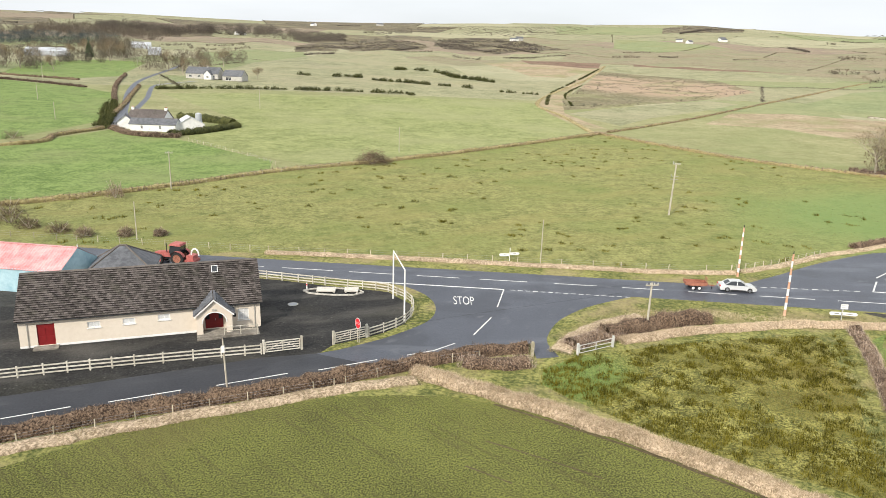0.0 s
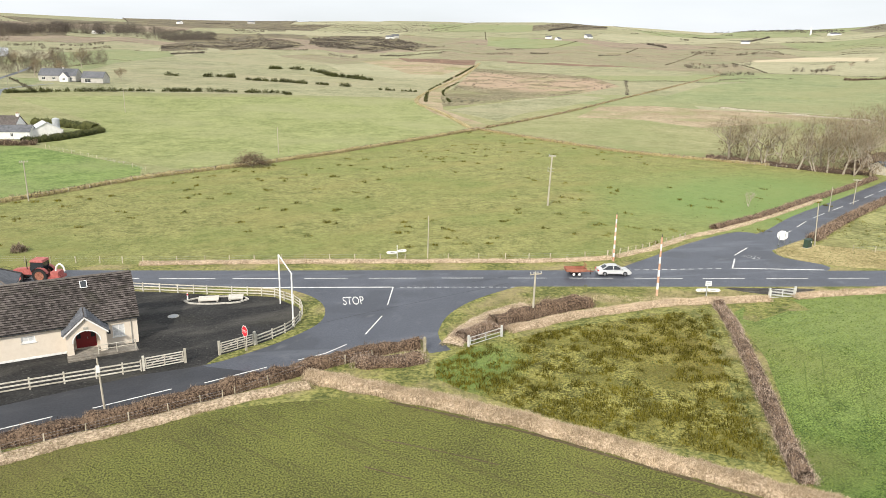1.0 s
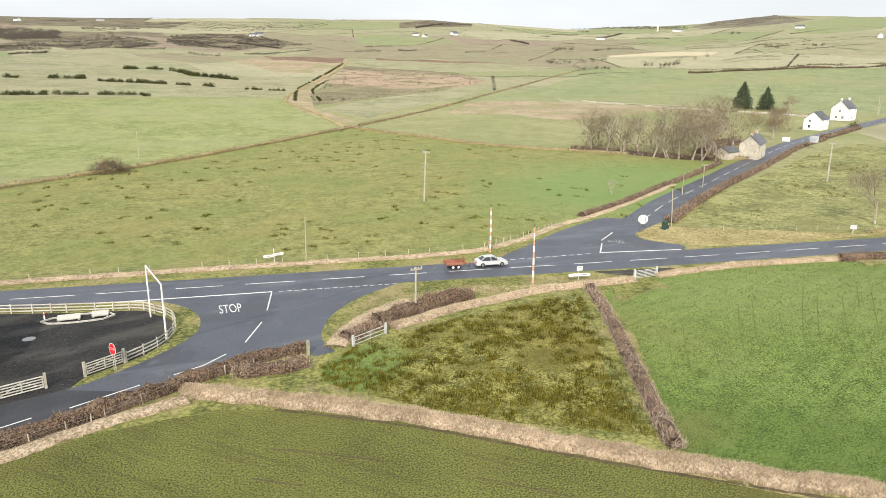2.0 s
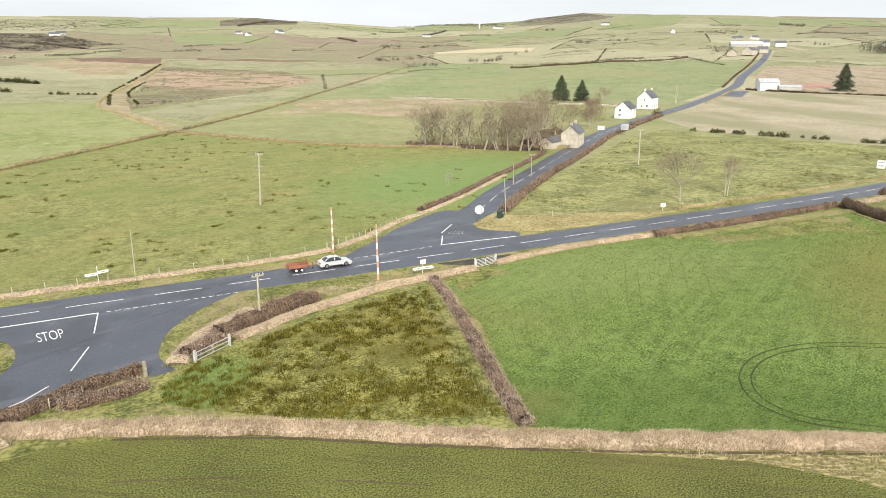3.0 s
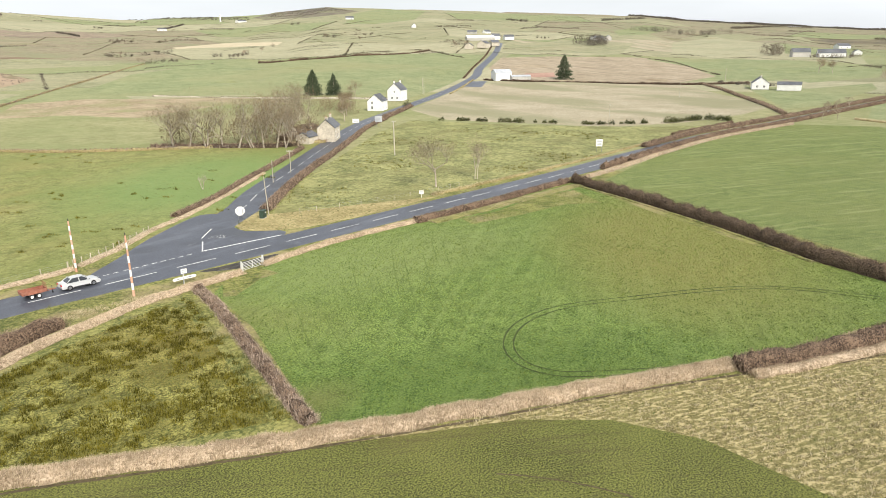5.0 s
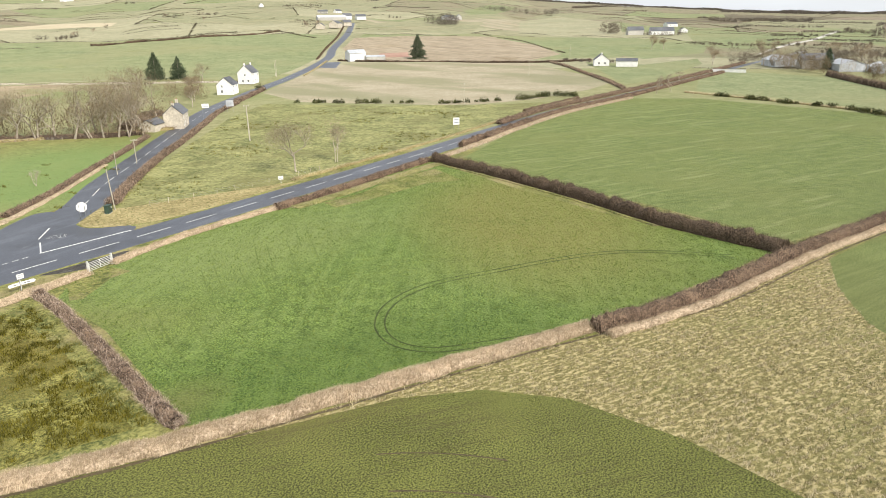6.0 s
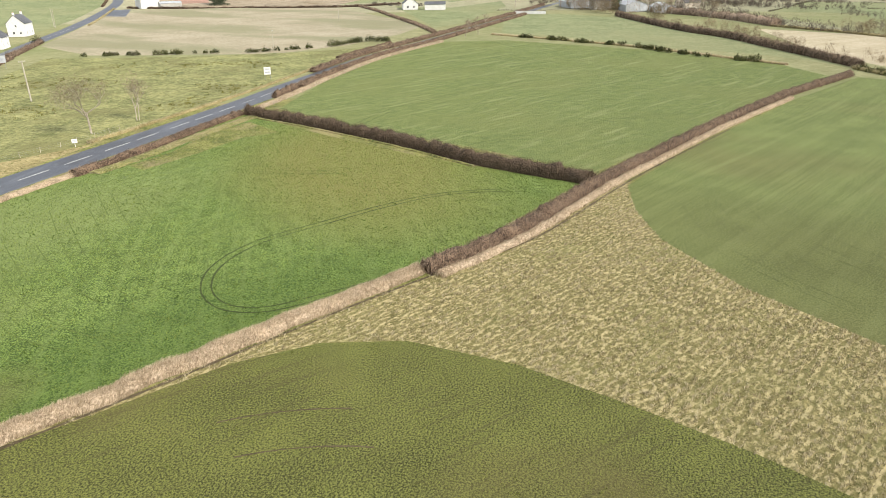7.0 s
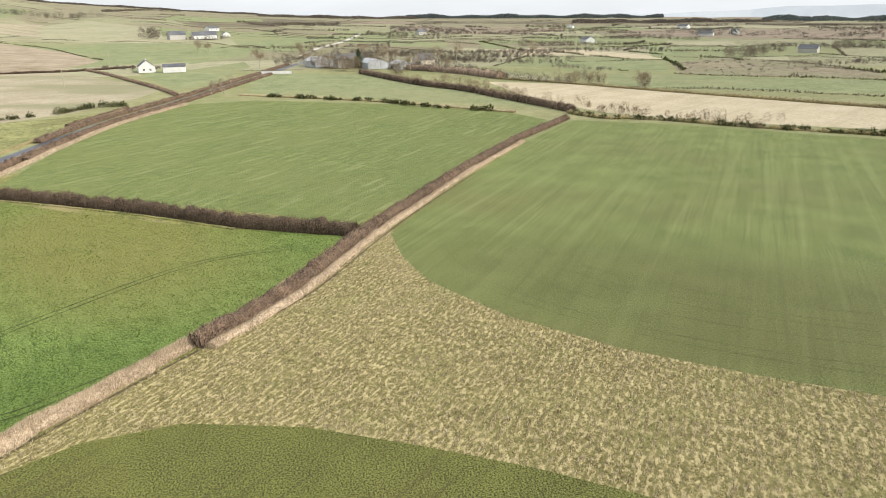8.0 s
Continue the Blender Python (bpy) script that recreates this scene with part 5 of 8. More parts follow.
# rough growth on the fields
R = np.random.default_rng(11)
strip = scatter(region("rough_strip"), 0.27, 21)
strip = strip[(strip[:, 0] > 22) & (np.hypot(strip[:, 0], strip[:, 1]) < 104)]
for o in (region("field_crop"), region("field_crop_two")):
    strip = strip[outside(strip, o)]
across = strip[:, 0] * 0.5 + strip[:, 1] * 0.866
wander = np.array([noise.noise(Vector((x * 0.16, y * 0.16, 1.0))) for x, y in strip])
tone = np.sin(across * 7.2 + 3.0 * wander) + np.random.default_rng(4).normal(0, 0.35, len(strip)) + 1.3 * np.array([noise.noise(Vector((x * 0.3, y * 0.3, 9.0))) for x, y in strip])
tufts("tussock_grass", strip[tone > 0.35], 11, 0.1, 0.27, 0.06, "tuft", 22, "rows of pale tussocky grass on an uncropped strip", lean=0.95)
tufts("tussock_grass", strip[tone < -0.7], 3, 0.15, 0.22, 0.05, "blade", 20, "greener grass between the pale tussocks", lean=0.9)
rush = scatter(region("field_rush"), 0.31, 23)
keep = np.array([noise.noise(Vector((x * 0.62, y * 0.62, 2.0))) + 0.6 * noise.noise(Vector((x * 0.15, y * 0.15, 4.0))) > -0.05 for x, y in rush])
tufts("rushes", rush[keep], 16, 0.14, 0.42, 0.04, "rushblade", 24, "dark olive rushes growing in clumps", "rushes", 0.75)
tufts("rough_grass", rush[~keep], 4, 0.16, 0.22, 0.05, "blade", 25, "pale rough grass between the rushes", lean=0.7)
clumps = scatter(region("field_roadside"), 9.0, 26)
clumps = clumps[[noise.noise(Vector((x * 0.02, y * 0.02, 7.0))) > 0.0 for x, y in clumps]]
more = np.array([(-8, 139), (-1, 132), (0, 132.6), (-10, 133), (-9, 119), (-15, 116), (6, 144), (4, 150), (-2, 122), (11, 114), (18, 116), (29, 121), (30, 120.6), (36, 115), (-5, 113), (33, 200), (39, 190), (30, 176), (42, 180), (47, 167), (47, 163), (54, 159), (62, 153), (20, 106), (25, 98), (47, 117)], float)
both = np.concatenate([more, clumps])
tufts("rush_clumps", np.repeat(both, 3, 0) + R.normal(0, 0.5, (len(both) * 3, 2)), 26, 0.25, 0.5, 0.06, "rushblade", 27, "scattered dark clumps of rushes in the pasture", "rushes", 0.6)
wet = scatter(region("field_sheep"), 2.2, 28)
wet = wet[[noise.noise(Vector((x * 0.05, y * 0.05, 3.0))) > 0.18 for x, y in wet]]
tufts("rush_clumps", wet, 14, 0.3, 0.5, 0.07, "rushblade", 29, "dark rushes in the wet hollow of the pasture", "rushes", 0.6)
verge = np.concatenate([scatter(region("verge_junction"), 0.4, 31), scatter(region("verge_island"), 0.6, 32)])
tufts("verge_grass", verge, 5, 0.12, 0.22, 0.05, "blade", 33, "mixed green and dry grass on the road verges", lean=0.7)

spots = scatter([(13, 68), (16, 74.5), (23, 79), (32, 79.4), (43, 77.2), (30, 76.8), (20, 73)], 0.32, 34)
tufts("verge_tussocks", spots, 14, 0.14, 0.34, 0.045, "tuft", 35, "bleached tussocky grass on the verge", lean=1.1)

# short grass standing up on the nearer pastures
for k, (name, gap, tall) in enumerate((("field_roadside", 1.4, 0.2), ("field_next", 1.6, 0.16), ("field_sheep", 1.4, 0.22))):
    spots = scatter(region(name), gap, 60 + k)
    tufts("pasture_grass", spots, 3, 0.1, tall, 0.09, "blade", 64 + k, "short uneven pasture grass", lean=0.9)

spots = scatter(region("field_crop"), 0.35, 92)
spots = spots[(np.hypot(spots[:, 0], spots[:, 1]) < 62) & (spots[:, 1] > -14) & (spots[:, 0] > -45)]
tufts("young_crop", spots, 4, 0.08, 0.12, 0.08, "crop_blade", 93, "young winter crop in green and brown tufts", lean=1.1)


def ribbon(line, wide, mat, name, lift=0.02, parent=None):
    """A thin strip lying on the ground along a line."""
    p = [Vector(q) for q in line]
    v, f = [], []
    rng = random.Random(len(p))
    for i, q in enumerate(p):
        d = (p[min(i + 1, len(p) - 1)] - p[max(i - 1, 0)]).normalized()
        n = Vector((-d.y, d.x)) * wide / 2 * rng.uniform(0.6, 1.2)
        for e in (q + n, q - n):
            v.append((e.x, e.y, height(e.x, e.y) + lift))
    for i in range(len(p) - 1):
        f.append((2 * i, 2 * i + 1, 2 * i + 3, 2 * i + 2))
    me = bpy.data.meshes.new(name)
    me.from_pydata(v, [], f)
    me.materials.append(M[mat])
    ob = new(name, me)
    ob.parent = parent
    return ob


def offset(line, d):
    p = [Vector(q) for q in line]
    out = []
    for i, q in enumerate(p):
        t = (p[min(i + 1, len(p) - 1)] - p[max(i - 1, 0)]).normalized()
        out.append(tuple(q + Vector((-t.y, t.x)) * d))
    return out


# wheel ruts pressed into the fields
TURN = smooth_line([(92.2, 5.4), (90.3, 14.1), (87.1, 20.3), (81.4, 25.7), (74.9, 30.5), (68.8, 34.9), (64.0, 36.7), (59.3, 36.8), (55.2, 35.3), (52.6, 33.0), (51.5, 30.4), (52.1, 27.3), (54.8, 24.1), (59.4, 19.4), (62.4, 16.6)], 0.7)
for d in (-0.5, 0.5):
    ribbon(offset(TURN, d), 0.19, "track", "tyre_track", 0.03, LAND["field_gate"])
ARCS = ([(63.2, 65.6), (52.4, 52.3), (46.7, 41.7), (46.1, 34.6)], [(75, 67), (59.3, 51.2), (51.9, 41), (50.1, 33.6)], [(83, 65.9), (66.8, 50.6), (58.7, 41.5)], [(76.1, 71.3), (90.6, 67), (104, 60.1), (110, 44.4)], [(71, 62.5), (83.8, 57.9), (94.5, 49.2), (97.4, 34.5)], [(48.2, 59.3), (41.3, 48.3), (39.3, 40.6)])
for q, line in enumerate(ARCS):
    arc = smooth_line(line, 0.8)
    rq = random.Random(q)
    for d in (-1.6, 0.0, 2.8):
        run_ = offset(arc, d)
        at_ = rq.randrange(8)
        while at_ < len(run_) - 5:
            n = rq.randrange(14, 44)
            ribbon(run_[at_:at_ + n], 0.11, "faint_track", "tyre_track", 0.03, LAND["field_gate"])
            at_ += n + rq.randrange(6, 30)
spots = scatter(region("field_gate"), 0.40, 90)
rut = np.array(offset(TURN, 0.5) + offset(TURN, -0.5))
spots = spots[np.array([np.min(np.hypot(*(rut - q).T)) for q in spots]) > 0.22]
tufts("sward_grass", spots, 4, 0.1, 0.2, 0.08, "sward_blade", 91, "short green grass of uneven tone", lean=1.1)
TURNED = smooth_line([(44, -43), (48.6, -35), (55.6, -25.6), (64.6, -17.2), (76, -10.6), (88, -8.4)], 1.2)
for k, d in enumerate((2.0, 3.6, 6.5, 8.1, 11.5, 13.1, 16.0)):
    for a, b in ((0, 18), (20, 34), (36, 60)):
        if (k * 3 + a) % 5 != 1:
            ribbon(offset(TURNED, -d)[a:b], 0.07, "thin_track", "tyre_track", 0.018, LAND["field_crop_two"])
for line in ([(110, 22), (120, 16), (140, -4), (150, -20)], [(125, 45), (150, 40), (185, 20)]):
    for d in (-0.8, 0.8):
        ribbon(offset(smooth_line(line, 1.2), d), 0.12, "track", "tyre_track", 0.018, LAND["field_next"])
ribbon(smooth_line([(-9, 69.5), (2, 75.5), (12, 80.5), (22, 85.5)], 0.8), 0.09, "tar", "tar_seam", 0.008, LAND["road"])
ribbon(smooth_line([(17, 86.3), (26, 89.5), (33, 91.3)], 0.8), 0.09, "tar", "tar_seam", 0.008, LAND["road"])
# worn soil along the foot of the bank
ribbon(smooth_line([(4, 54.2), (14.0, 48.2), (21.0, 42.9), (27.6, 37.9), (37.3, 31.1), (44.3, 26.5), (53.8, 20.2), (61.6, 14.6), (74, 5.2), (94, -3.9), (109, -11.2), (135, -25)], 0.8), 0.35, "earth", "bare_soil", 0.025, LAND["rough_strip"])
# broken drill lines where the crop came up thin
for k in range(7):
    d = 5.0 + 4.1 * k
    line = [(2 - d * 0.1, 54 - d), (14 - d * 0.4, 48.2 - d), (27.6 - d * 0.8, 37.9 - d * 0.7), (40 - d, 26 - d * 0.35), (44 - d, 14 - d * 0.1), (42 - d * 0.95, 4)]
    pts = smooth_line(line, 0.8)
    rk = random.Random(k)
    i = rk.randrange(6)
    while i < len(pts) - 6:
        n = rk.randrange(5, 14)
        ribbon(pts[i:i + n], 0.16, "earth", "thin_drill_line", 0.02, LAND["field_crop"])
        i += n + rk.randrange(6, 26)

# ---- buildings ----
def panel(length, tall, thick, holes, at, mat=0, shape=None):
    """An upright wall along x from 0 to length, its outer face at y = 0, with holes (x0, x1, z0, z1) cut through."""
    s = shape or Shape()
    xs = sorted({0, length, *(v for h in holes for v in h[:2])})
    zs = sorted({0, tall, *(v for h in holes for v in h[2:])})
    for x0, x1 in zip(xs, xs[1:]):
        for z0, z1 in zip(zs, zs[1:]):
            cx, cz = (x0 + x1) / 2, (z0 + z1) / 2
            if not any(h[0] < cx < h[1] and h[2] < cz < h[3] for h in holes):
                s.box(x0, x1, 0, thick, z0, z1, at)
    return s


def window(parent, hole, at, bars=(1, 1), frame_mat="white", sill=True, pane="glass"):
    """A framed window set back in its opening."""
    x0, x1, z0, z1 = hole
    s = Shape()
    t = 0.07
    for b in ((x0, x0 + t, z0, z1), (x1 - t, x1, z0, z1), (x0 + t, x1 - t, z0, z0 + t), (x0 + t, x1 - t, z1 - t, z1)):
        s.box(b[0], b[1], 0.06, 0.14, b[2], b[3], at)
    for i in range(1, bars[0] + 1):
        c = x0 + (x1 - x0) * i / (bars[0] + 1)
        s.box(c - 0.03, c + 0.03, 0.07, 0.13, z0 + t, z1 - t, at)
    for i in range(1, bars[1] + 1):
        c = z0 + (z1 - z0) * i / (bars[1] + 1)
        s.box(x0 + t, x1 - t, 0.075, 0.125, c - 0.025, c + 0.025, at)
    w = part("window", s, M[frame_mat], parent)
    part("pane", Shape().box(x0 + t, x1 - t, 0.10, 0.115, z0 + t, z1 - t, at), M[pane], w)
    if sill:
        part("sill", Shape().box(x0 - 0.08, x1 + 0.08, -0.08, 0.1, z0 - 0.09, z0 - 0.005, at), M["white"], w)
    return w


def house(name, x, y, rz, long, deep, eave, ridge, wall="render_white", roof="slate", front=(), back=(), left=(), right=(), stacks=(), label="", doors=(), group="", over=0.25, z=None, category="house", bars=(1, 1)):
    """A gabled building, its ridge along its own x. front (towards -y), back, left, right: window openings (centre, sill, width, height)."""
    h = thing(name, x, y, rz, label, category, group, z)
    T = 0.3
    holes = lambda ws: [(c - w / 2, c + w / 2, s, s + t) for c, s, w, t in ws]
    sides = {"front": (pose(-long / 2, -deep / 2, 0), long, list(front) + [(c, 0.02, w, t) for c, w, t in doors]), "back": (pose(long / 2, deep / 2, 0, 0, 0, 180), long, list(back)),
             "left": (pose(-long / 2, deep / 2 - T, 0, 0, 0, -90), deep - 2 * T, list(left)), "right": (pose(long / 2, -deep / 2 + T, 0, 0, 0, 90), deep - 2 * T, list(right))}
    for key, (at, size, ws) in sides.items():
        s = panel(size, eave, T, holes(ws), at)
        if key in ("left", "right"):
            m = size / 2
            p = ridge - eave
            s.prism([(-T + 0.02, eave), (size + T - 0.02, eave), (m, ridge - 0.04)], 0.0, T, at)
        w = part("wall", s, M[wall], h)
        for hole in holes(ws)[: len(ws) - (len(doors) if key == "front" else 0)]:
            window(w, hole, at, bars)
        if key == "front":
            for c, dw, dt in doors:
                d = part("door", Shape().box(c - dw / 2, c + dw / 2, 0.08, 0.16, 0.02, dt + 0.02, at), M["door_red"] if name == "hall" else M["dark"], w)
    rise_ = ridge - eave
    run = deep / 2
    slope = math.hypot(rise_, run)
    ang = math.degrees(math.atan2(rise_, run))
    ex = over
    for sgn in (-1, 1):
        at = pose(0, sgn * run, eave, 0, 0, 0 if sgn < 0 else 180) @ pose(0, 0, 0, ang)
        s = Shape().box(-long / 2 - ex, long / 2 + ex, -ex, slope, 0.0, 0.1, at)
        part("roof", s, M[roof], h)
    part("ridge", Shape().prism([(-0.18, ridge - 0.05), (0.18, ridge - 0.05), (0.0, ridge + 0.16)], -long / 2 - ex, long / 2 + ex, pose(0, 0, 0, 0, 0, 90)), M["ridge"], h)
    for c, t in stacks:
        st = part("chimney", Shape().box(c - 0.45, c + 0.45, -0.35, 0.35, ridge - 0.9, ridge + t).box(c - 0.52, c + 0.52, -0.42, 0.42, ridge + t - 0.15, ridge + t + 0.003), M[wall], h)
        for d in (-0.22, 0.22):
            part("chimney_pot", Shape().tube((c + d, 0, ridge + t), (c + d, 0, ridge + t + 0.4), 0.12, 0.1), M["brick_red"], st)
    return h


def tile_slope(parent, long, slope, at, mat, wide=0.33, course=0.27, seed=1, label=""):
    """A roof slope of overlapping tiles, laid in courses with broken joints."""
    rng = random.Random(seed)
    s, butts = Shape(), Shape()
    rows = int(slope / course)
    for j in range(rows + 1):
        y = j * course
        off = (j % 2) * wide / 2
        n = int(long / wide)
        for i in range(n + 1):
            x0 = max(0, i * wide - off)
            x1 = min(long, x0 + wide - 0.012 if i * wide - off >= 0 else wide - off - 0.012)
            if x1 - x0 < 0.05:
                continue
            lift = 0.11 + rng.uniform(-0.012, 0.018)
            y1 = min(slope, y + course * 1.05)
            s.add([at @ Vector(q) for q in ((x0, y, lift), (x1, y, lift), (x1, y1, 0.012), (x0, y1, 0.012), (x0, y, 0.0), (x1, y, 0.0))],
                  [(0, 1, 2, 3), (5, 2, 1), (4, 0, 3)])
            # Lower tile faces kept apart to carry the painted course shadow.
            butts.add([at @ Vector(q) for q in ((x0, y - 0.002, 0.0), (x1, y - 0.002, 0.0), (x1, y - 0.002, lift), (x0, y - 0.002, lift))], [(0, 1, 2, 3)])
    tagged(part("tile_edges", butts, M["tile_edge"], parent, "dark lower edges of the tiles, coloured as the shade between courses"), kind="stuff")
    ob = part("roof_tiles", s, M[mat], parent, label)
    return tagged(ob, kind="stuff")


def church_hall():
    L, D, E_, RDG, T = 22.6, 9.0, 2.95, 6.2, 0.35
    u = Vector((0.935, 0.354))
    n = Vector((-0.354, 0.935))
    c = Vector((-30.8, 65.9)) + n * D / 2
    h = thing("village_hall", c.x, c.y, math.degrees(math.atan2(u.y, u.x)), "long cream rendered hall with brown tiled roof and red doors", "hall")
    fr = pose(-L / 2, -D / 2, 0)
    door_w = (1.55, 3.1, 0.15, 2.35)
    wins = [(6.0, 7.15, 1.55, 2.15), (9.2, 10.35, 1.6, 2.2), (12.5, 13.65, 1.7, 2.3), (20.3, 21.4, 0.95, 2.2)]
    porch = (16.15, 19.65)
    wall = part("wall", panel(L, E_, T, [door_w, *wins, (17.0, 18.8, 0.3, 2.5)], fr), M["render_cream"], h)
    for w in wins:
        window(wall, w, fr, (1, 1) if w[0] > 15 else (1, 0), pane="pane_pale")
    red = part("door", Shape().box(door_w[0], door_w[1], 0.1, 0.18, 0.15, 2.35, fr), M["door_red"], wall, "plain dark red side door")
    for z in (0.3, 1.2):
        for xx in (1.7, 2.37):
            part("door_panel", Shape().box(xx, xx + 0.58, 0.075, 0.1, z, z + 0.75, fr), M["door_red"], red)
    part("door_step", Shape().box(1.2, 3.4, -1.0, 0.0, -0.05, 0.13, fr), M["worn_concrete"], wall, "concrete door step")
    back_at = pose(L / 2, D / 2, 0, 0, 0, 180)
    bw = [(3, 4.2, 1.2, 2.2), (9, 10.2, 1.2, 2.2), (15, 16.2, 1.2, 2.2)]
    bwall = part("wall", panel(L, E_, T, bw, back_at), M["render_cream"], h)
    for w in bw:
        window(bwall, w, back_at)
    for sx, at in ((-1, pose(-L / 2, D / 2 - T, 0, 0, 0, -90)), (1, pose(L / 2, -D / 2 + T, 0, 0, 0, 90))):
        s = panel(D - 2 * T, E_, T, [], at)
        s.prism([(-T + 0.02, E_), (D - T - 0.02, E_), (D / 2 - T, RDG - 0.06)], 0, T, at)
        part("wall", s, M["render_cream"], h, "plain gable wall")
    part("plinth", Shape().box(0.0, door_w[0] - 0.02, -0.03, -0.001, -0.02, 0.22, fr).box(door_w[1] + 0.02, porch[0], -0.03, -0.001, -0.02, 0.22, fr), M["white"], h)
    run, rs = D / 2, RDG - E_
    slope, ang = math.hypot(run, rs), math.degrees(math.atan2(rs, run))
    for sgn in (-1, 1):
        at = pose(0, sgn * run, E_, 0, 0, 0 if sgn < 0 else 180) @ pose(-L / 2 - 0.25, 0, 0, ang)
        deck = Shape().box(0, L + 0.5, -0.32, slope, 0.0, 0.06, at)
        r = part("roof", deck, M["tiles"], h)
        tile_slope(r, L + 0.5, slope + 0.32, at @ pose(0, -0.34, 0.065), "tiles", seed=3 + sgn, label="weathered brown concrete tiles")
        part("gutter", Shape().tube((-L / 2 - 0.25, sgn * (run + 0.33), E_ - 0.2), (L / 2 + 0.25, sgn * (run + 0.33), E_ - 0.2), 0.06), M["dark"], h)
    for i in range(51):
        x = -L / 2 - 0.25 + i * 0.45
        part("ridge_tile", Shape().prism([(-0.2, RDG - 0.02), (-0.1, RDG + 0.13), (0.1, RDG + 0.13), (0.2, RDG - 0.02)], x, x + 0.435, pose(0, 0, 0, 0, 0, -90)), M["ridge"], h)
    for x in (0.75, 22.0):
        part("downpipe", Shape().tube(fr @ Vector((x, -0.07, 0.05)), fr @ Vector((x, -0.07, E_ - 0.2)), 0.045), M["concrete"], h)
    at = pose(0, -run, E_) @ pose(-L / 2 - 0.25, 0, 0, ang)
    sky = part("skylight", Shape().box(18.2, 18.86, 4.0, 4.9, 0.05, 0.2, at), M["white"], h, "white framed roof window")
    part("pane", Shape().box(18.27, 18.79, 4.07, 4.83, 0.19, 0.215, at), M["glass"], sky)
    # porch with a round-headed opening
    px0, px1, pd, pe, pr = porch[0], porch[1], 1.5, 2.3, 3.9
    mid = (px0 + px1) / 2
    wo, hs = 1.15, 1.45
    s = Shape()
    face = fr @ pose(mid, -pd, 0)
    arch = [(wo * math.cos(t), hs + wo * 0.95 * math.sin(t)) for t in (math.pi * i / 12 for i in range(13))]
    hw = (px1 - px0) / 2
    outer = [(hw, 0.0), (hw, pe), (0.0, pr), (-hw, pe), (-hw, 0.0)]
    rim = [(wo, 0.0)] + arch + [(-wo, 0.0)]
    out_pts = [(hw, 0.0)] + [(hw * math.cos(t) / max(abs(math.cos(t)), abs(math.sin(t)) * 0.6 + 0.4), min(pe + (pr - pe) * max(0, 1 - abs(math.cos(t))) * 1.0, pr) if 0.1 < t < 3.04 else pe * 0.75) for t in (math.pi * i / 12 for i in range(13))] + [(-hw, 0.0)]
    k = len(rim)
    for y0 in (0.0, 0.3):
        s.add([face @ Vector((a, y0, b)) for a, b in rim] + [face @ Vector((a, y0, b)) for a, b in out_pts], [(i, i + 1, k + i + 1, k + i) for i in range(k - 1)])
    s.add([face @ Vector((a, y, b)) for y in (0.0, 0.3) for a, b in rim], [(i, i + 1, k + i + 1, k + i) for i in range(k - 1)])
    s.box(px0, px0 + 0.3, -pd + 0.29, 0, 0, pe, fr).box(px1 - 0.3, px1, -pd + 0.29, 0, 0, pe, fr)
    porch_ob = part("porch", s, M["render_cream"], h, "gabled entrance porch with round arch")
    ring = Shape()
    for i in range(12):
        a, b = arch[i], arch[i + 1]
        g = 1.1
        ring.add([face @ Vector(q) for q in ((a[0], -0.03, a[1]), (b[0], -0.03, b[1]), (b[0] * g, -0.03, hs + (b[1] - hs) * g), (a[0] * g, -0.03, hs + (a[1] - hs) * g))], [(0, 1, 2, 3)])
    part("arch_trim", ring, M["white"], porch_ob)
    d2 = part("door", Shape().box(17.02, 18.78, 0.05, 0.13, 0.3, 2.3, fr), M["door_red"], porch_ob, "pair of dark red entrance doors")
    part("pane", Shape().box(17.1, 17.45, 0.02, 0.05, 1.3, 2.2, fr), M["glass"], d2)
    part("pane", Shape().box(18.35, 18.7, 0.02, 0.05, 1.3, 2.2, fr), M["glass"], d2)
    part("handle", Shape().box(18.02, 18.06, 0.0, 0.05, 1.15, 1.35, fr), M["metal"], d2, "steel door handle")
    prise, prun = pr - pe, hw + 0.2
    psl, pang = math.hypot(prise + 0.1, prun), math.degrees(math.atan2(prise + 0.1, prun))
    for sgn in (-1, 1):
        at = fr @ pose(mid + sgn * prun, -pd - 0.25 if sgn > 0 else 2.2, pe + 0.0, 0, 0, 90 if sgn > 0 else -90) @ pose(0, 0, 0, pang)
        r = part("porch_roof", Shape().box(0, pd + 2.45, 0, psl, 0.0, 0.06, at), M["tiles"], porch_ob)
        tile_slope(r, pd + 2.45, psl, at @ pose(0, 0, 0.065), "slate", 0.3, 0.3, 8 + sgn)
    part("bargeboard", Shape().prism([(-prun, pe - 0.16), (-prun, pe + 0.02), (0, pr + 0.12), (prun, pe + 0.02), (prun, pe - 0.16), (0, pr - 0.06)], -0.26, -0.2, face @ pose(0, 0.0, 0)), M["white"], porch_ob)
    part("porch_lamp", Shape().box(-0.2, 0.2, -0.1, 0.0, 2.75, 2.95, face), M["concrete"], porch_ob)
    part("notice", Shape().box(19.8, 20.1, -0.04, -0.005, 1.35, 1.75, fr), M["dark"], h, "small dark notice plate on the wall")
    # entrance steps and ramp
    part("entrance_step", Shape().box(16.1, 19.3, -pd - 0.75, -0.3, -0.05, 0.28, fr).box(16.1, 18.6, -pd - 1.05, -pd - 0.75, -0.05, 0.14, fr), M["worn_concrete"], h)
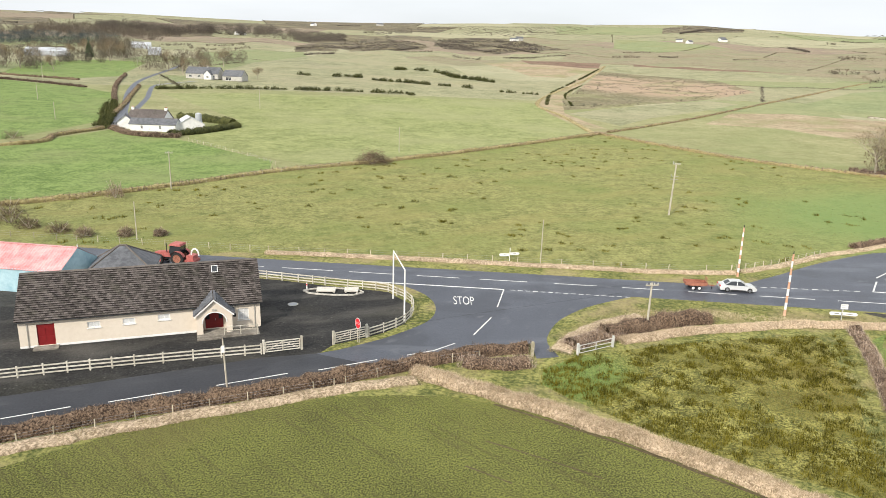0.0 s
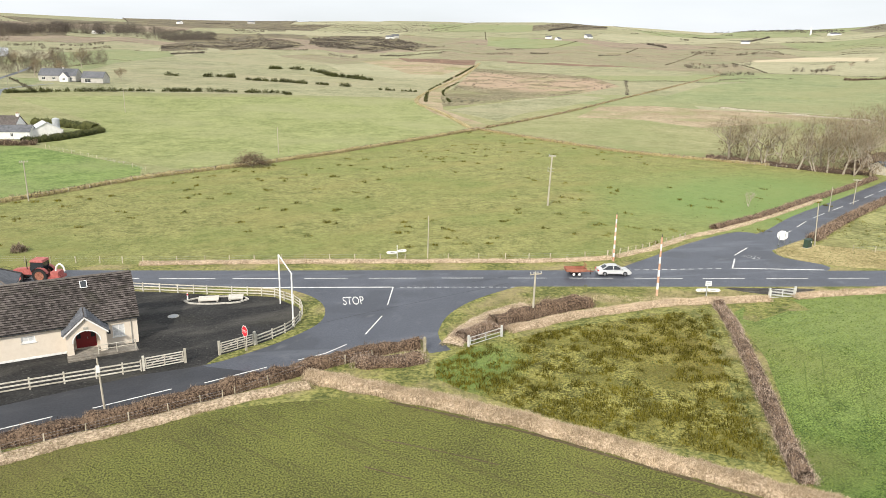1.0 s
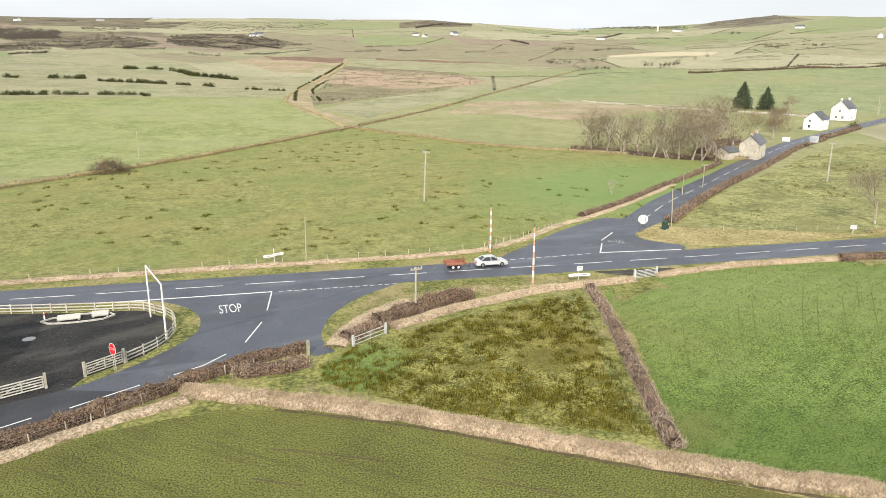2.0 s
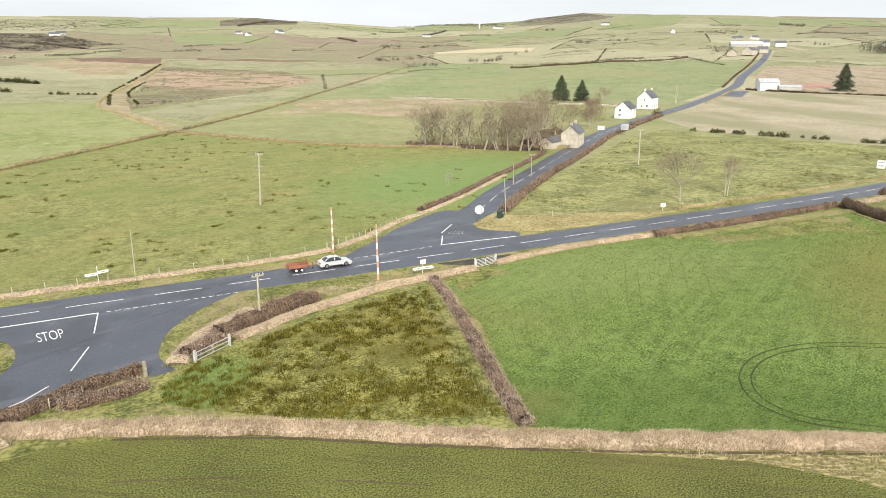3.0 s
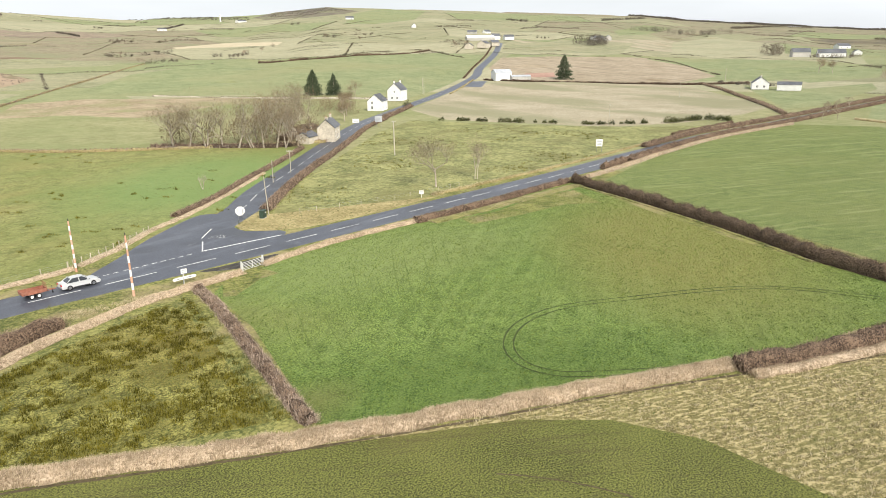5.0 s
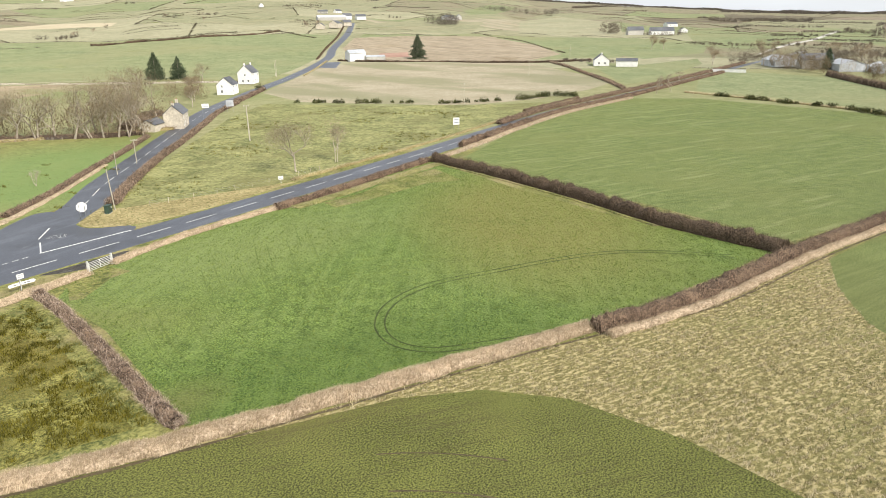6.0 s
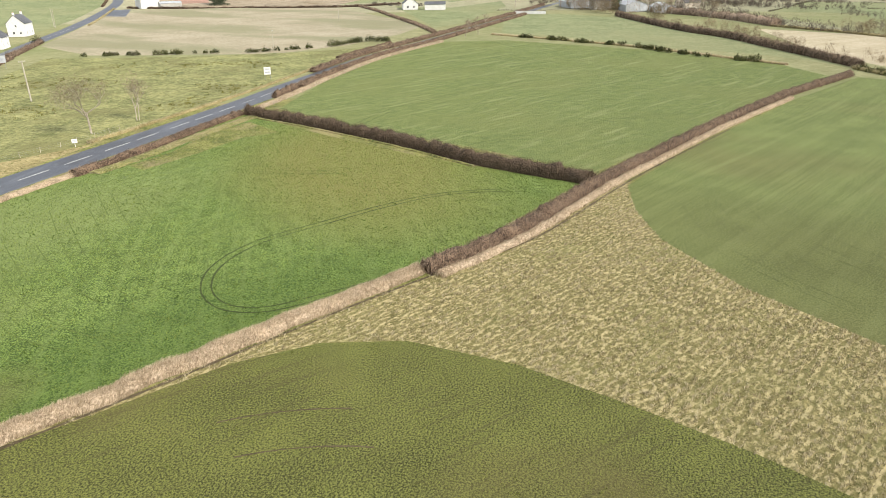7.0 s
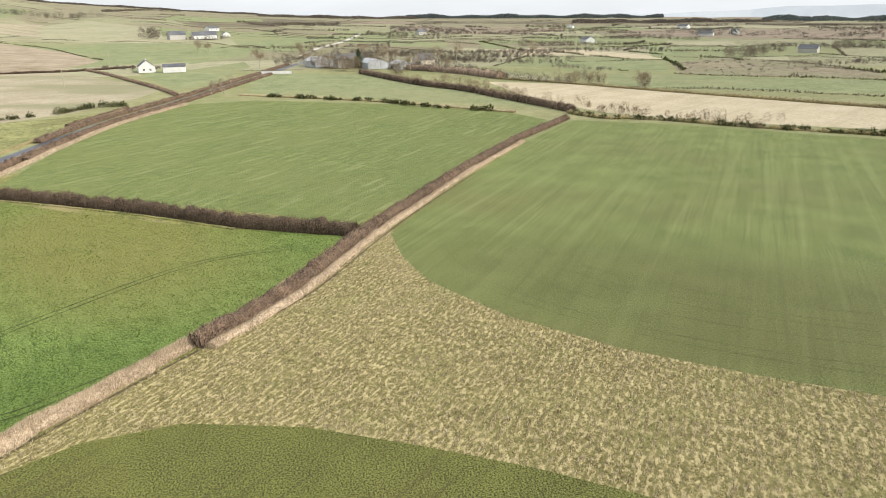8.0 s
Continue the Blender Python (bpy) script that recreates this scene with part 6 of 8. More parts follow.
    part("ramp", Shape().prism([(19.3, -0.05), (19.3, 0.28), (22.3, 0.02), (22.3, -0.05)], -pd - 0.75, -0.35, fr), M["worn_concrete"], h)
    rail = Shape()
    for x in (18.8, 20.4, 22.1):
        rail.tube(fr @ Vector((x, -pd - 0.68, 0)), fr @ Vector((x, -pd - 0.68, 1.15)), 0.05)
    for z in (0.7, 1.12):
        rail.tube(fr @ Vector((18.8, -pd - 0.68, z)), fr @ Vector((22.1, -pd - 0.68, z)), 0.04)
    part("handrail", rail, M["fence_wood"], h, "pale wooden handrail beside the ramp")
    return h


church_hall()


def corrugated(name, x, y, rz, L, D, eave, ridge, roof, wall, label):
    """A shed of corrugated sheets: ribs run from ridge to eave and down the walls."""
    h = thing(name, x, y, rz, label, "shed")
    for sgn in (-1, 1):
        n = 2 * int(L / 0.38)
        p = [(-L / 2 + L * i / n, yy, zz + 0.07 * (i % 2)) for yy, zz in ((sgn * (D / 2 + 0.2), eave - 0.2 * (ridge - eave) / (D / 2)), (0, ridge)) for i in range(n + 1)]
        s = Shape().add(p, [(i, i + 1, n + 2 + i, n + 1 + i) for i in range(n)])
        part("roof", s, M[roof], h, "faded corrugated roof sheets")
        part("wall", Shape().box(-L / 2, L / 2, sgn * D / 2 - 0.06, sgn * D / 2 + 0.06, 0, eave + 0.02), M[wall], h)
    for sgn in (-1, 1):
        part("wall", Shape().prism([(-D / 2 + 0.07, 0), (D / 2 - 0.07, 0), (D / 2 - 0.07, eave), (0, ridge - 0.05), (-D / 2 + 0.07, eave)], -0.06, 0.06, pose(sgn * (L / 2 - 0.07), 0, 0, 0, 0, 90)), M[wall], h)
    part("ridge", Shape().box(-L / 2 - 0.05, L / 2 + 0.05, -0.16, 0.16, ridge + 0.02, ridge + 0.09), M[roof], h)
    for sx in (-1, 1):
        part("finial", Shape().tube((sx * L / 2, 0, ridge + 0.08), (sx * L / 2, 0, ridge + 0.5), 0.07, 0.03), M["white"], h)
    return h


corrugated("corrugated_shed", -53.2, 81.7, -7, 16.0, 7.0, 2.9, 4.9, "tin_red", "tin_blue", "old corrugated shed with faded red roof and pale blue walls")

# small hipped outbuilding behind the hall
hip = thing("outbuilding", -40.6, 82.5, 15, "small outbuilding with a grey slate hipped roof", "outbuilding")
hip.matrix_basis = hip.matrix_basis @ Matrix.Diagonal((0.86, 0.9, 1, 1))
part("wall", panel(8.4, 2.5, 0.3, [], pose(-4.2, -3.6, 0)).box(-4.2, 4.2, 3.3, 3.6, 0, 2.5).box(-4.2, -3.9, -3.3, 3.3, 0, 2.5).box(3.9, 4.2, -3.3, 3.3, 0, 2.5), M["render_grey"], hip)
cs = [(-4.5, -3.9, 2.45), (4.5, -3.9, 2.45), (4.5, 3.9, 2.45), (-4.5, 3.9, 2.45)]
tops = [(-0.4, 0, 4.9), (0.4, 0, 4.9)]
for q in ([cs[0], cs[1], tops[1], tops[0]], [cs[1], cs[2], tops[1]], [cs[2], cs[3], tops[0], tops[1]], [cs[3], cs[0], tops[0]]):
    s = Shape()
    low = [(a, b, c - 0.12) for a, b, c in q]
    k = len(q)
    s.add(q + low, [tuple(range(k)), tuple(range(2 * k - 1, k - 1, -1))] + [(i, (i + 1) % k, k + (i + 1) % k, k + i) for i in range(k)])
    part("roof", s, M["slate"], hip)
for a, b in ((cs[0], tops[0]), (cs[1], tops[1]), (cs[2], tops[1]), (cs[3], tops[0]), tops):
    part("hip_tile", Shape().tube(Vector(a) + Vector((0, 0, 0.03)), Vector(b) + Vector((0, 0, 0.03)), 0.11, sides=6), M["ridge"], hip)

# houses along the side road
W2 = [(1.5, 0.9, 1.0, 1.3), (4, 0.9, 1.0, 1.3), (7.2, 0.9, 1.0, 1.3)]
house("stone_house", 157.0, 170.6, 38, 11.0, 5.6, 4.4, 6.9, "stone", "slate", W2 + [(1.5, 3.0, 0.9, 1.1), (7.2, 3.0, 0.9, 1.1)], W2, stacks=((3.9, 1.0), (-3.9, 0.6)), doors=((5.6, 1.0, 2.1),), label="old roadside stone house with a slate roof")
house("stone_house", 147.6, 170.5, 22, 6.5, 4.6, 2.2, 3.5, "stone", "slate", label="low stone outhouse beside the roadside house", category="outhouse")
house("white_house", 243, 230, 27, 9.5, 7, 4.4, 7.4, "render_white", "slate", [(2, 0.9, 1, 1.2), (7, 0.9, 1, 1.2), (2, 3.0, 0.9, 1.0), (7, 3.0, 0.9, 1.0)], left=[(2, 0.9, 1, 1.2), (2, 3.2, 0.9, 1.0)], right=[(3.2, 3.0, 0.9, 1.0)], label="white rendered cottage by the roadside")
house("white_house", 285, 255, 24, 11, 7.5, 5.6, 9.2, "render_white", "slate", [(2, 0.9, 1, 1.3), (5.5, 0.9, 1, 1.3), (9, 0.9, 1, 1.3), (2, 3.9, 0.9, 1.1), (9, 3.9, 0.9, 1.1)], left=[(2.2, 1.0, 0.9, 1.2), (5.0, 1.0, 0.9, 1.2), (3.5, 4.0, 0.8, 1.1)], right=[(3.4, 1, 1, 1.2)], stacks=((5.0, 1.0), (-5.0, 1.0)), label="tall white house with slate roof and two chimneys")
house("white_barn", 421, 279, -35, 12, 9, 5.4, 7.6, "render_white", "tin_grey", label="white rendered barn beside the road", category="barn")
house("outhouse", 428, 268, -35, 14, 5, 2.6, 3.6, "render_grey", "tin_grey", label="low sheds beside the white barn", category="outhouse")
# farm on the crest
house("farm_building", 706, 493, 20, 22, 10, 5.0, 8.0, "stone", "slate", label="old stone farm steading", category="farm building")
house("farm_building", 690, 503, 30, 16, 9, 4.0, 7.0, "stone", "slate", label="old stone farm steading", category="farm building")
house("farm_building", 735, 498, -30, 10, 8, 4.5, 7.5, "stone", "slate", label="stone farm cottage by the road", category="farm building")
house("farmhouse", 842, 595, -38, 40, 11, 4.2, 7.2, "render_grey", "tin_white", label="long white farm shed on the hill", category="farm building")
house("farmhouse", 866, 585, -38, 12, 8, 5.0, 8.5, "render_white", "slate", label="white farmhouse on the hill", category="farmhouse")
house("farmhouse", 885, 575, -38, 14, 9, 4.5, 7.5, "render_white", "slate", label="white cottage on the hill", category="farmhouse")
# white cottage and bungalow on the farm lane
house("white_cottage", -103.5, 238, -8, 13, 6.5, 3.0, 5.8, "render_white", "tiles", [(2.5, 0.9, 0.9, 1.1), (6, 0.9, 0.9, 1.1)], right=[(2.5, 0.9, 0.8, 1.0)], stacks=((6.0, 0.7), (-6.0, 0.7)), label="low white cottage with a dark roof")
house("outhouse", -98.5, 230, 0, 15, 5.0, 2.3, 4.0, "render_white", "slate", [(4, 0.8, 0.8, 1.0), (10, 0.8, 0.8, 1.0)], label="low white wing in front of the cottage", category="outhouse")
house("outhouse", -109.6, 233, -67, 6, 5.0, 2.4, 4.4, "render_white", "slate", label="small white outhouse with its gable to the lane", category="outhouse")
house("outhouse", -89.4, 235.5, -62, 8, 8.6, 2.2, 4.6, "render_white", "tin_white", label="white gabled shed with pale sheeted roof", category="outhouse")
for x, y in ((-114.6, 240.5), (-110.8, 239.2)):
    gp = thing("gate_pillar", x, y, 0, "white painted stone gate pillar at the lane end", "gate pillar")
    part("pillar", Shape().box(-0.4, 0.4, -0.4, 0.4, -0.1, 1.7), M["render_white"], gp)
    part("cap", Shape().prism([(-0.5, 1.702), (0.5, 1.702), (0.0, 2.1)], -0.5, 0.5), M["render_white"], gp)
tank = thing("oil_tank", -90, 246, 0, "round grey tank behind the cottage", "tank")
part("body", Shape().tube((0, 0, 0), (0, 0, 4.2), 1.1, sides=14).tube((0, 0, 4.2), (0, 0, 4.6), 1.1, 0.2, sides=14), M["tin_grey"], tank)
house("bungalow", -163, 462, -8, 22, 9, 3.2, 7.2, "render_grey", "slate", [(3, 1, 2.0, 1.2), (9, 1, 2.0, 1.2), (19, 1, 2.0, 1.2)], stacks=((2, 0.9),), label="grey rendered bungalow with slate roof")
house("bungalow", -143, 460, -8, 13, 9, 3.0, 6.6, "render_grey", "slate", [(4, 0.5, 3.5, 1.8)], label="lower wing of the grey bungalow")
house("bungalow", -158.5, 456.5, 82, 5, 5, 3.0, 5.6, "render_white", "slate", left=[(2.2, 0.9, 1.4, 1.2)], label="white gabled porch of the bungalow", category="porch")
for k, (x, y, a, l) in enumerate(((-366, 640, 10, 34), (-372, 846, 20, 22), (-300, 712, 20, 12))):
    house("farm_barn", x, y, a, l, 12, 4.5, 7.5, "tin_grey", "tin_grey", label="grey sheeted farm barn among trees", category="barn")
# bungalow and farm beyond the crop fields
house("white_bungalow", 437, 112, 18, 13, 9, 3.4, 6.8, "render_white", "slate", [(2.5, 1, 1.5, 1.2), (8, 1, 1.5, 1.2)], left=[(2.5, 1, 1.2, 1.2), (6, 1, 1.2, 1.2)], right=[(2.5, 1, 1.2, 1.2), (6, 1, 1.2, 1.2)], stacks=((-5, 0.9),), label="white bungalow with a dark slate roof")
house("garage", 431, 95, -80, 12, 7, 3.2, 4.6, "render_white", "slate", label="low white garage beside the bungalow", category="garage")
for x, y, a, l, d, e_, r, w, lab in ((452, 14, 20, 24, 12, 3.5, 6.0, "tin_grey", "grey sheeted farm shed"), (437, -4, -70, 16, 9, 4.6, 8.0, "render_grey", "grey farmhouse with slate roof"), (428, -18, 15, 22, 12, 3.5, 5.5, "tin_grey", "low farm shed with pale roof"), (418, -34, 10, 18, 10, 3.2, 5.0, "tin_grey", "low farm shed with pale roof")):
    house("farm_building", x, y, a, l, d, e_, r, w, "tin_grey" if w == "tin_grey" else "slate", label=lab, category="farm building")
house("cottage", 425, -48, -55, 11, 8, 4.5, 8.0, "render_cream", "slate", [(3, 1, 1.2, 1.2), (7, 1, 1.2, 1.2)], left=[(3.5, 1, 1.2, 1.2)], label="cream gabled house behind bare trees")
house("farmhouse", 838, 178, -60, 18, 10, 5, 9, "render_grey", "slate", label="far farmhouse with a white gable", category="farmhouse")
house("farm_building", 845, 150, -70, 26, 12, 4, 8, "render_white", "slate", label="far farm building with a white gable", category="farm building")

wl = thing("garden_wall", 405.0, 44.5, math.degrees(math.atan2(-16.5, -1.5)), "long low white garden wall at the farm", "wall")
part("wall", Shape().box(0, 17, -0.15, 0.15, -0.3, 1.5), M["render_white"], wl)
part("coping", Shape().prism([(-0.05, 1.502), (17.05, 1.502), (17.05, 1.62), (-0.05, 1.62)], -0.22, 0.22), M["concrete"], wl)

# scattered far houses
def far_house(k, x, y, long, tall):
    house("far_house", x, y, (k * 53) % 120 - 60, long, long * 0.5, tall * 0.62, tall * 1.15, "render_white" if k % 4 else "render_grey", "slate", [(long * 0.25, 1, 1.4, 1.3), (long * 0.7, 1, 1.4, 1.3)], label="small far house with white walls and slate roof", group="houses on the hills")


far_house(0, 1003, 725, 16, 5)
far_house(1, 1063, 737, 14, 6)
far_house(2, 1122, 955, 16, 7)
far_house(3, 1000, 493, 20, 6)
far_house(4, 1010, 480, 16, 7)
far_house(5, 865, 1444, 18, 6)
far_house(6, 591, 1650, 16, 6)
far_house(7, 476, 1592, 14, 6)
far_house(8, 129, 1575, 16, 7)
far_house(9, -440, 1462, 22, 6)
far_house(10, 117, 1565, 18, 6)
far_house(11, 479, 1532, 16, 6)
far_house(12, 620, 1740, 16, 6)
far_house(13, 600, 1690, 14, 6)
far_house(14, 1141, 190, 20, 6)
far_house(15, 949, 142, 18, 5)
far_house(16, 982, -108, 14, 6)
far_house(17, 699, -243, 18, 5)
far_house(18, 787, -414, 16, 5)
far_house(19, 805, -459, 14, 5)
far_house(20, 454, -314, 12, 4.5)
far_house(21, 1256, -405, 18, 6)
far_house(22, 1110, -545, 18, 6)
far_house(23, 1326, 1342, 20, 7)
far_house(24, -283, 2600, 24, 8)
far_house(25, -479, 2400, 24, 8)
far_house(26, 1310, 1768, 30, 7)
tower = thing("mast_tower", 1327, 1891, 0, "tall pale tower far off on the hill", "tower")
part("shaft", Shape().tube((0, 0, -1), (0, 0, 20), 2.6, 2.0, 12), M["render_white"], tower)

# ---- trees ----
def bare_tree(name, x, y, tall, seed, spread=0.5, label="leafless tree with pale grey limbs", levels=5, bark="bark", twig="twigs_pale", fine=700, lean=0.0, category="tree", group="", stems=1, haze=0.35, girth=0.023):
    """A tapered trunk that forks into limbs, with a haze of fine twigs."""
    rng = random.Random(seed)
    t = thing(name, x, y, rng.uniform(0, 360), label, category, group)
    s = Shape()
    ends = []

    def branch(p, d, length, r, level):
        q = p + d * length
        s.tube(p, q, r, r * 0.62, 7 if level == 0 else (5 if level < 3 else 3), caps=False)
        if level >= levels - 1:
            ends.append((q, d, length))
            return
        if level >= levels - 3:
            ends.append((p.lerp(q, 0.6), d, length))
        for k in range(rng.choice((2, 3)) if level else rng.choice((3, 4))):
            a = Vector((rng.gauss(0, 1), rng.gauss(0, 1), rng.gauss(0.35, 0.5))).normalized()
            nd = (d * (1 - spread) + a * spread * 1.3 + Vector((0, 0, 0.12))).normalized()
            branch(q if k < 2 else p.lerp(q, rng.uniform(0.5, 0.9)), nd, length * rng.uniform(0.62, 0.85), r * rng.uniform(0.45, 0.62), level + 1)

    for i in range(stems):
        d = Vector((rng.gauss(lean, 0.08 + 0.15 * (stems > 1)), rng.gauss(0, 0.08 + 0.15 * (stems > 1)), 1)).normalized()
        branch(Vector((rng.gauss(0, 0.3) if stems > 1 else 0, rng.gauss(0, 0.3) if stems > 1 else 0, -0.1)), d, tall * 0.3, tall * girth / stems ** 0.5, 0)
    part("trunk", s, M[bark], t, smooth=True)
    if fine:
        n = fine
        nr = np.random.default_rng(seed)
        idx = nr.integers(0, len(ends), n)
        E3 = np.array([tuple(e[0]) for e in ends])[idx]
        ln = np.array([e[2] for e in ends])[idx]
        feet = E3 + nr.normal(0, 1, (n, 3)) * (ln * haze)[:, None]
        grow("crown", feet, ln * nr.uniform(0.35, 0.8, n), 0.02 + 0.00018 * math.hypot(x, y), [M[twig]], 1.2, seed=seed, parent=t)
    return t


def conifer(x, y, tall, wide, seed, label="dark green conifer with layered boughs"):
    t = thing("conifer", x, y, 0, label, "tree")
    part("trunk", Shape().tube((0, 0, -0.2), (0, 0, tall * 0.95), tall * 0.022, 0.04, 8), M["bark"], t)
    rng = np.random.default_rng(seed)
    feet, size = [], []
    for i in range(int(tall * 2.6)):
        z = tall * (0.1 + 0.9 * i / (tall * 2.6))
        r = wide / 2 * (1 - (z / tall) ** 1.8) * rng.uniform(0.5, 1.2) + 0.3
        n = int(34 * r + 10)
        a = rng.uniform(0, 2 * np.pi, n)
        lobes = 0.72 + 0.28 * np.abs(np.sin(a * 2.5 + i))
        d = r * lobes * np.sqrt(rng.uniform(0.08, 1, n))
        feet += list(zip(d * np.cos(a), d * np.sin(a), z - d * 0.28 + rng.normal(0, 0.18, n)))
        size += list(rng.uniform(0.5, 1.0, n))
    grow("crown", feet, np.array(size) * 1.1, 0.34, [M["needles"]], 1.1, seed=seed, parent=t)
    return t


def bush(name, x, y, r, tall, seed, mat="twig", label="rounded leafless thorn bush", n=900, size=0.7, thick=0.05, category="bush"):
    t = thing(name, x, y, 0, label, category)
    rng = np.random.default_rng(seed)
    a, e = rng.uniform(0, 2 * np.pi, n), np.arccos(rng.uniform(0, 1, n))
    d = rng.uniform(0.25, 1.0, n) ** 0.5
    bump_ = 0.8 + 0.25 * np.sin(a * 3 + seed) * np.sin(e * 4)
    feet = np.column_stack([d * r * bump_ * np.sin(e) * np.cos(a), d * r * bump_ * np.sin(e) * np.sin(a), d * tall * bump_ * np.cos(e) * 0.85])
    s = Shape()
    rg = random.Random(seed)
    for i in range(7):
        b = 2 * math.pi * i / 7 + rg.uniform(-0.3, 0.3)
        s.tube((0.1 * math.cos(b), 0.1 * math.sin(b), -0.1), (r * 0.6 * math.cos(b), r * 0.6 * math.sin(b), tall * rg.uniform(0.45, 0.8)), 0.07, 0.02, 5)
    part("stem", s, M["bark"], t)
    grow("crown", feet, size * rng.uniform(0.5, 1.2, n), thick, [M[mat]], 1.0, seed=seed, parent=t)
    return t


for k, (x, y, h) in enumerate([(114, 198, 13), (117, 194, 11), (120, 190, 14), (123, 186, 12), (125.5, 181.5, 12), (128, 178, 10), (130, 175.5, 11), (132.5, 172.5, 12), (134, 170, 13), (138, 169, 12), (118, 203, 12), (141, 176, 10), (149, 184, 14), (155, 203, 13), (161, 198, 14), (163, 191, 12), (136, 186, 12), (145, 193, 13)]):
    bare_tree("bare_tree", x + 2.2, y - 3.0, h * 1.3, 100 + k, 0.55, "leafless roadside tree with a pale trunk", 6, "bark", "twigs_brown", fine=1800, girth=0.02, group="trees beside the stone house", stems=1 + k % 3 // 2, haze=0.7, lean=(k % 5 - 2) * 0.1)
hedge([(112, 200), (120, 191), (128, 180), (134, 172), (142, 168)], 2.2, 1.6, 260, "twig", "twig", 0.9, 0.05, 80, "leafless undergrowth below the trees", "scrub", "undergrowth")
hedge([(146, 180), (155, 186), (165, 194), (176, 200)], 6, 2.6, 220, "twig", "twig", 1.2, 0.06, 81, "leafless undergrowth behind the stone house", "scrub", "undergrowth")
conifer(281, 317, 14.5, 13, 120)
conifer(288, 307, 12, 11, 121)
conifer(454, 248, 17, 15, 122)
for k, (x, y, h) in enumerate([(284, 286, 11), (231, 240, 10), (236, 246, 10), (215, 222, 8), (245, 250, 9), (255, 300, 11), (200, 208, 9)]):
    bare_tree("bare_tree", x, y, h, 140 + k, 0.5, "leafless garden tree near the white houses", 5, "bark", "twigs_brown", fine=1600, haze=0.7)
bush("evergreen_bush", 262, 228, 3.0, 4.2, 150, "gorse", "rounded dark evergreen bush beside the house", 700, 0.7, 0.14)
# the two pale trees in the sheep field
bare_tree("bare_tree", 115.1, 92.6, 13.0, 160, 0.5, "pale leafless tree with a spreading crown", 6, "bark", "twigs_pale", 3000, haze=0.6, girth=0.016)
bare_tree("bare_tree", 127.5, 90.8, 9.0, 161, 0.35, "slender pale leafless sapling", 5, "bark", "twigs_pale", 1500, stems=2, haze=0.6, girth=0.016)
bare_tree("bare_tree", 84, 131, 4.0, 162, 0.35, "small pale leafless sapling in the pasture", 4, "bark", "bark", 160, stems=2)
bush("thorn_bush", -21.8, 185.3, 6.0, 5.0, 163, "thorn", "wide leafless thorn bush on the field bank", 5200, 0.5, 0.08)
for k, (x, y, r, h) in enumerate([(-66, 133, 2.4, 4.6), (-57, 104, 1.8, 2.2), (-51, 105, 1.6, 2.0), (-46, 106, 1.4, 1.6), (-73, 111, 3.4, 3.2), (-77, 117, 3.6, 3.4), (-68, 108, 2.4, 2.4), (-62, 106, 2.4, 2.2), (-128, 201, 3.6, 3.6)]):
    bush("thorn_bush", x, y, r, h, 170 + k, "thorn" if k > 3 else "twig", "leafless thorn bush on rough ground", 1800, 0.4, 0.045)
for k, (x, y, h) in enumerate([(-287, 592, 20), (-280, 602, 17), (-208, 516, 16), (-188, 490, 14), (-205, 570, 15), (-196, 601, 16), (-265, 468, 12), (-325, 598, 15), (-304, 514, 17), (-291, 475, 15), (-309, 488, 16), (-376, 725, 14), (-344, 677, 14), (-318, 500, 14), (-172, 488, 12), (-134, 480, 9), (-330, 640, 14)]):
    bare_tree("bare_tree", x, y, h, 190 + k, 0.5, "large leafless tree near the farm", 5, "bark", "twigs_brown", fine=1800, haze=0.6, group="trees round the farm")
conifer(-318, 620, 14, 8, 210)
for k, (x, y, h) in enumerate([(594, 112, 12), (600, 104, 10), (476, 52, 12), (455, 50, 10), (492, 24, 15), (515, 21, 14), (506, -14, 13), (476, -28, 14), (440, -28, 12), (405, -38, 11), (415, -46, 12), (381, -54, 10), (395, -50, 11), (452, -60, 12), (470, -75, 13), (448, 22, 11), (282, -122, 8), (539, -143, 12)]):
    bare_tree("bare_tree", x, y, h, 220 + k, 0.5, "leafless tree near the far farm", 5, "bark", "twigs_brown", fine=1300, haze=0.6, group="trees round the far farm")
conifer(430, -10, 11, 7, 240)
for k, (x, y) in enumerate([(349, 52), (337, 55), (325, 57), (312, 55), (300, 48), (292, 52)]):
    bare_tree("bare_tree", x, y, 5.5, 250 + k, 0.5, "wind-bent leafless thorn tree on the hedge line", 5, fine=420, lean=0.25, group="thorn trees on the hedge line")
for k, (x, y, h) in enumerate([(475, 641, 7), (523, 673, 8), (486, 652, 7), (393, 741, 7), (359, 643, 8), (698, 756, 9), (710, 701, 8), (358, 634, 6), (700, 530, 10), (688, 520, 9), (720, 530, 9)]):
    bare_tree("bare_tree", x, y, h, 300 + k, 0.55, "lone leafless thorn tree on the hillside", 5, fine=500, group="thorn trees on the hillside")


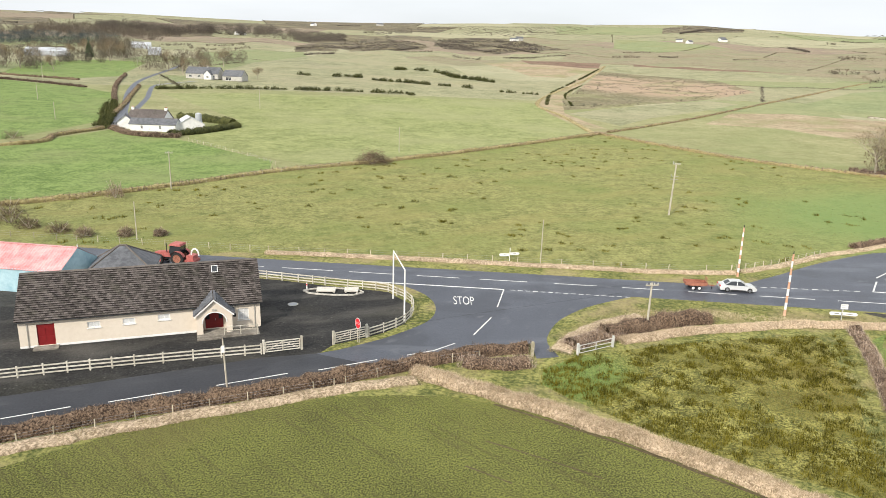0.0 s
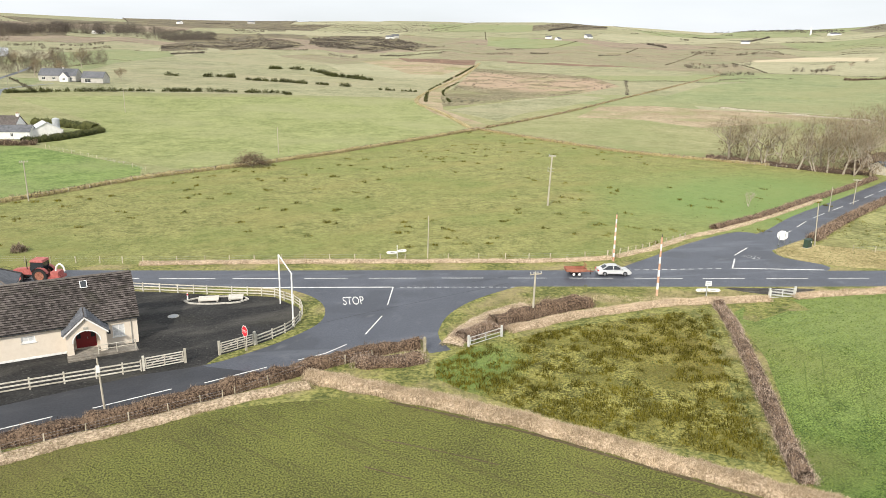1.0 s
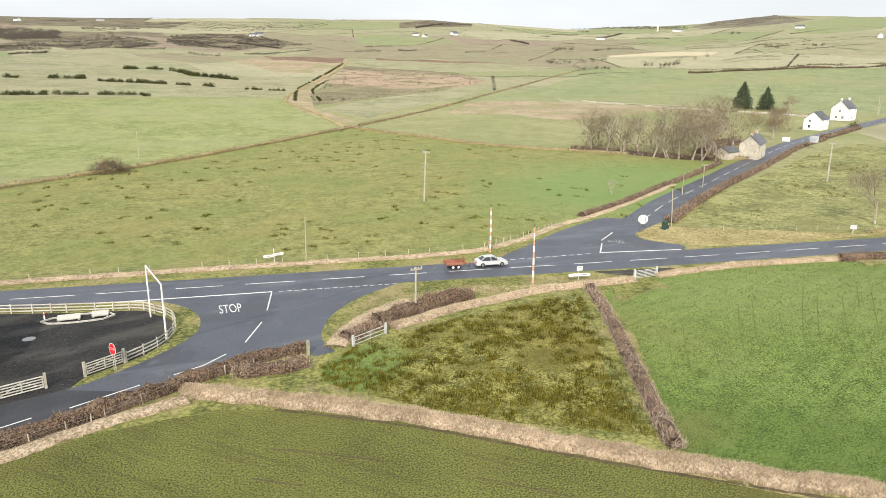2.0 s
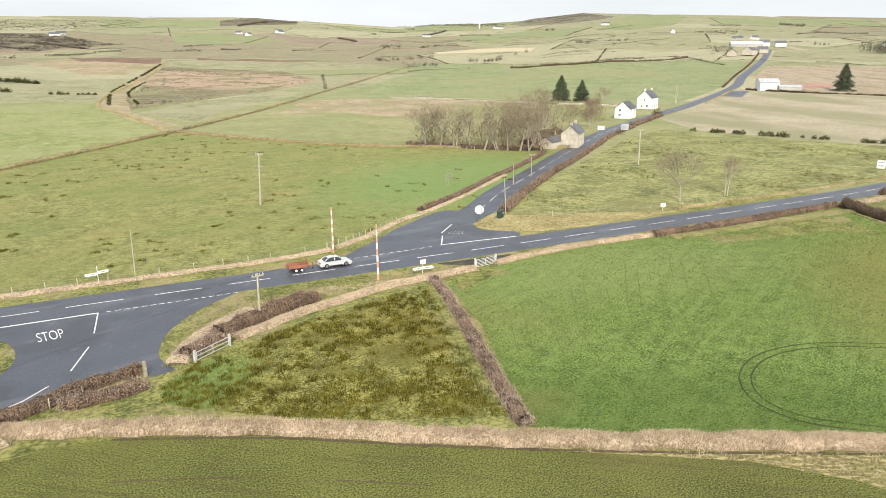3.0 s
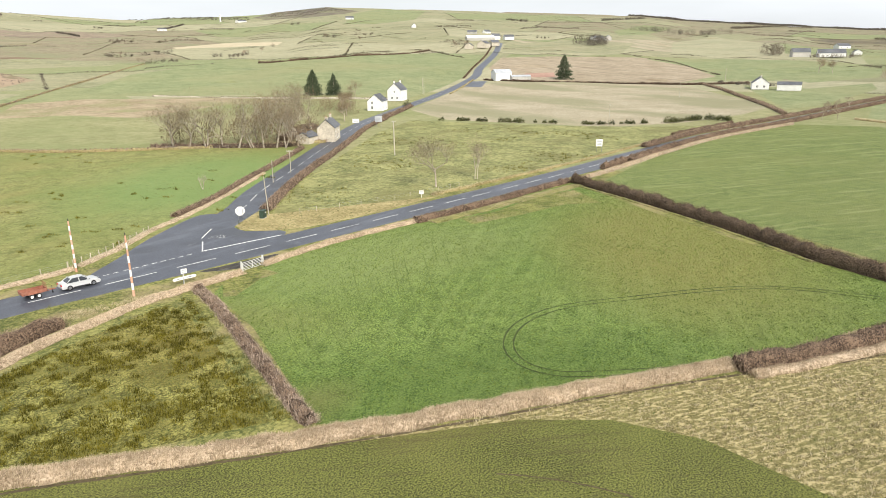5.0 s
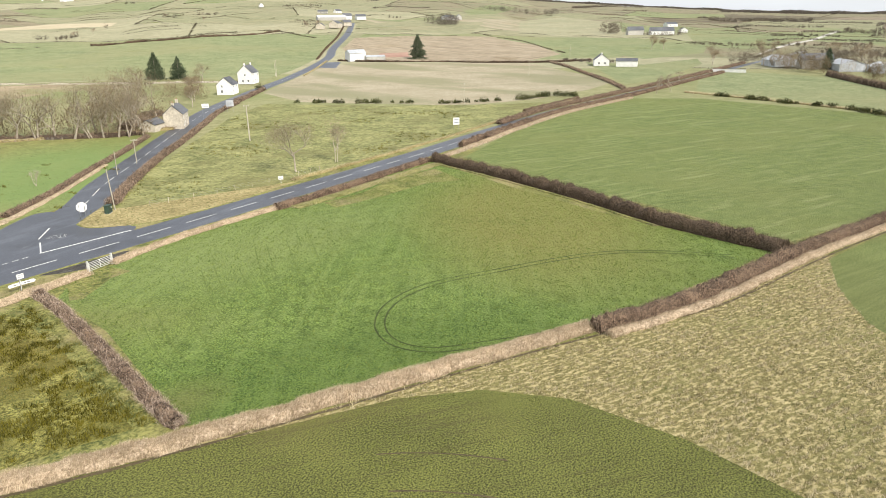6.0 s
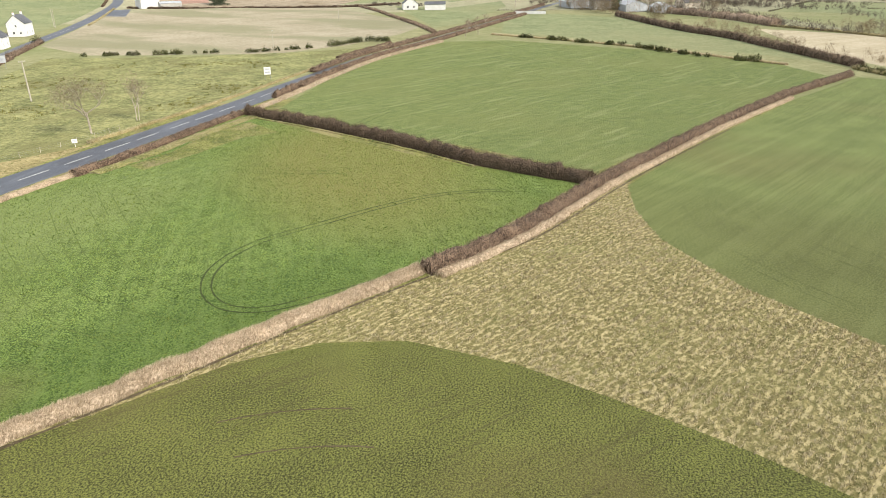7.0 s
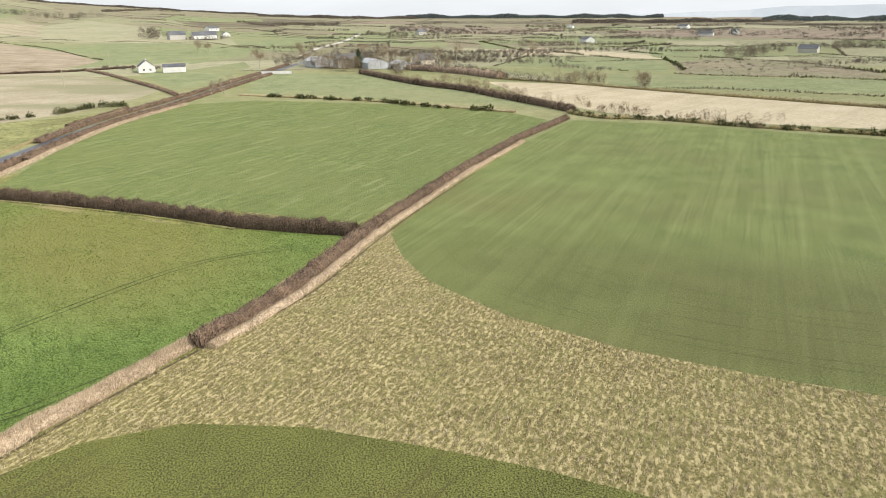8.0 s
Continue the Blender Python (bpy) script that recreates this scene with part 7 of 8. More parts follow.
def wood(seed, centre, size, count, tall, mat, label, thick=0.6):
    """A far wood: crowded trunks and twigs in one mesh."""
    rng = np.random.default_rng(seed)
    p = np.array(centre) + rng.uniform(-0.5, 0.5, (count, 2)) @ np.array(size)
    far = math.hypot(*centre)
    each = 460 if far < 700 else 130
    c = np.repeat(p, each, 0)
    own = np.repeat(rng.uniform(0.65, 1.1, count), each) * tall
    ball = rng.normal(0, 1, (len(c), 3))
    ball /= np.linalg.norm(ball, axis=1)[:, None] / rng.uniform(0.3, 1.0, len(c))[:, None] ** 0.4
    z = rise(c[:, 0], c[:, 1]) + own * (0.46 + 0.46 * ball[:, 2])
    c = c + ball[:, :2] * (own * 0.36)[:, None]
    grow("far_wood", np.column_stack([c, z]), rng.uniform(0.03, 0.07, len(c)) * tall * (1 if far < 700 else 1.5), (0.02 if far < 700 else 0.04) * tall, [M[mat]], 1.1, seed=seed, label=label, category="wood", kind="stuff")


def tree_row(line, tall, mat):
    """A far row of leafless trees or scrub, each with its own crown of fine twigs."""
    own = int(abs(line[0][0] * 5 + line[0][1] * 11))
    rng = np.random.default_rng(own)
    far = math.hypot(*line[0])
    p = np.array(smooth_line(line, tall * 0.36))
    p = p[rng.random(len(p)) > 0.22]
    p = p + rng.normal(0, tall * 0.28, p.shape)
    each = 84 if far < 700 else 40
    own_h = np.repeat(rng.uniform(0.5, 1.15, len(p)), each) * tall
    ball = rng.normal(0, 1, (len(own_h), 3))
    ball /= np.linalg.norm(ball, axis=1)[:, None] / rng.uniform(0.1, 1.0, len(ball))[:, None] ** 0.5
    c = np.repeat(p, each, 0) + ball[:, :2] * (own_h * 0.42)[:, None]
    z = rise(c[:, 0], c[:, 1]) + own_h * np.clip(0.42 + 0.46 * ball[:, 2], 0.02, 1)
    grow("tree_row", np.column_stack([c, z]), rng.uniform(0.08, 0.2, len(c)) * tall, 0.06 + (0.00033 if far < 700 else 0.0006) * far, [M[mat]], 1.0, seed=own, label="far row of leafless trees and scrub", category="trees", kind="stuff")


tree_row([(421, -61), (375, -72), (339, -79), (315, -89), (306, -98)], 5.5, "far_thorn")
tree_row([(496, -70), (445, -93), (432, -122), (442, -143)], 5.0, "far_thorn")
tree_row([(399, -120), (380, -130), (364, -137)], 4.5, "far_thorn")
tree_row([(329, -110), (303, -115)], 5.0, "far_thorn")
tree_row([(491, -13), (438, -32), (389, -56)], 7.0, "far_twigs")
tree_row([(465, -257), (452, -263), (445, -275)], 8.0, "far_twigs")
tree_row([(491, -371), (486, -384), (478, -397)], 7.0, "far_twigs")
tree_row([(737, -148), (678, -180), (639, -207)], 7.0, "far_twigs")
tree_row([(1046, -38), (913, -83), (899, -123)], 7.0, "far_twigs")
tree_row([(1380, -355), (1264, -397)], 8.0, "far_twigs")
tree_row([(1368, 62), (1464, 34), (1682, 1)], 9.0, "far_thorn")
tree_row([(1655, 220), (1570, 117), (1482, 67)], 6.0, "far_twigs")
tree_row([(579, -7), (552, -41), (518, -63)], 5.0, "far_twigs")
tree_row([(2001, 973), (2190, 985), (2350, 994)], 9.0, "far_thorn")
tree_row([(1766, 1154), (1684, 1037)], 9.0, "far_thorn")
tree_row([(1057, 1254), (1083, 1253)], 7.0, "far_thorn")
tree_row([(452, 629), (466, 636), (486, 651)], 5.0, "far_twigs")
tree_row([(588, 737), (590, 731)], 7.0, "far_twigs")
tree_row([(388, 759), (384, 731)], 6.0, "far_twigs")
tree_row([(710, 772), (723, 764)], 7.0, "far_thorn")
tree_row([(2055, 613), (2530, 622), (2627, 532)], 8.0, "far_twigs")
tree_row([(1529, 185), (1396, 99), (1626, 32)], 7.0, "far_twigs")
tree_row([(766, 595), (792, 577)], 6.0, "far_twigs")
tree_row([(1034, 615), (1042, 604)], 6.0, "far_twigs")
tree_row([(-311, 1401), (-265, 1406), (-226, 1440)], 5.0, "far_thorn")
tree_row([(-146, 1091), (-94, 1081), (-68, 1212)], 3.5, "far_thorn")
tree_row([(-32, 1277), (18, 1292), (63, 1191)], 3.5, "far_thorn")
tree_row([(70, 1341), (100, 1196), (122, 1143)], 3.2, "far_thorn")
tree_row([(-240, 1065), (-206, 1139), (-162, 1209)], 3.2, "far_thorn")
tree_row([(-182, 857), (-169, 979)], 3.0, "far_thorn")
tree_row([(68, 997), (118, 1028), (148, 1016)], 2.8, "far_thorn")
tree_row([(304, 1112), (320, 1074)], 3.0, "far_thorn")
tree_row([(371, 992), (401, 990)], 3.0, "far_thorn")
tree_row([(605, 2025), (832, 2442), (959, 2500)], 6.0, "far_thorn")
tree_row([(648, 1450), (624, 1314)], 5.0, "far_thorn")
tree_row([(931, 1541), (1146, 1803)], 5.0, "far_thorn")


for k in range(8):
    f0_, f1_ = k / 8, (k + 0.5 + 0.4 * (k % 2)) / 8
    tree_row([(378 - 210 * f, -18 - 72 * f - 20 * f * f) for f in (f0_, (f0_ + f1_) / 2, f1_)], 2.6 + 0.5 * (k * 7 % 4), "twigs_brown")
def scrub_patch(outline, gap, tall, mat):
    """Low scrub strewn over rough ground: many small rounded bushes of uneven size."""
    own = int(abs(outline[0][0] * 3 + outline[0][1] * 13))
    rng = np.random.default_rng(own)
    p = scatter(outline, gap, own)
    p = p[[noise.noise(Vector((x * 0.012, y * 0.012, own))) > -0.25 for x, y in p]]
    each = 22
    h = np.repeat(rng.uniform(0.4, 1.2, len(p)), each) * tall
    far = math.hypot(*outline[0])
    c = np.repeat(p, each, 0) + rng.normal(0, 0.5, (len(h), 2)) * h[:, None]
    z = rise(c[:, 0], c[:, 1]) + h * rng.uniform(0.0, 0.7, len(h))
    grow("scrub", np.column_stack([c, z]), h * 0.34, 0.1 + 0.0006 * far, [M[mat]], 1.0, seed=own, label="low leafless scrub on rough ground", category="scrub", kind="stuff")


scrub_patch([(-214, 1297), (-165, 1392), (-80, 1429), (-50, 1279), (-95, 1095), (-165, 1102)], 9, 2.6, "far_thorn")
scrub_patch([(-53, 1524), (9, 1640), (85, 1636), (156, 1369), (126, 1141), (46, 1234), (-25, 1202)], 9, 2.6, "far_thorn")
scrub_patch([(-375, 1669), (-373, 1905), (-266, 1693), (-220, 1425), (-299, 1331)], 11, 7, "far_thorn")
scrub_patch([(-48, 1669), (27, 1771), (105, 1711), (144, 1412), (184, 1216), (120, 1191), (59, 1119), (1, 1226), (-47, 1290)], 11, 2.6, "far_thorn")
scrub_patch([(-255, 1134), (-217, 1257), (-182, 1101), (-213, 944)], 9, 2.6, "far_thorn")
scrub_patch([(694, 2526), (956, 2949), (1047, 2727), (910, 2372), (566, 2062)], 18, 1.8, "far_thorn")
scrub_patch([(1478, 2725), (1681, 2605), (1727, 2283), (1436, 1898), (1462, 2381)], 18, 4, "far_thorn")
scrub_patch([(1132, -218), (1264, -397), (977, -380), (809, -315), (967, -272), (920, -178)], 14, 3.5, "far_twigs")
scrub_patch([(1109, -516), (879, -579), (814, -662), (623, -508), (655, -433), (885, -412)], 18, 4, "far_thorn")
scrub_patch([(1497, -102), (1355, -197), (1033, -199), (914, -133), (1068, -72)], 15, 4, "far_thorn")
scrub_patch([(1702, 2168), (2048, 2327), (2139, 2295), (1805, 1804), (1638, 1760), (1342, 1617)], 15, 1.8, "far_thorn")
scrub_patch([(404, -193), (434, -234), (388, -265), (306, -250), (278, -230), (310, -193), (333, -163)], 11, 1.4, "far_thorn")
scrub_patch([(56, 374), (65, 445), (90, 533), (146, 746), (195, 717), (230, 645), (221, 538), (166, 478), (117, 434), (82, 397)], 7, 0.8, "far_thorn")
scrub_patch([(-818, 1395), (-818, 1718), (-609, 1773), (-479, 1423), (-535, 1120), (-667, 1135)], 15, 11, "far_twigs")
scrub_patch([(-263, 2087), (-106, 2580), (164, 2482), (452, 2605), (369, 2120), (121, 1807), (-83, 2027), (-224, 1773)], 24, 2.8, "far_thorn")
scrub_patch([(672, -24), (613, -89), (515, -99), (421, -81), (506, -61), (565, -20)], 10, 3.2, "far_twigs")
RC = random.Random(77)
for i in range(46):
    az, r = RC.uniform(86, 133), math.exp(RC.uniform(math.log(420), math.log(1500)))
    half = RC.uniform(10, 70) / r
    line = [(r * (1 + 0.05 * f * RC.uniform(-1, 1)) * math.sin(radians(az) + f * half), r * math.cos(radians(az) + f * half)) for f in (-1, 0, 1)]
    if all(outside(np.array(line[1:2]), region(name)).all() for name in ("field_back_straw", "field_back_green", "field_long_green", "field_lawn", "field_vale_tan", "field_vale_green")):
        tree_row(line, RC.uniform(2.2, 5.0), RC.choice(("far_twigs", "far_thorn", "far_thorn")))
for i in range(70):
    az, r = RC.uniform(-38, 135), math.exp(RC.uniform(math.log(700), math.log(2600)))
    half = RC.uniform(8, 40) / r
    line = [(r * math.sin(radians(az) + f * half), r * math.cos(radians(az) + f * half)) for f in (-1, 0, 1)]
    if all(outside(np.array(line), pts).all() for name, mat, pts in REGIONS if min(math.hypot(*q) for q in pts) > 200):
        tree_row(line, RC.uniform(3.0, 6.5), RC.choice(("far_twigs", "far_thorn")))


tree_row([(906.0, 208.0), (913.0, 198.0), (924.0, 188.0)], 9.0, "far_twigs")
tree_row([(828.0, 165.0), (821.0, 144.0), (881.0, 133.0)], 6.0, "far_twigs")
tree_row([(467.0, 145.0), (458.0, 123.0), (460.0, 104.0)], 2.6, "far_thorn")


def forest(az0, az1, far, deep, tall, mat, seed, label):
    """A plantation on the skyline: close-set pointed trees between two bearings."""
    rng = np.random.default_rng(seed)
    n = int(abs(az1 - az0) * far * 0.0175 / 3.2) * 5
    az, r = np.radians(rng.uniform(az0, az1, n)), far + rng.uniform(0, deep, n)
    p = np.column_stack([r * np.sin(az), r * np.cos(az)])
    h = tall * (0.8 + 0.35 * np.sin(az * 90) * np.sin(az * 37 + 1)) * rng.uniform(0.75, 1.1, n)
    each = 16
    f = np.tile(np.linspace(0.05, 0.85, each), n)
    c = np.repeat(p, each, 0) + rng.normal(0, 1.0, (n * each, 2)) * (3.4 * (1 - 0.7 * f))[:, None]
    hh = np.repeat(h, each)
    grow("forest", np.column_stack([c, rise(c[:, 0], c[:, 1]) + f * hh]), hh * 0.28, 4.2, [M[mat]], 0.7, seed=seed, label=label, category="wood", kind="stuff")


forest(95.2, 114.6, 2700, 260, 14, "hazed_needles", 401, "dark conifer plantation along the skyline")
forest(121.5, 140, 2000, 300, 13, "hazed_needles", 402, "dark conifer plantation along the skyline")
forest(66, 84, 2900, 200, 6, "far_thorn", 403, "line of far leafless trees on the skyline")
forest(84, 96, 2500, 300, 9, "far_thorn", 404, "far leafless wood below the skyline")
forest(108, 122, 1750, 200, 8, "far_thorn", 405, "far leafless scrub on the moor")
wood(326, (-520, 850), [[200, 50], [10, 60]], 170, 16, "hazed_needles", "dark conifer plantation far off", 2.2)
wood(327, (-590, 1090), [[260, 10], [0, 80]], 190, 17, "far_twigs", "far leafless woodland", 2.0)
wood(328, (-500, 1440), [[380, 120], [0, 100]], 240, 23, "far_thorn", "far leafless woodland", 2.6)
wood(329, (-250, 1350), [[260, 40], [0, 60]], 70, 12, "far_thorn", "far leafless woodland", 2.2)
wood(330, (-345, 668), [[90, 0], [0, 50]], 30, 19, "far_twigs", "leafless woodland round the farm", 0.7)
wood(331, (-302, 475), [[44, 0], [0, 60]], 18, 17, "far_twigs", "leafless trees at the field corner", 0.5)
wood(332, (-203, 520), [[44, 10], [0, 46]], 18, 18, "far_twigs", "leafless trees behind the bungalow", 0.5)
wood(333, (-215, 650), [[40, 0], [0, 40]], 12, 15, "far_twigs", "leafless trees behind the bungalow", 0.6)
wood(334, (-296, 622), [[30, 0], [0, 20]], 12, 25, "far_twigs", "clump of large leafless trees", 0.7)
wood(335, (-292, 558), [[34, 4], [0, 10]], 24, 10, "far_thorn", "dark thicket by the farm", 0.6)
wood(336, (-300, 515), [[20, 6], [0, 12]], 14, 6, "far_thorn", "dark thicket by the farm", 0.6)
wood(337, (880, 440), [[20, 30], [-40, 14]], 30, 16, "far_thorn", "small leafless wood on a rise", 0.9)
wood(338, (836, 204), [[14, 6], [-6, 20]], 14, 15, "far_twigs", "leafless trees round a far farm", 0.7)
wood(339, (470, 0), [[16, 10], [-6, 80]], 18, 11, "far_twigs", "leafless trees round the farm", 0.4)
wood(340, (408, -6), [[70, 44], [8, 10]], 26, 11, "twigs_brown", "leafless trees in front of the farm", 0.34)
wood(341, (300, -57), [[90, 18], [2, 5]], 26, 5, "twigs_brown", "leafless scrub along the hedge", 0.22)
wood(342, (309, -104), [[18, 18], [2, 4]], 10, 7, "twigs_brown", "row of leafless trees on a field edge", 0.25)
wood(343, (286, -123), [[3, 3], [2, 3]], 5, 8, "twig", "dense leafless bush on a field edge", 0.25)
wood(344, (195, -98), [[40, 40], [2, 4]], 18, 3.6, "twig", "leafless scrub along the hedge", 0.14)
wood(345, (450, -274), [[50, -60], [12, 12]], 26, 9, "far_twigs", "clump of leafless trees in the fields", 0.4)
wood(346, (485, -373), [[30, -80], [20, 10]], 30, 8, "far_twigs", "clump of leafless trees in the fields", 0.5)
wood(347, (762, -400), [[8, 8], [-8, 8]], 7, 12, "hazed_needles", "dark clump of evergreens", 1.2)
wood(348, (757, -432), [[5, 5], [-5, 5]], 4, 13, "hazed_needles", "dark clump of evergreens", 1.2)
wood(357, (1500, 560), [[30, 60], [-60, 160]], 60, 14, "far_thorn", "far leafless wood below the skyline", 1.4)
wood(358, (148, 187), [[30, -10], [10, 22]], 10, 10, "twigs_brown", "tangle of leafless trees behind the stone house", 0.1)
wood(359, (128, 184), [[-24, 38], [4, 3]], 14, 11, "twigs_brown", "haze of fine twigs in a row of leafless trees", 0.1)
wood(360, (225, 236), [[20, 14], [-10, 16]], 14, 8, "twigs_brown", "leafless garden trees by the white cottage", 0.14)


# ---- poles and signs ----
def wood_pole(x, y, tall, lean=(0.0, 0.0), arms=0, rz=0.0, label="weathered wooden telegraph pole", name="telegraph_pole", r=0.14, cups=False):
    t = thing(name, x, y, rz, label, "pole")
    top = Vector((lean[0], lean[1], tall))
    part("pole", Shape().tube((0, 0, -0.3), top, r, r * 0.7, 10), M["pole_wood"], t)
    for i in range(arms):
        z = tall - 0.25 - 0.45 * i
        o = top * (z / tall)
        arm = part("cross_arm", Shape().box(-0.75, 0.75, -0.12 - 0.05, -0.05, -0.06, 0.06, Matrix.Translation(o)), M["pole_wood"], t)
        for dx in (-0.65, -0.25, 0.25, 0.65):
            part("insulator", Shape().tube(o + Vector((dx, -0.11, 0.06)), o + Vector((dx, -0.11, 0.13)), 0.03).tube(o + Vector((dx, -0.11, 0.13)), o + Vector((dx, -0.11, 0.27)), 0.065, 0.045), M["porcelain"], arm)
    if cups:
        for z in (tall - 0.05, tall - 2.6, tall - 3.2):
            o = top * (z / tall)
            part("bracket", Shape().tube(o - Vector((0.7, 0, 0)), o + Vector((0.7, 0, 0)), 0.04).tube(o + Vector((-0.6, 0, 0)), o + Vector((-0.6, 0, 0.3)), 0.07), M["metal"], t)
    return t


wood_pole(-19.3, 55.6, 4.5, (-0.15, 0.1), 0, 20, "short weathered pole with a small white sign", r=0.095)
sg = thing("pole_sign", -19.44, 55.48, 20, "small white notice fixed to a wooden pole", "sign", z=3.4)
part("plate", Shape().box(-0.14, 0.14, -0.05, -0.02, -0.1, 0.55), M["white"], sg)
part("strap", Shape().box(-0.25, 0.25, -0.019, 0.0, 0.1, 0.16), M["metal"], sg)
wood_pole(21.8, 73.0, 5.4, (0.05, 0), 1, 12, "telegraph pole with a cross-arm and white insulators")
wood_pole(41.9, 134.3, 10.2, (0.35, 0), 1, 0, "tall power pole with brackets and insulators", r=0.2, cups=True)
wood_pole(13.2, 100.5, 5.8, (0.05, 0), 0, 0, "slim weathered pole by the field fence", r=0.09)
wood_pole(-59, 143.1, 7.8, (0, 0), 1, 20, "power pole with a cross-arm in the pasture", r=0.12)
wood_pole(-48.3, 102.9, 6.0, (0, 0), 0, 0, "slim weathered pole by the field", r=0.09)
wood_pole(-16.7, 207.3, 7.5, (0, 0), 0, 0, "slim power pole in the pasture", r=0.11)
wood_pole(-85.8, 309, 9.2, (0, 0), 0, 0, "slim power pole in the pasture", r=0.12)
wood_pole(143.9, 130.3, 9.4, (-0.15, 0), 1, -40, "stout wooden power pole beside the road", r=0.2)
wood_pole(76.9, 100.4, 7.0, (-0.3, 0.3), 0, 0, "dark leaning telegraph pole by the junction", r=0.11)
wood_pole(108.6, 132.1, 5.4, (0, 0), 1, -40, "telegraph pole beside the side road", r=0.1)
wood_pole(98, 125.5, 5.0, (0, 0), 0, -40, "telegraph pole beside the side road", r=0.1)
wood_pole(240, 112, 7.5, (0, 0), 1, 0, "power pole at the field edge", r=0.12)
wood_pole(362, 131, 8, (0, 0), 0, 0, "power pole in the stubble", r=0.14)
wood_pole(478, 144, 9, (0, 0), 0, 0, "power pole behind the bungalow", r=0.14)
wood_pole(318, 264, 9, (0.8, 0.5), 0, 0, "leaning dark pole by the road", r=0.14)
wood_pole(322, 268, 9, (-0.6, -0.2), 0, 0, "leaning dark pole by the road", r=0.14)
for x, y, h in ((-236, 405, 8), (-140, 245, 6), (-165, 395, 8), (-250, 560, 9), (-178, 300, 7), (-155, 225, 6)):
    wood_pole(x, y, h, (0, 0), 0, 0, "power pole near the farm lane", r=0.13)


def striped_pole(x, y, tall, bands, lean, label):
    """A round pole painted in rings of orange and white."""
    t = thing("striped_pole", x, y, 0, label, "pole")
    top = Vector((lean[0], lean[1], tall))
    for i in range(bands):
        a, b = i / bands, (i + 1) / bands
        r0, r1 = 0.16 - 0.06 * a, 0.16 - 0.06 * b
        part("band", Shape().tube(top * a - Vector((0, 0, 0.2 if i == 0 else 0)), top * b, r0, r1, 12), M["orange" if i % 2 == 0 else "white"], t)
    part("cap", Shape().tube(top, top + Vector((0, 0, 0.35)), 0.06, 0.04), M["dark"], t)
    part("strap", Shape().tube(top * 0.79, top * 0.795, 0.14, 0.14, 12), M["metal"], t)
    return t


striped_pole(39.6, 78.9, 7.6, 9, (-0.1, 0.0), "tall pole painted in faded orange and white bands")
striped_pole(40.0, 94.4, 7.0, 11, (-0.02, 0.1), "tall pole painted in faded orange and white bands")


def road_sign(name, x, y, rz, tall, plates, label, posts=(0.0,), post_mat="metal"):
    """plates: (x, z, width, height, material)."""
    t = thing(name, x, y, rz, label, "sign")
    for p in posts:
        part("post", Shape().tube((p, 0.04, -0.2), (p, 0.04, tall), 0.045), M[post_mat], t)
    for px_, pz, w, h, m in plates:
        pl = part("plate", Shape().box(px_ - w / 2, px_ + w / 2, -0.03, -0.005, pz - h / 2, pz + h / 2), M[m], t)
        for i, f in enumerate((0.22, -0.18)):
            if m == "white" and h > 0.3:
                part("lettering", Shape().box(px_ - w * 0.36, px_ + w * 0.36, -0.036, -0.031, pz + h * f - h * 0.07, pz + h * f + h * 0.07), M["tin_grey"], pl)
    return t


def finger_sign(x, y, rz, tall, arms, label):
    """A direction post with pointed arms. arms: (height, turn, length)."""
    t = thing("direction_sign", x, y, rz, label, "sign")
    part("post", Shape().tube((0, 0, -0.2), (0, 0, tall), 0.05), M["white"], t)
    for z, turn, l in arms:
        at = pose(0, 0, z, 0, 0, turn)
        a = part("arm", Shape().prism([(0.08, -0.19), (l - 0.2, -0.19), (l, 0), (l - 0.2, 0.19), (0.08, 0.19)], -0.03, 0.03, at), M["white"], t)
        for yy in (-0.036, 0.031):
            part("lettering", Shape().box(0.4, l - 0.6, yy, yy + 0.005, -0.03, 0.03, at), M["dark"], a)
    return t


finger_sign(8.4, 98.3, 5, 2.0, ((0.95, 180, 1.6), (1.1, 8, 1.5)), "white finger post on the grass verge")
finger_sign(45.8, 78.0, -4, 1.75, ((0.85, 182, 1.5), (0.85, -6, 1.7)), "white finger post at the junction")
road_sign("road_sign", 45.7, 77.9, -6, 2.1, [(0.15, 1.75, 0.8, 0.6, "white")], "small white sign above the finger post")
stop = thing("stop_sign", -9.3, 66.4, -45, "red octagonal stop sign on two grey posts", "sign")
for dx in (-0.12, 0.12):
    part("post", Shape().tube((dx, 0.05, -0.2), (dx, 0.05, 2.2), 0.04), M["fence_wood"], stop)
octo = [(0.47 * math.cos(radians(22.5 + 45 * i)), 2.1 + 0.62 * math.sin(radians(22.5 + 45 * i))) for i in range(8)]
pl = part("plate", Shape().prism(octo, -0.02, 0.0), M["white"], stop)
part("face", Shape().prism([(a * 0.9, 2.1 + (b - 2.1) * 0.9) for a, b in octo], -0.03, -0.021), M["sign_red"], pl, "red face of the sign")


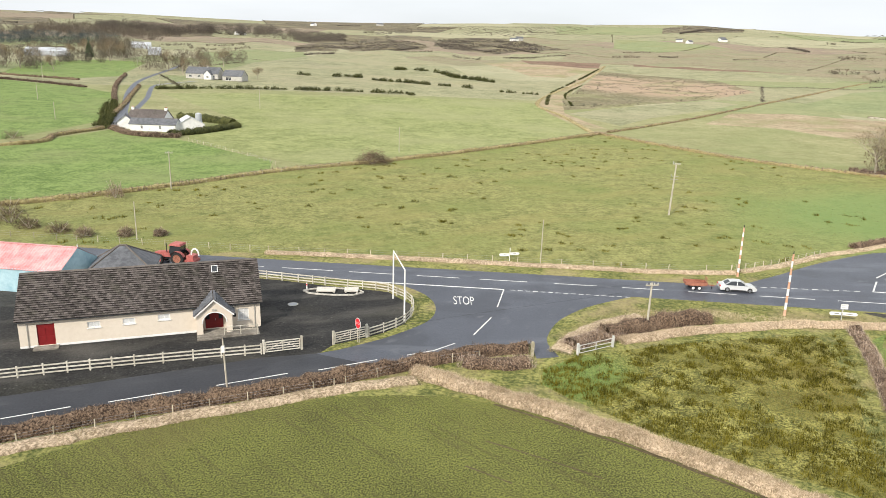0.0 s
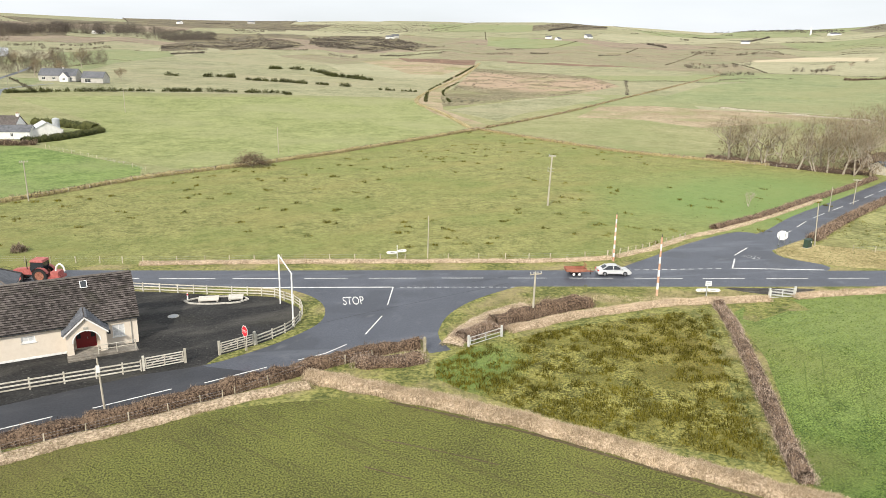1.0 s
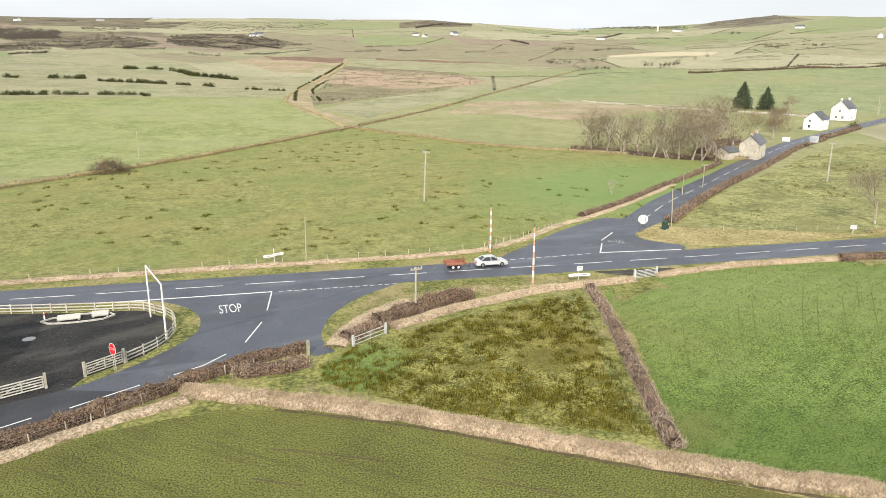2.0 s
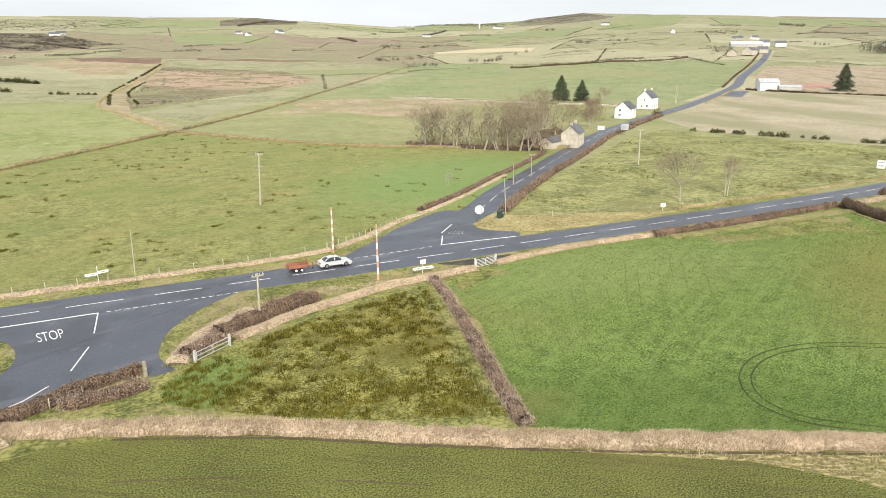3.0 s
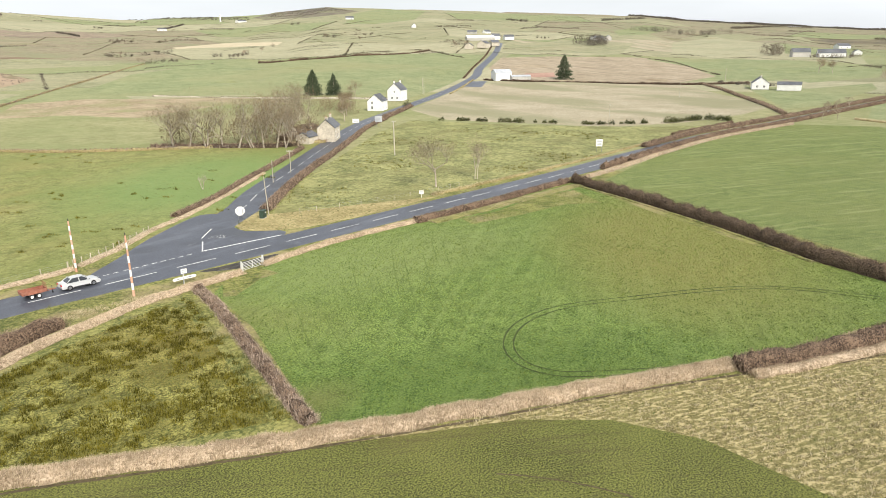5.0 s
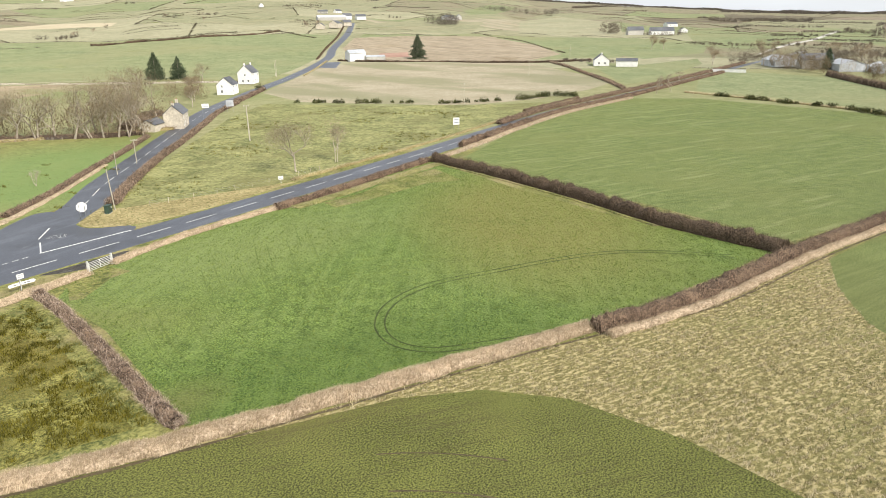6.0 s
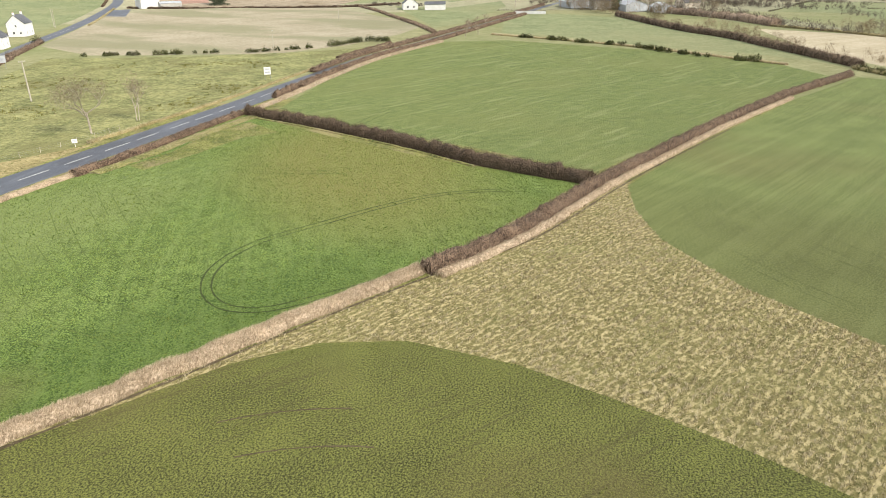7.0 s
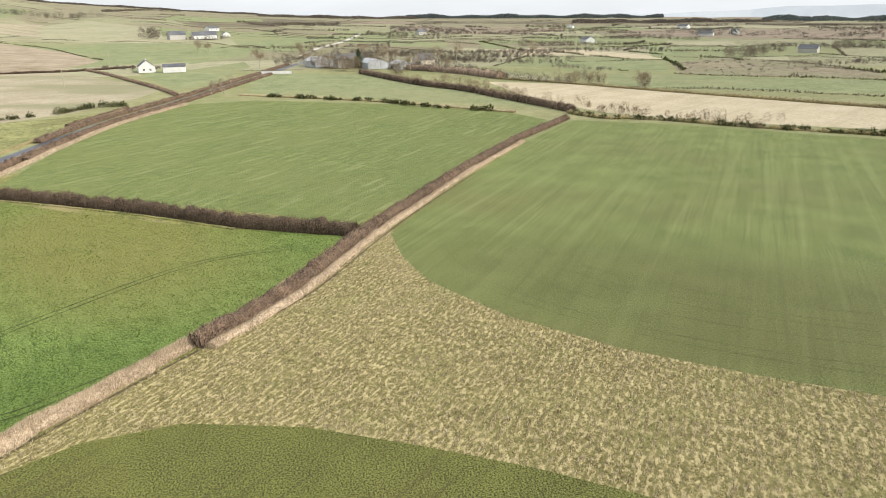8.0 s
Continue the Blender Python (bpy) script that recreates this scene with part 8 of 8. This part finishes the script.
def lettering(words, x, y, rz, wide, tall, parent, mat="paint", z=0.02, lying=True, name="lettering"):
    """Painted letters of the built-in font, stretched to a size."""
    cu = bpy.data.curves.new(name, "FONT")
    cu.body, cu.align_x, cu.align_y, cu.size, cu.extrude, cu.offset = words, "CENTER", "CENTER", 1.0, 0.001, -0.004
    cu.materials.append(M[mat])
    ob = new(name, cu)
    bpy.context.view_layer.update()
    sx, sy = wide / max(ob.dimensions.x, 0.1), tall / max(ob.dimensions.y, 0.1)
    ob.matrix_basis = pose(x, y, z, 0 if lying else 90, 0, rz) @ Matrix.Diagonal((sx, sy, 1, 1))
    ob.parent = parent
    return ob


lettering("STOP", 0.0, 2.1, 0, 0.74, 0.34, stop, "white", 0, False).matrix_basis = pose(0, -0.034, 2.1, 90, 0, 0) @ Matrix.Diagonal((0.3, 0.34, 1, 1))
back_sign = thing("stop_sign", 71.6, 101.4, 150, "back of an octagonal sign on two posts", "sign")
for dx in (-0.4, 0.4):
    part("post", Shape().tube((dx, 0.06, -0.2), (dx, 0.06, 2.0), 0.045), M["metal"], back_sign)
octo = [(0.85 * math.cos(radians(22.5 + 45 * i)), 1.6 + 0.85 * math.sin(radians(22.5 + 45 * i))) for i in range(8)]
part("plate", Shape().prism(octo, -0.02, 0.02), M["white"], back_sign)
road_sign("warning_board", 181, 87, -62, 3.4, [(0, 2.5, 1.8, 2.0, "white")], "white board on two posts beside the road", (-0.7, 0.7))
road_sign("road_sign", 104.7, 88, -55, 1.3, [(0, 1.1, 0.9, 0.7, "white")], "small white marker sign on the verge", post_mat="white")
road_sign("road_sign", 167.5, 170, -50, 5.6, [(0.9, 5.2, 2.2, 1.3, "white")], "white sign on a leaning post by the stone house")
road_sign("road_sign", 192, 181.5, -48, 4.2, [(0, 3.1, 2.6, 2.2, "tin_grey")], "large grey direction sign seen from behind", (-0.9, 0.9))
cab = thing("utility_cabinet", 75.0, 99.6, 30, "dark green roadside utility cabinet", "cabinet")
body = part("body", Shape().box(-0.75, 0.75, -0.35, 0.35, 0.05, 1.3).box(-0.8, 0.8, -0.4, 0.4, 1.3, 1.38), M["box_green"], cab)
for sx in (-1, 1):
    part("door", Shape().box(min(0.02 * sx, 0.7 * sx), max(0.02 * sx, 0.7 * sx), -0.375, -0.352, 0.15, 1.22), M["box_green"], cab)
part("label_plate", Shape().box(0.15, 0.45, -0.385, -0.377, 0.8, 1.05), M["white"], cab)
part("foot", Shape().box(-0.8, 0.8, -0.4, 0.4, -0.1, 0.05), M["concrete"], cab)

# white portal over the yard fence
goal = thing("white_portal", -6.0, 76.4, math.degrees(math.atan2(-7.5, 1.9)), "tall white steel portal frame beside the yard fence", "frame")
part("post", Shape().tube((-3.9, 0, -0.2), (-3.9, 0, 6.0), 0.09), M["white"], goal)
part("post", Shape().tube((3.9, 0, -0.2), (3.9, 0, 6.0), 0.09), M["white"], goal)
part("crossbar", Shape().tube((-3.9, 0, 6.0), (3.9, 0, 6.0), 0.075), M["white"], goal)


# ---- fences and gates ----
def rail_fence(line, label, tall=1.05, rails=3, gap=1.9, mat="fence_wood"):
    """Posts with broad rails nailed on."""
    pts = smooth_line(line, gap)
    t = thing("rail_fence", pts[0][0], pts[0][1], 0, label, "fence", z=0)
    o = Vector((*pts[0], 0))
    post = Shape().box(-0.06, 0.06, -0.06, 0.06, -0.2, tall + 0.08).mesh("post", M[mat])
    for x, y in pts:
        p = new("post", post)
        p.parent = t
        p.matrix_basis = Matrix.Translation(Vector((x, y, height(x, y))) - o)
    for a, b in zip(pts, pts[1:]):
        d = Vector(b) - Vector(a)
        at = Matrix.Translation(Vector((*a, 0)) - o) @ pose(0, 0, 0, 0, 0, math.degrees(math.atan2(d.y, d.x)))
        for i in range(rails):
            z = tall * (0.32 + 0.68 * i / (rails - 1)) - 0.07
            part("rail", Shape().box(0, d.length, -0.095, -0.06, z - 0.065, z + 0.065, at), M[mat], t)
    return t


def wire_fence(line, label, tall=1.0, gap=3.2, thick=0.05, wires=3):
    pts = smooth_line(line, gap)
    t = thing("wire_fence", pts[0][0], pts[0][1], 0, label, "fence")
    o = Vector((*pts[0], height(*pts[0])))
    rng = random.Random(len(pts))
    post = Shape().tube((0, 0, -0.2), (0, 0, tall), thick, thick, 6).mesh("post", M["post_wood"])
    for x, y in pts:
        p = new("post", post)
        p.parent = t
        p.matrix_basis = Matrix.Translation(Vector((x, y, height(x, y))) - o) @ pose(0, 0, 0, rng.gauss(0, 3), rng.gauss(0, 3), 0)
    for z in [tall * f for f in (0.35, 0.65, 0.92)][:wires]:
        s = Shape()
        for a, b in zip(pts, pts[1:]):
            s.tube(Vector((*a, height(*a) + z)) - o, Vector((*b, height(*b) + z)) - o, 0.008, sides=3, caps=False)
        part("wire", s, M["metal"], t)
    return t


rail_fence([(-75, 39.5), (-55, 48.3), (-40, 55.0), (-29, 59.1), (-18.2, 62.7)], "pale wooden rail fence along the hall yard")
rail_fence([(-8.4, 68.0), (-7.0, 69.4), (-5.8, 70.8), (-4.9, 72.4), (-4.4, 74.2), (-4.25, 76.2), (-4.6, 78.4), (-5.4, 80), (-6.6, 81.3), (-7.8, 82.6), (-9.4, 83.2), (-13, 83.8), (-16, 84.4), (-21.8, 85.7), (-30, 87.5)], "pale wooden rail fence curving round the yard", gap=1.7)


def field_gate(x0, y0, x1, y1, label, bars=5, tall=1.2, mat="fence_wood", diagonal=True, slim=1.0):
    d = Vector((x1 - x0, y1 - y0))
    t = thing("field_gate", x0, y0, math.degrees(math.atan2(d.y, d.x)), label, "gate")
    L = d.length
    for x in (0, L):
        part("gate_post", Shape().box(x - 0.1, x + 0.1, -0.1, 0.1, -0.2, tall + 0.25), M[mat], t)
    for i in range(bars):
        z = 0.18 + (tall - 0.2) * i / (bars - 1)
        part("bar", Shape().box(0.13, L - 0.13, -0.03, 0.03, z - 0.045 * slim, z + 0.045 * slim), M[mat], t)
    for x in (0.2, L / 2, L - 0.2):
        part("upright", Shape().box(x - 0.05, x + 0.05, -0.055, -0.032, 0.15, tall), M[mat], t)
    if diagonal:
        for x0_, x1_ in ((0.2, L / 2), (L - 0.2, L / 2)):
            part("brace", Shape().tube((x0_, 0.045, 0.2), (x1_, 0.045, tall - 0.1), 0.035, sides=4), M[mat], t)
    return t


field_gate(-18.0, 62.8, -14.6, 64.2, "pale wooden field gate closing the yard", 5)
field_gate(-11.7, 65.7, -8.6, 67.9, "pale wooden field gate standing open by the stop sign", 5)
field_gate(53.3, 76.3, 57.0, 76.6, "pale metal field gate into the green field", 6, mat="galvanised", diagonal=False, slim=0.6)
field_gate(12.9, 65.2, 16.9, 67.6, "pale metal gate half sunk in bramble", 3, tall=1.0, mat="galvanised", diagonal=False, slim=0.55)
gp = thing("gate_post", 8.3, 64.6, 10, "stout weathered gate post beside the lane", "post")
part("post", Shape().box(-0.14, 0.14, -0.14, 0.14, -0.2, 1.45).box(-0.1, 0.1, -0.1, 0.1, 1.45, 1.52), M["post_wood"], gp)
wire_fence([(-90, 104.5), (-60, 101.6), (-27, 98.6), (-8, 98.2), (15.7, 96.8), (30.8, 96.0), (40, 96.8)], "wire fence on thin posts along the main road", thick=0.065)
wire_fence([(40, 96.8), (47, 100), (52.5, 103.5), (57.5, 106.8)], "closely set fence posts at the bend", gap=1.5, thick=0.07)
wire_fence([(-9, 56.5), (-3, 60.8), (3, 63.2)], "old fence posts in the hedge", gap=2.6)
wire_fence([(-33, 44.5), (-22, 50.4), (-10, 56.2)], "old fence posts along the hedge", gap=2.4, tall=0.9)
wire_fence([(81, 96.8), (93, 93.2), (104, 90.4), (118, 88.6)], "wire fence along the verge of the sheep field")
wire_fence([(140, 70), (160, 69.6), (185, 69.6), (215, 68.2), (240, 64.6), (272, 57)], "line of pale fence posts above the road", gap=2.8, thick=0.07)
wire_fence([(-81, 212), (-60, 193), (-46, 178)], "wire fence between two pastures", gap=3.5)
wire_fence([(113, 194), (125, 180), (136, 170.5)], "wire fence below the trees", gap=2.5)
wire_fence([(-72, 131), (-60, 145), (-42, 168), (-16, 191)], "wire fence on the field bank", gap=4.5)


# ---- road markings: paint laid on the road ----
road = LAND["road"]


def stripe(x0, y0, x1, y1, wide=0.12, name="dash", lift=0.012):
    a, b = Vector((x0, y0)), Vector((x1, y1))
    d = (b - a).normalized()
    n = Vector((-d.y, d.x)) * wide / 2
    q = [a - n, b - n, b + n, a + n]
    s = Shape()
    s.add([(p.x, p.y, height(p.x, p.y) + lift) for p in q] + [(p.x, p.y, height(p.x, p.y) + lift - 0.01) for p in q], [(0, 1, 2, 3), (0, 4, 5, 1), (1, 5, 6, 2), (2, 6, 7, 3), (3, 7, 4, 0)])
    return part(name, s, M["paint"], road)


def centre_dashes(line, mark, gap, start=0.0, end=1e9, wide=0.14, lift=0.012):
    pts = [Vector(p) for p in smooth_line(line, 1.0)]
    run, s0, p0 = 0.0, None, None
    for a, b in zip(pts, pts[1:]):
        phase = (run - start) % (mark + gap)
        on = start <= run < end and phase < mark
        if on and p0 is None:
            p0 = a
        if not on and p0 is not None:
            stripe(*p0, *a, wide, lift=lift)
            p0 = None
        run += (b - a).length


def length_to(line, x):
    pts = [Vector(p) for p in smooth_line(line, 1.0)]
    run = 0.0
    for a, b in zip(pts, pts[1:]):
        if a.x >= x:
            return run
        run += (b - a).length
    return run


centre_dashes(MAIN_ROAD, 6.0, 3.0, length_to(MAIN_ROAD, -23.4) - 90, length_to(MAIN_ROAD, 190), 0.16)
centre_dashes(SIDE_ROAD, 6.0, 4.6, length_to(SIDE_ROAD, 74), length_to(SIDE_ROAD, 330), 0.18, 0.05)
for a, b in (((2.6, 69.6), (4.7, 74.9)), ((-4.1, 63.7), (0.6, 67.1)), ((-12.1, 59.6), (-6.9, 62.4)), ((-20.3, 55.8), (-14.7, 58.7)), ((-28.1, 52.1), (-23.0, 54.7)), ((-35.0, 48.8), (-30.7, 51.1)), ((-43.5, 45.0), (-38.2, 47.3))):
    m = ((a[0] + b[0]) / 2 + (0.25 if a == (-4.1, 63.7) else 0), (a[1] + b[1]) / 2 - (0.35 if a == (-4.1, 63.7) else 0))
    stripe(*a, *m, 0.14)
    stripe(*m, *b, 0.14)
stripe(-10.9, 86.5, 6.8, 85.1, 0.28, "stop_line")
stripe(6.75, 85.0, 5.6, 78.6, 0.14, "edge_line")
for i in range(16):
    x = 7.6 + i * 0.95
    stripe(x, 85.05 - (x - 7) * 0.085, x + 0.6, 85.05 - (x + 0.6 - 7) * 0.085, 0.12, "give_way_mark")
stripe(55.9, 89.5, 69.2, 87.5, 0.28, "stop_line")
stripe(56.0, 89.4, 59.2, 94.2, 0.2, "edge_line")
stripe(60.2, 96.0, 64.8, 100.1, 0.2)
for i in range(12):
    x = 38.6 + i * 1.35
    stripe(x, 89.9 - (x - 38) * 0.03, x + 0.8, 89.9 - (x - 37.2) * 0.03, 0.14, "give_way_mark")
lettering("STOP", 1.6, 80.2, 2, 2.5, 2.9, road)
lettering("STOP", 62.3, 94.9, 139, 2.6, 1.7, road, "worn_paint")
# the yard
oval = smooth_line([(-17.4, 81.0), (-15.0, 80.6), (-11.8, 80.9), (-10.8, 81.9), (-11.6, 82.9), (-14.5, 83.1), (-17.2, 82.6), (-18.2, 81.8)], 0.8, True)
bed = thing("planting_bed", oval[0][0], oval[0][1], 0, "oval bed edged with pale kerb stones", "bed")
for a, b in zip(oval, oval[1:] + oval[:1]):
    d = Vector(b) - Vector(a)
    part("kerb_stone", Shape().box(0.01, d.length - 0.01, -0.08, 0.08, -0.05, 0.16, Matrix.Translation(Vector((a[0] - oval[0][0], a[1] - oval[0][1], 0))) @ pose(0, 0, 0, 0, 0, math.degrees(math.atan2(d.y, d.x)))), M["concrete"], bed)
for x, y, w in ((-15.4, 81.9, 2.3), (-12.3, 82.2, 1.7)):
    sl = thing("stone_slab", x, y, 4, "grey stone slab lying low in the bed", "slab")
    part("slab", Shape().box(-w / 2, w / 2, -0.6, 0.6, -0.06, 0.06, pose(0, 0, 0.3, 8)), M["concrete"], sl)
    for dx in (-w / 2 + 0.15, w / 2 - 0.15):
        part("foot", Shape().box(dx - 0.1, dx + 0.1, 0.35, 0.55, 0, 0.28).box(dx - 0.1, dx + 0.1, -0.5, -0.3, 0, 0.17), M["concrete"], sl)
man = thing("manhole_cover", -18.4, 77.0, 0, "round grey manhole cover in the yard", "manhole cover", z=0.0)
part("rim", Shape().tube((0, 0, -0.03), (0, 0, 0.02), 0.62, sides=24), M["concrete"], man)
part("lid", Shape().tube((0, 0, 0.0), (0, 0, 0.03), 0.5, sides=24), M["metal"], man)
cone = thing("bollard", -17.9, 82.4, 0, "small white post with a red band", "post")
part("post", Shape().tube((0, 0, 0), (0, 0, 0.9), 0.09, 0.07), M["white"], cone)
part("band", Shape().tube((0, 0, 0.6), (0, 0, 0.78), 0.095, 0.09), M["sign_red"], cone)


# ---- vehicles ----
def wheel(parent, x, y, r, w, rim="metal"):
    s = Shape().tube((x, y - w / 2, r), (x, y + w / 2, r), r, sides=20)
    t = part("wheel", s, M["rubber"], parent)
    part("rim", Shape().tube((x, y - w / 2 - 0.01, r), (x, y + w / 2 + 0.01, r), r * 0.62, sides=16), M[rim], t)
    return t


def hull(profile, half, tuck=0.9, top=0.82):
    """A rounded body from a side outline: narrower at its edges and towards the top."""
    zs = [z for _, z in profile]
    lo, hi = min(zs), max(zs)
    s = Shape()
    k = len(profile)
    ys = [(-1.0, 0.93), (-0.94, 1.0), (0.94, 1.0), (1.0, 0.93)]
    cx = sum(x for x, _ in profile) / k
    pts = []
    for f, shrink in ys:
        for x, z in profile:
            n = half * (1 - (1 - top) * max(0, (z - lo) / (hi - lo)) ** 2)
            pts.append((cx + (x - cx) * shrink, f * n, lo + (z - lo) * (0.96 if shrink < 1 else 1)))
    for r in range(3):
        for i in range(k):
            s.f.append((r * k + i, r * k + (i + 1) % k, (r + 1) * k + (i + 1) % k, (r + 1) * k + i))
            s.m.append(0)
    s.v = pts
    s.f += [tuple(range(k)), tuple(range(3 * k, 4 * k))[::-1]]
    s.m += [0, 0]
    return s


def saloon(x, y, rz):
    c = thing("car", x, y, rz, "silver four-door saloon car on the road", "car")
    low = [(-2.3, 0.28), (-2.36, 0.6), (-2.28, 0.9), (-1.7, 0.98), (1.05, 0.96), (1.9, 0.84), (2.28, 0.66), (2.32, 0.4), (2.2, 0.25)]
    part("body", hull(low, 0.9), M["silver"], c, smooth=False)
    cab_ = [(-1.75, 0.93), (-1.05, 1.36), (-0.5, 1.43), (0.2, 1.42), (1.12, 0.93)]
    part("windows", hull(cab_, 0.82, top=0.72), M["glass"], c, "dark tinted car windows")
    part("roof", hull([(-1.12, 1.37), (-0.5, 1.45), (0.2, 1.44), (0.42, 1.36)], 0.6, top=0.95), M["silver"], c)
    for sy in (-1, 1):
        for a_, b_, r_ in (((-1.72, 0.76 * sy, 0.95), (-1.05, 0.62 * sy, 1.39), 0.05), ((-0.2, 0.84 * sy, 0.95), (-0.25, 0.64 * sy, 1.41), 0.04), ((1.1, 0.79 * sy, 0.95), (0.3, 0.62 * sy, 1.40), 0.045)):
            part("pillar", Shape().tube(a_, b_, r_), M["silver"], c)
        part("mirror", Shape().box(0.72, 0.9, 0.86 * sy - 0.09, 0.86 * sy + 0.09, 0.94, 1.08), M["silver"], c)
        part("headlight", Shape().box(2.12, 2.28, 0.62 * sy - 0.18, 0.62 * sy + 0.18, 0.6, 0.74), M["glass"], c)
        part("tail_light", Shape().box(-2.37, -2.25, 0.64 * sy - 0.16, 0.64 * sy + 0.16, 0.68, 0.86), M["lamp_red"], c)
        part("sill_trim", Shape().box(-1.0, 0.95, 0.885 * sy - 0.02, 0.885 * sy + 0.02, 0.27, 0.36), M["dark"], c)
        for wx in (-1.42, 1.42):
            wheel(c, wx, 0.8 * sy, 0.32, 0.2)
    part("bumper", Shape().box(2.2, 2.36, -0.7, 0.7, 0.3, 0.48), M["silver"], c)
    part("number_plate", Shape().box(-2.4, -2.375, -0.26, 0.26, 0.5, 0.61), M["white"], c)
    return c


ang = math.degrees(math.atan2(-3.4, 40))
saloon(37.4, 88.0, ang)
tr = thing("trailer", 32.1, 88.5, ang, "rusty red twin-axle trailer with low sides", "trailer")
part("bed", Shape().box(-1.35, 1.35, -0.75, 0.75, 0.55, 0.62), M["rust"], tr)
for sy in (-1, 1):
    part("side_board", Shape().box(-1.35, 1.35, 0.75 * sy - 0.025, 0.75 * sy + 0.025, 0.62, 0.98), M["rust"], tr)
    part("mudguard", Shape().box(-0.85, 0.75, 0.92 * sy - 0.14, 0.92 * sy + 0.14, 0.62, 0.66), M["rust"], tr)
    for wx in (-0.42, 0.36):
        wheel(tr, wx, 0.93 * sy, 0.3, 0.18, "white")
part("tail_board", Shape().box(-1.4, -1.352, -0.75, 0.75, 0.62, 0.98), M["rust"], tr)
head = Shape().box(1.352, 1.4, -0.75, 0.75, 0.62, 0.98)
for yy in (-0.7, -0.35, 0, 0.35, 0.7):
    head.tube((1.37, yy, 0.98), (1.37, yy, 1.55), 0.025)
head.tube((1.37, -0.72, 1.55), (1.37, 0.72, 1.55), 0.03)
part("head_rack", head, M["rust"], tr)
part("drawbar", Shape().tube((1.35, -0.4, 0.5), (2.6, 0, 0.45), 0.05).tube((1.35, 0.4, 0.5), (2.6, 0, 0.45), 0.05), M["rust"], tr)
part("jockey_wheel", Shape().tube((2.2, 0.1, 0.1), (2.2, 0.1, 0.9), 0.03).tube((2.2, 0.05, 0.1), (2.2, 0.15, 0.1), 0.1), M["dark"], tr)


def tractor(x, y, rz):
    t = thing("tractor", x, y, rz, "red farm tractor with a cab and rear implement", "tractor")
    bon = [(0.3, 0.9), (2.7, 0.85), (2.95, 1.15), (2.8, 1.5), (0.4, 1.8)]
    part("bonnet", hull(bon, 0.48, top=0.85), M["tractor_red"], t)
    part("chassis", Shape().box(-1.2, 2.2, -0.3, 0.3, 0.6, 1.0), M["dark"], t)
    part("cab_glass", hull([(-0.95, 1.3), (-1.1, 2.6), (0.35, 2.6), (0.6, 1.7), (0.3, 1.2)], 0.78, top=0.9), M["glass"], t, "glazed tractor cab")
    part("cab_roof", hull([(-1.2, 2.6), (-1.1, 2.85), (0.3, 2.9), (0.55, 2.62)], 0.85, top=0.9), M["tractor_red"], t)
    for sy in (-1, 1):
        part("cab_post", Shape().tube((0.45, 0.72 * sy, 1.3), (0.38, 0.7 * sy, 2.62), 0.05), M["dark"], t)
        part("cab_post", Shape().tube((-1.02, 0.72 * sy, 1.3), (-1.1, 0.7 * sy, 2.62), 0.05), M["dark"], t)
        g = Shape()
        for i in range(8):
            a0, a1 = radians(20 + 18 * i), radians(38 + 18 * i)
            g.add([(-0.75 + 1.02 * math.cos(a), yy, 0.92 + 1.02 * math.sin(a)) for a in (a0, a1) for yy in (0.62 * sy, 1.15 * sy)] + [(-0.75 + 0.97 * math.cos(a), yy, 0.92 + 0.97 * math.sin(a)) for a in (a0, a1) for yy in (0.62 * sy, 1.15 * sy)], [(0, 1, 3, 2), (4, 6, 7, 5), (0, 4, 5, 1), (2, 3, 7, 6)])
        part("mudguard", g, M["tractor_red"], t)
        wheel(t, -0.75, 0.92 * sy, 0.92, 0.5, "rust")
        wheel(t, 2.0, 0.85 * sy, 0.62, 0.4, "tractor_red")
    part("exhaust", Shape().tube((1.0, 0.52, 1.6), (1.0, 0.52, 2.9), 0.05), M["dark"], t)
    imp = part("implement", Shape().box(-3.1, -1.5, -0.9, 0.9, 0.4, 0.75).box(-2.9, -1.9, -0.7, 0.7, 0.75, 1.35).tube((-1.3, -0.4, 0.8), (-2.2, 0, 1.3), 0.07).tube((-1.3, 0.4, 0.8), (-2.2, 0, 1.3), 0.07), M["tractor_red"], t)
    hose = Shape()
    pts = [Vector((-2.9 - 0.55 * math.cos(a), 0.1, 1.3 + 0.95 * math.sin(a))) for a in (math.pi * i / 9 for i in range(10))]
    for a, b in zip(pts, pts[1:]):
        hose.tube(a, b, 0.11, sides=8)
    part("hose", hose, M["render_white"], imp, "thick pale hose in a hoop")
    return t


tractor(-37.9, 91.8, 172)
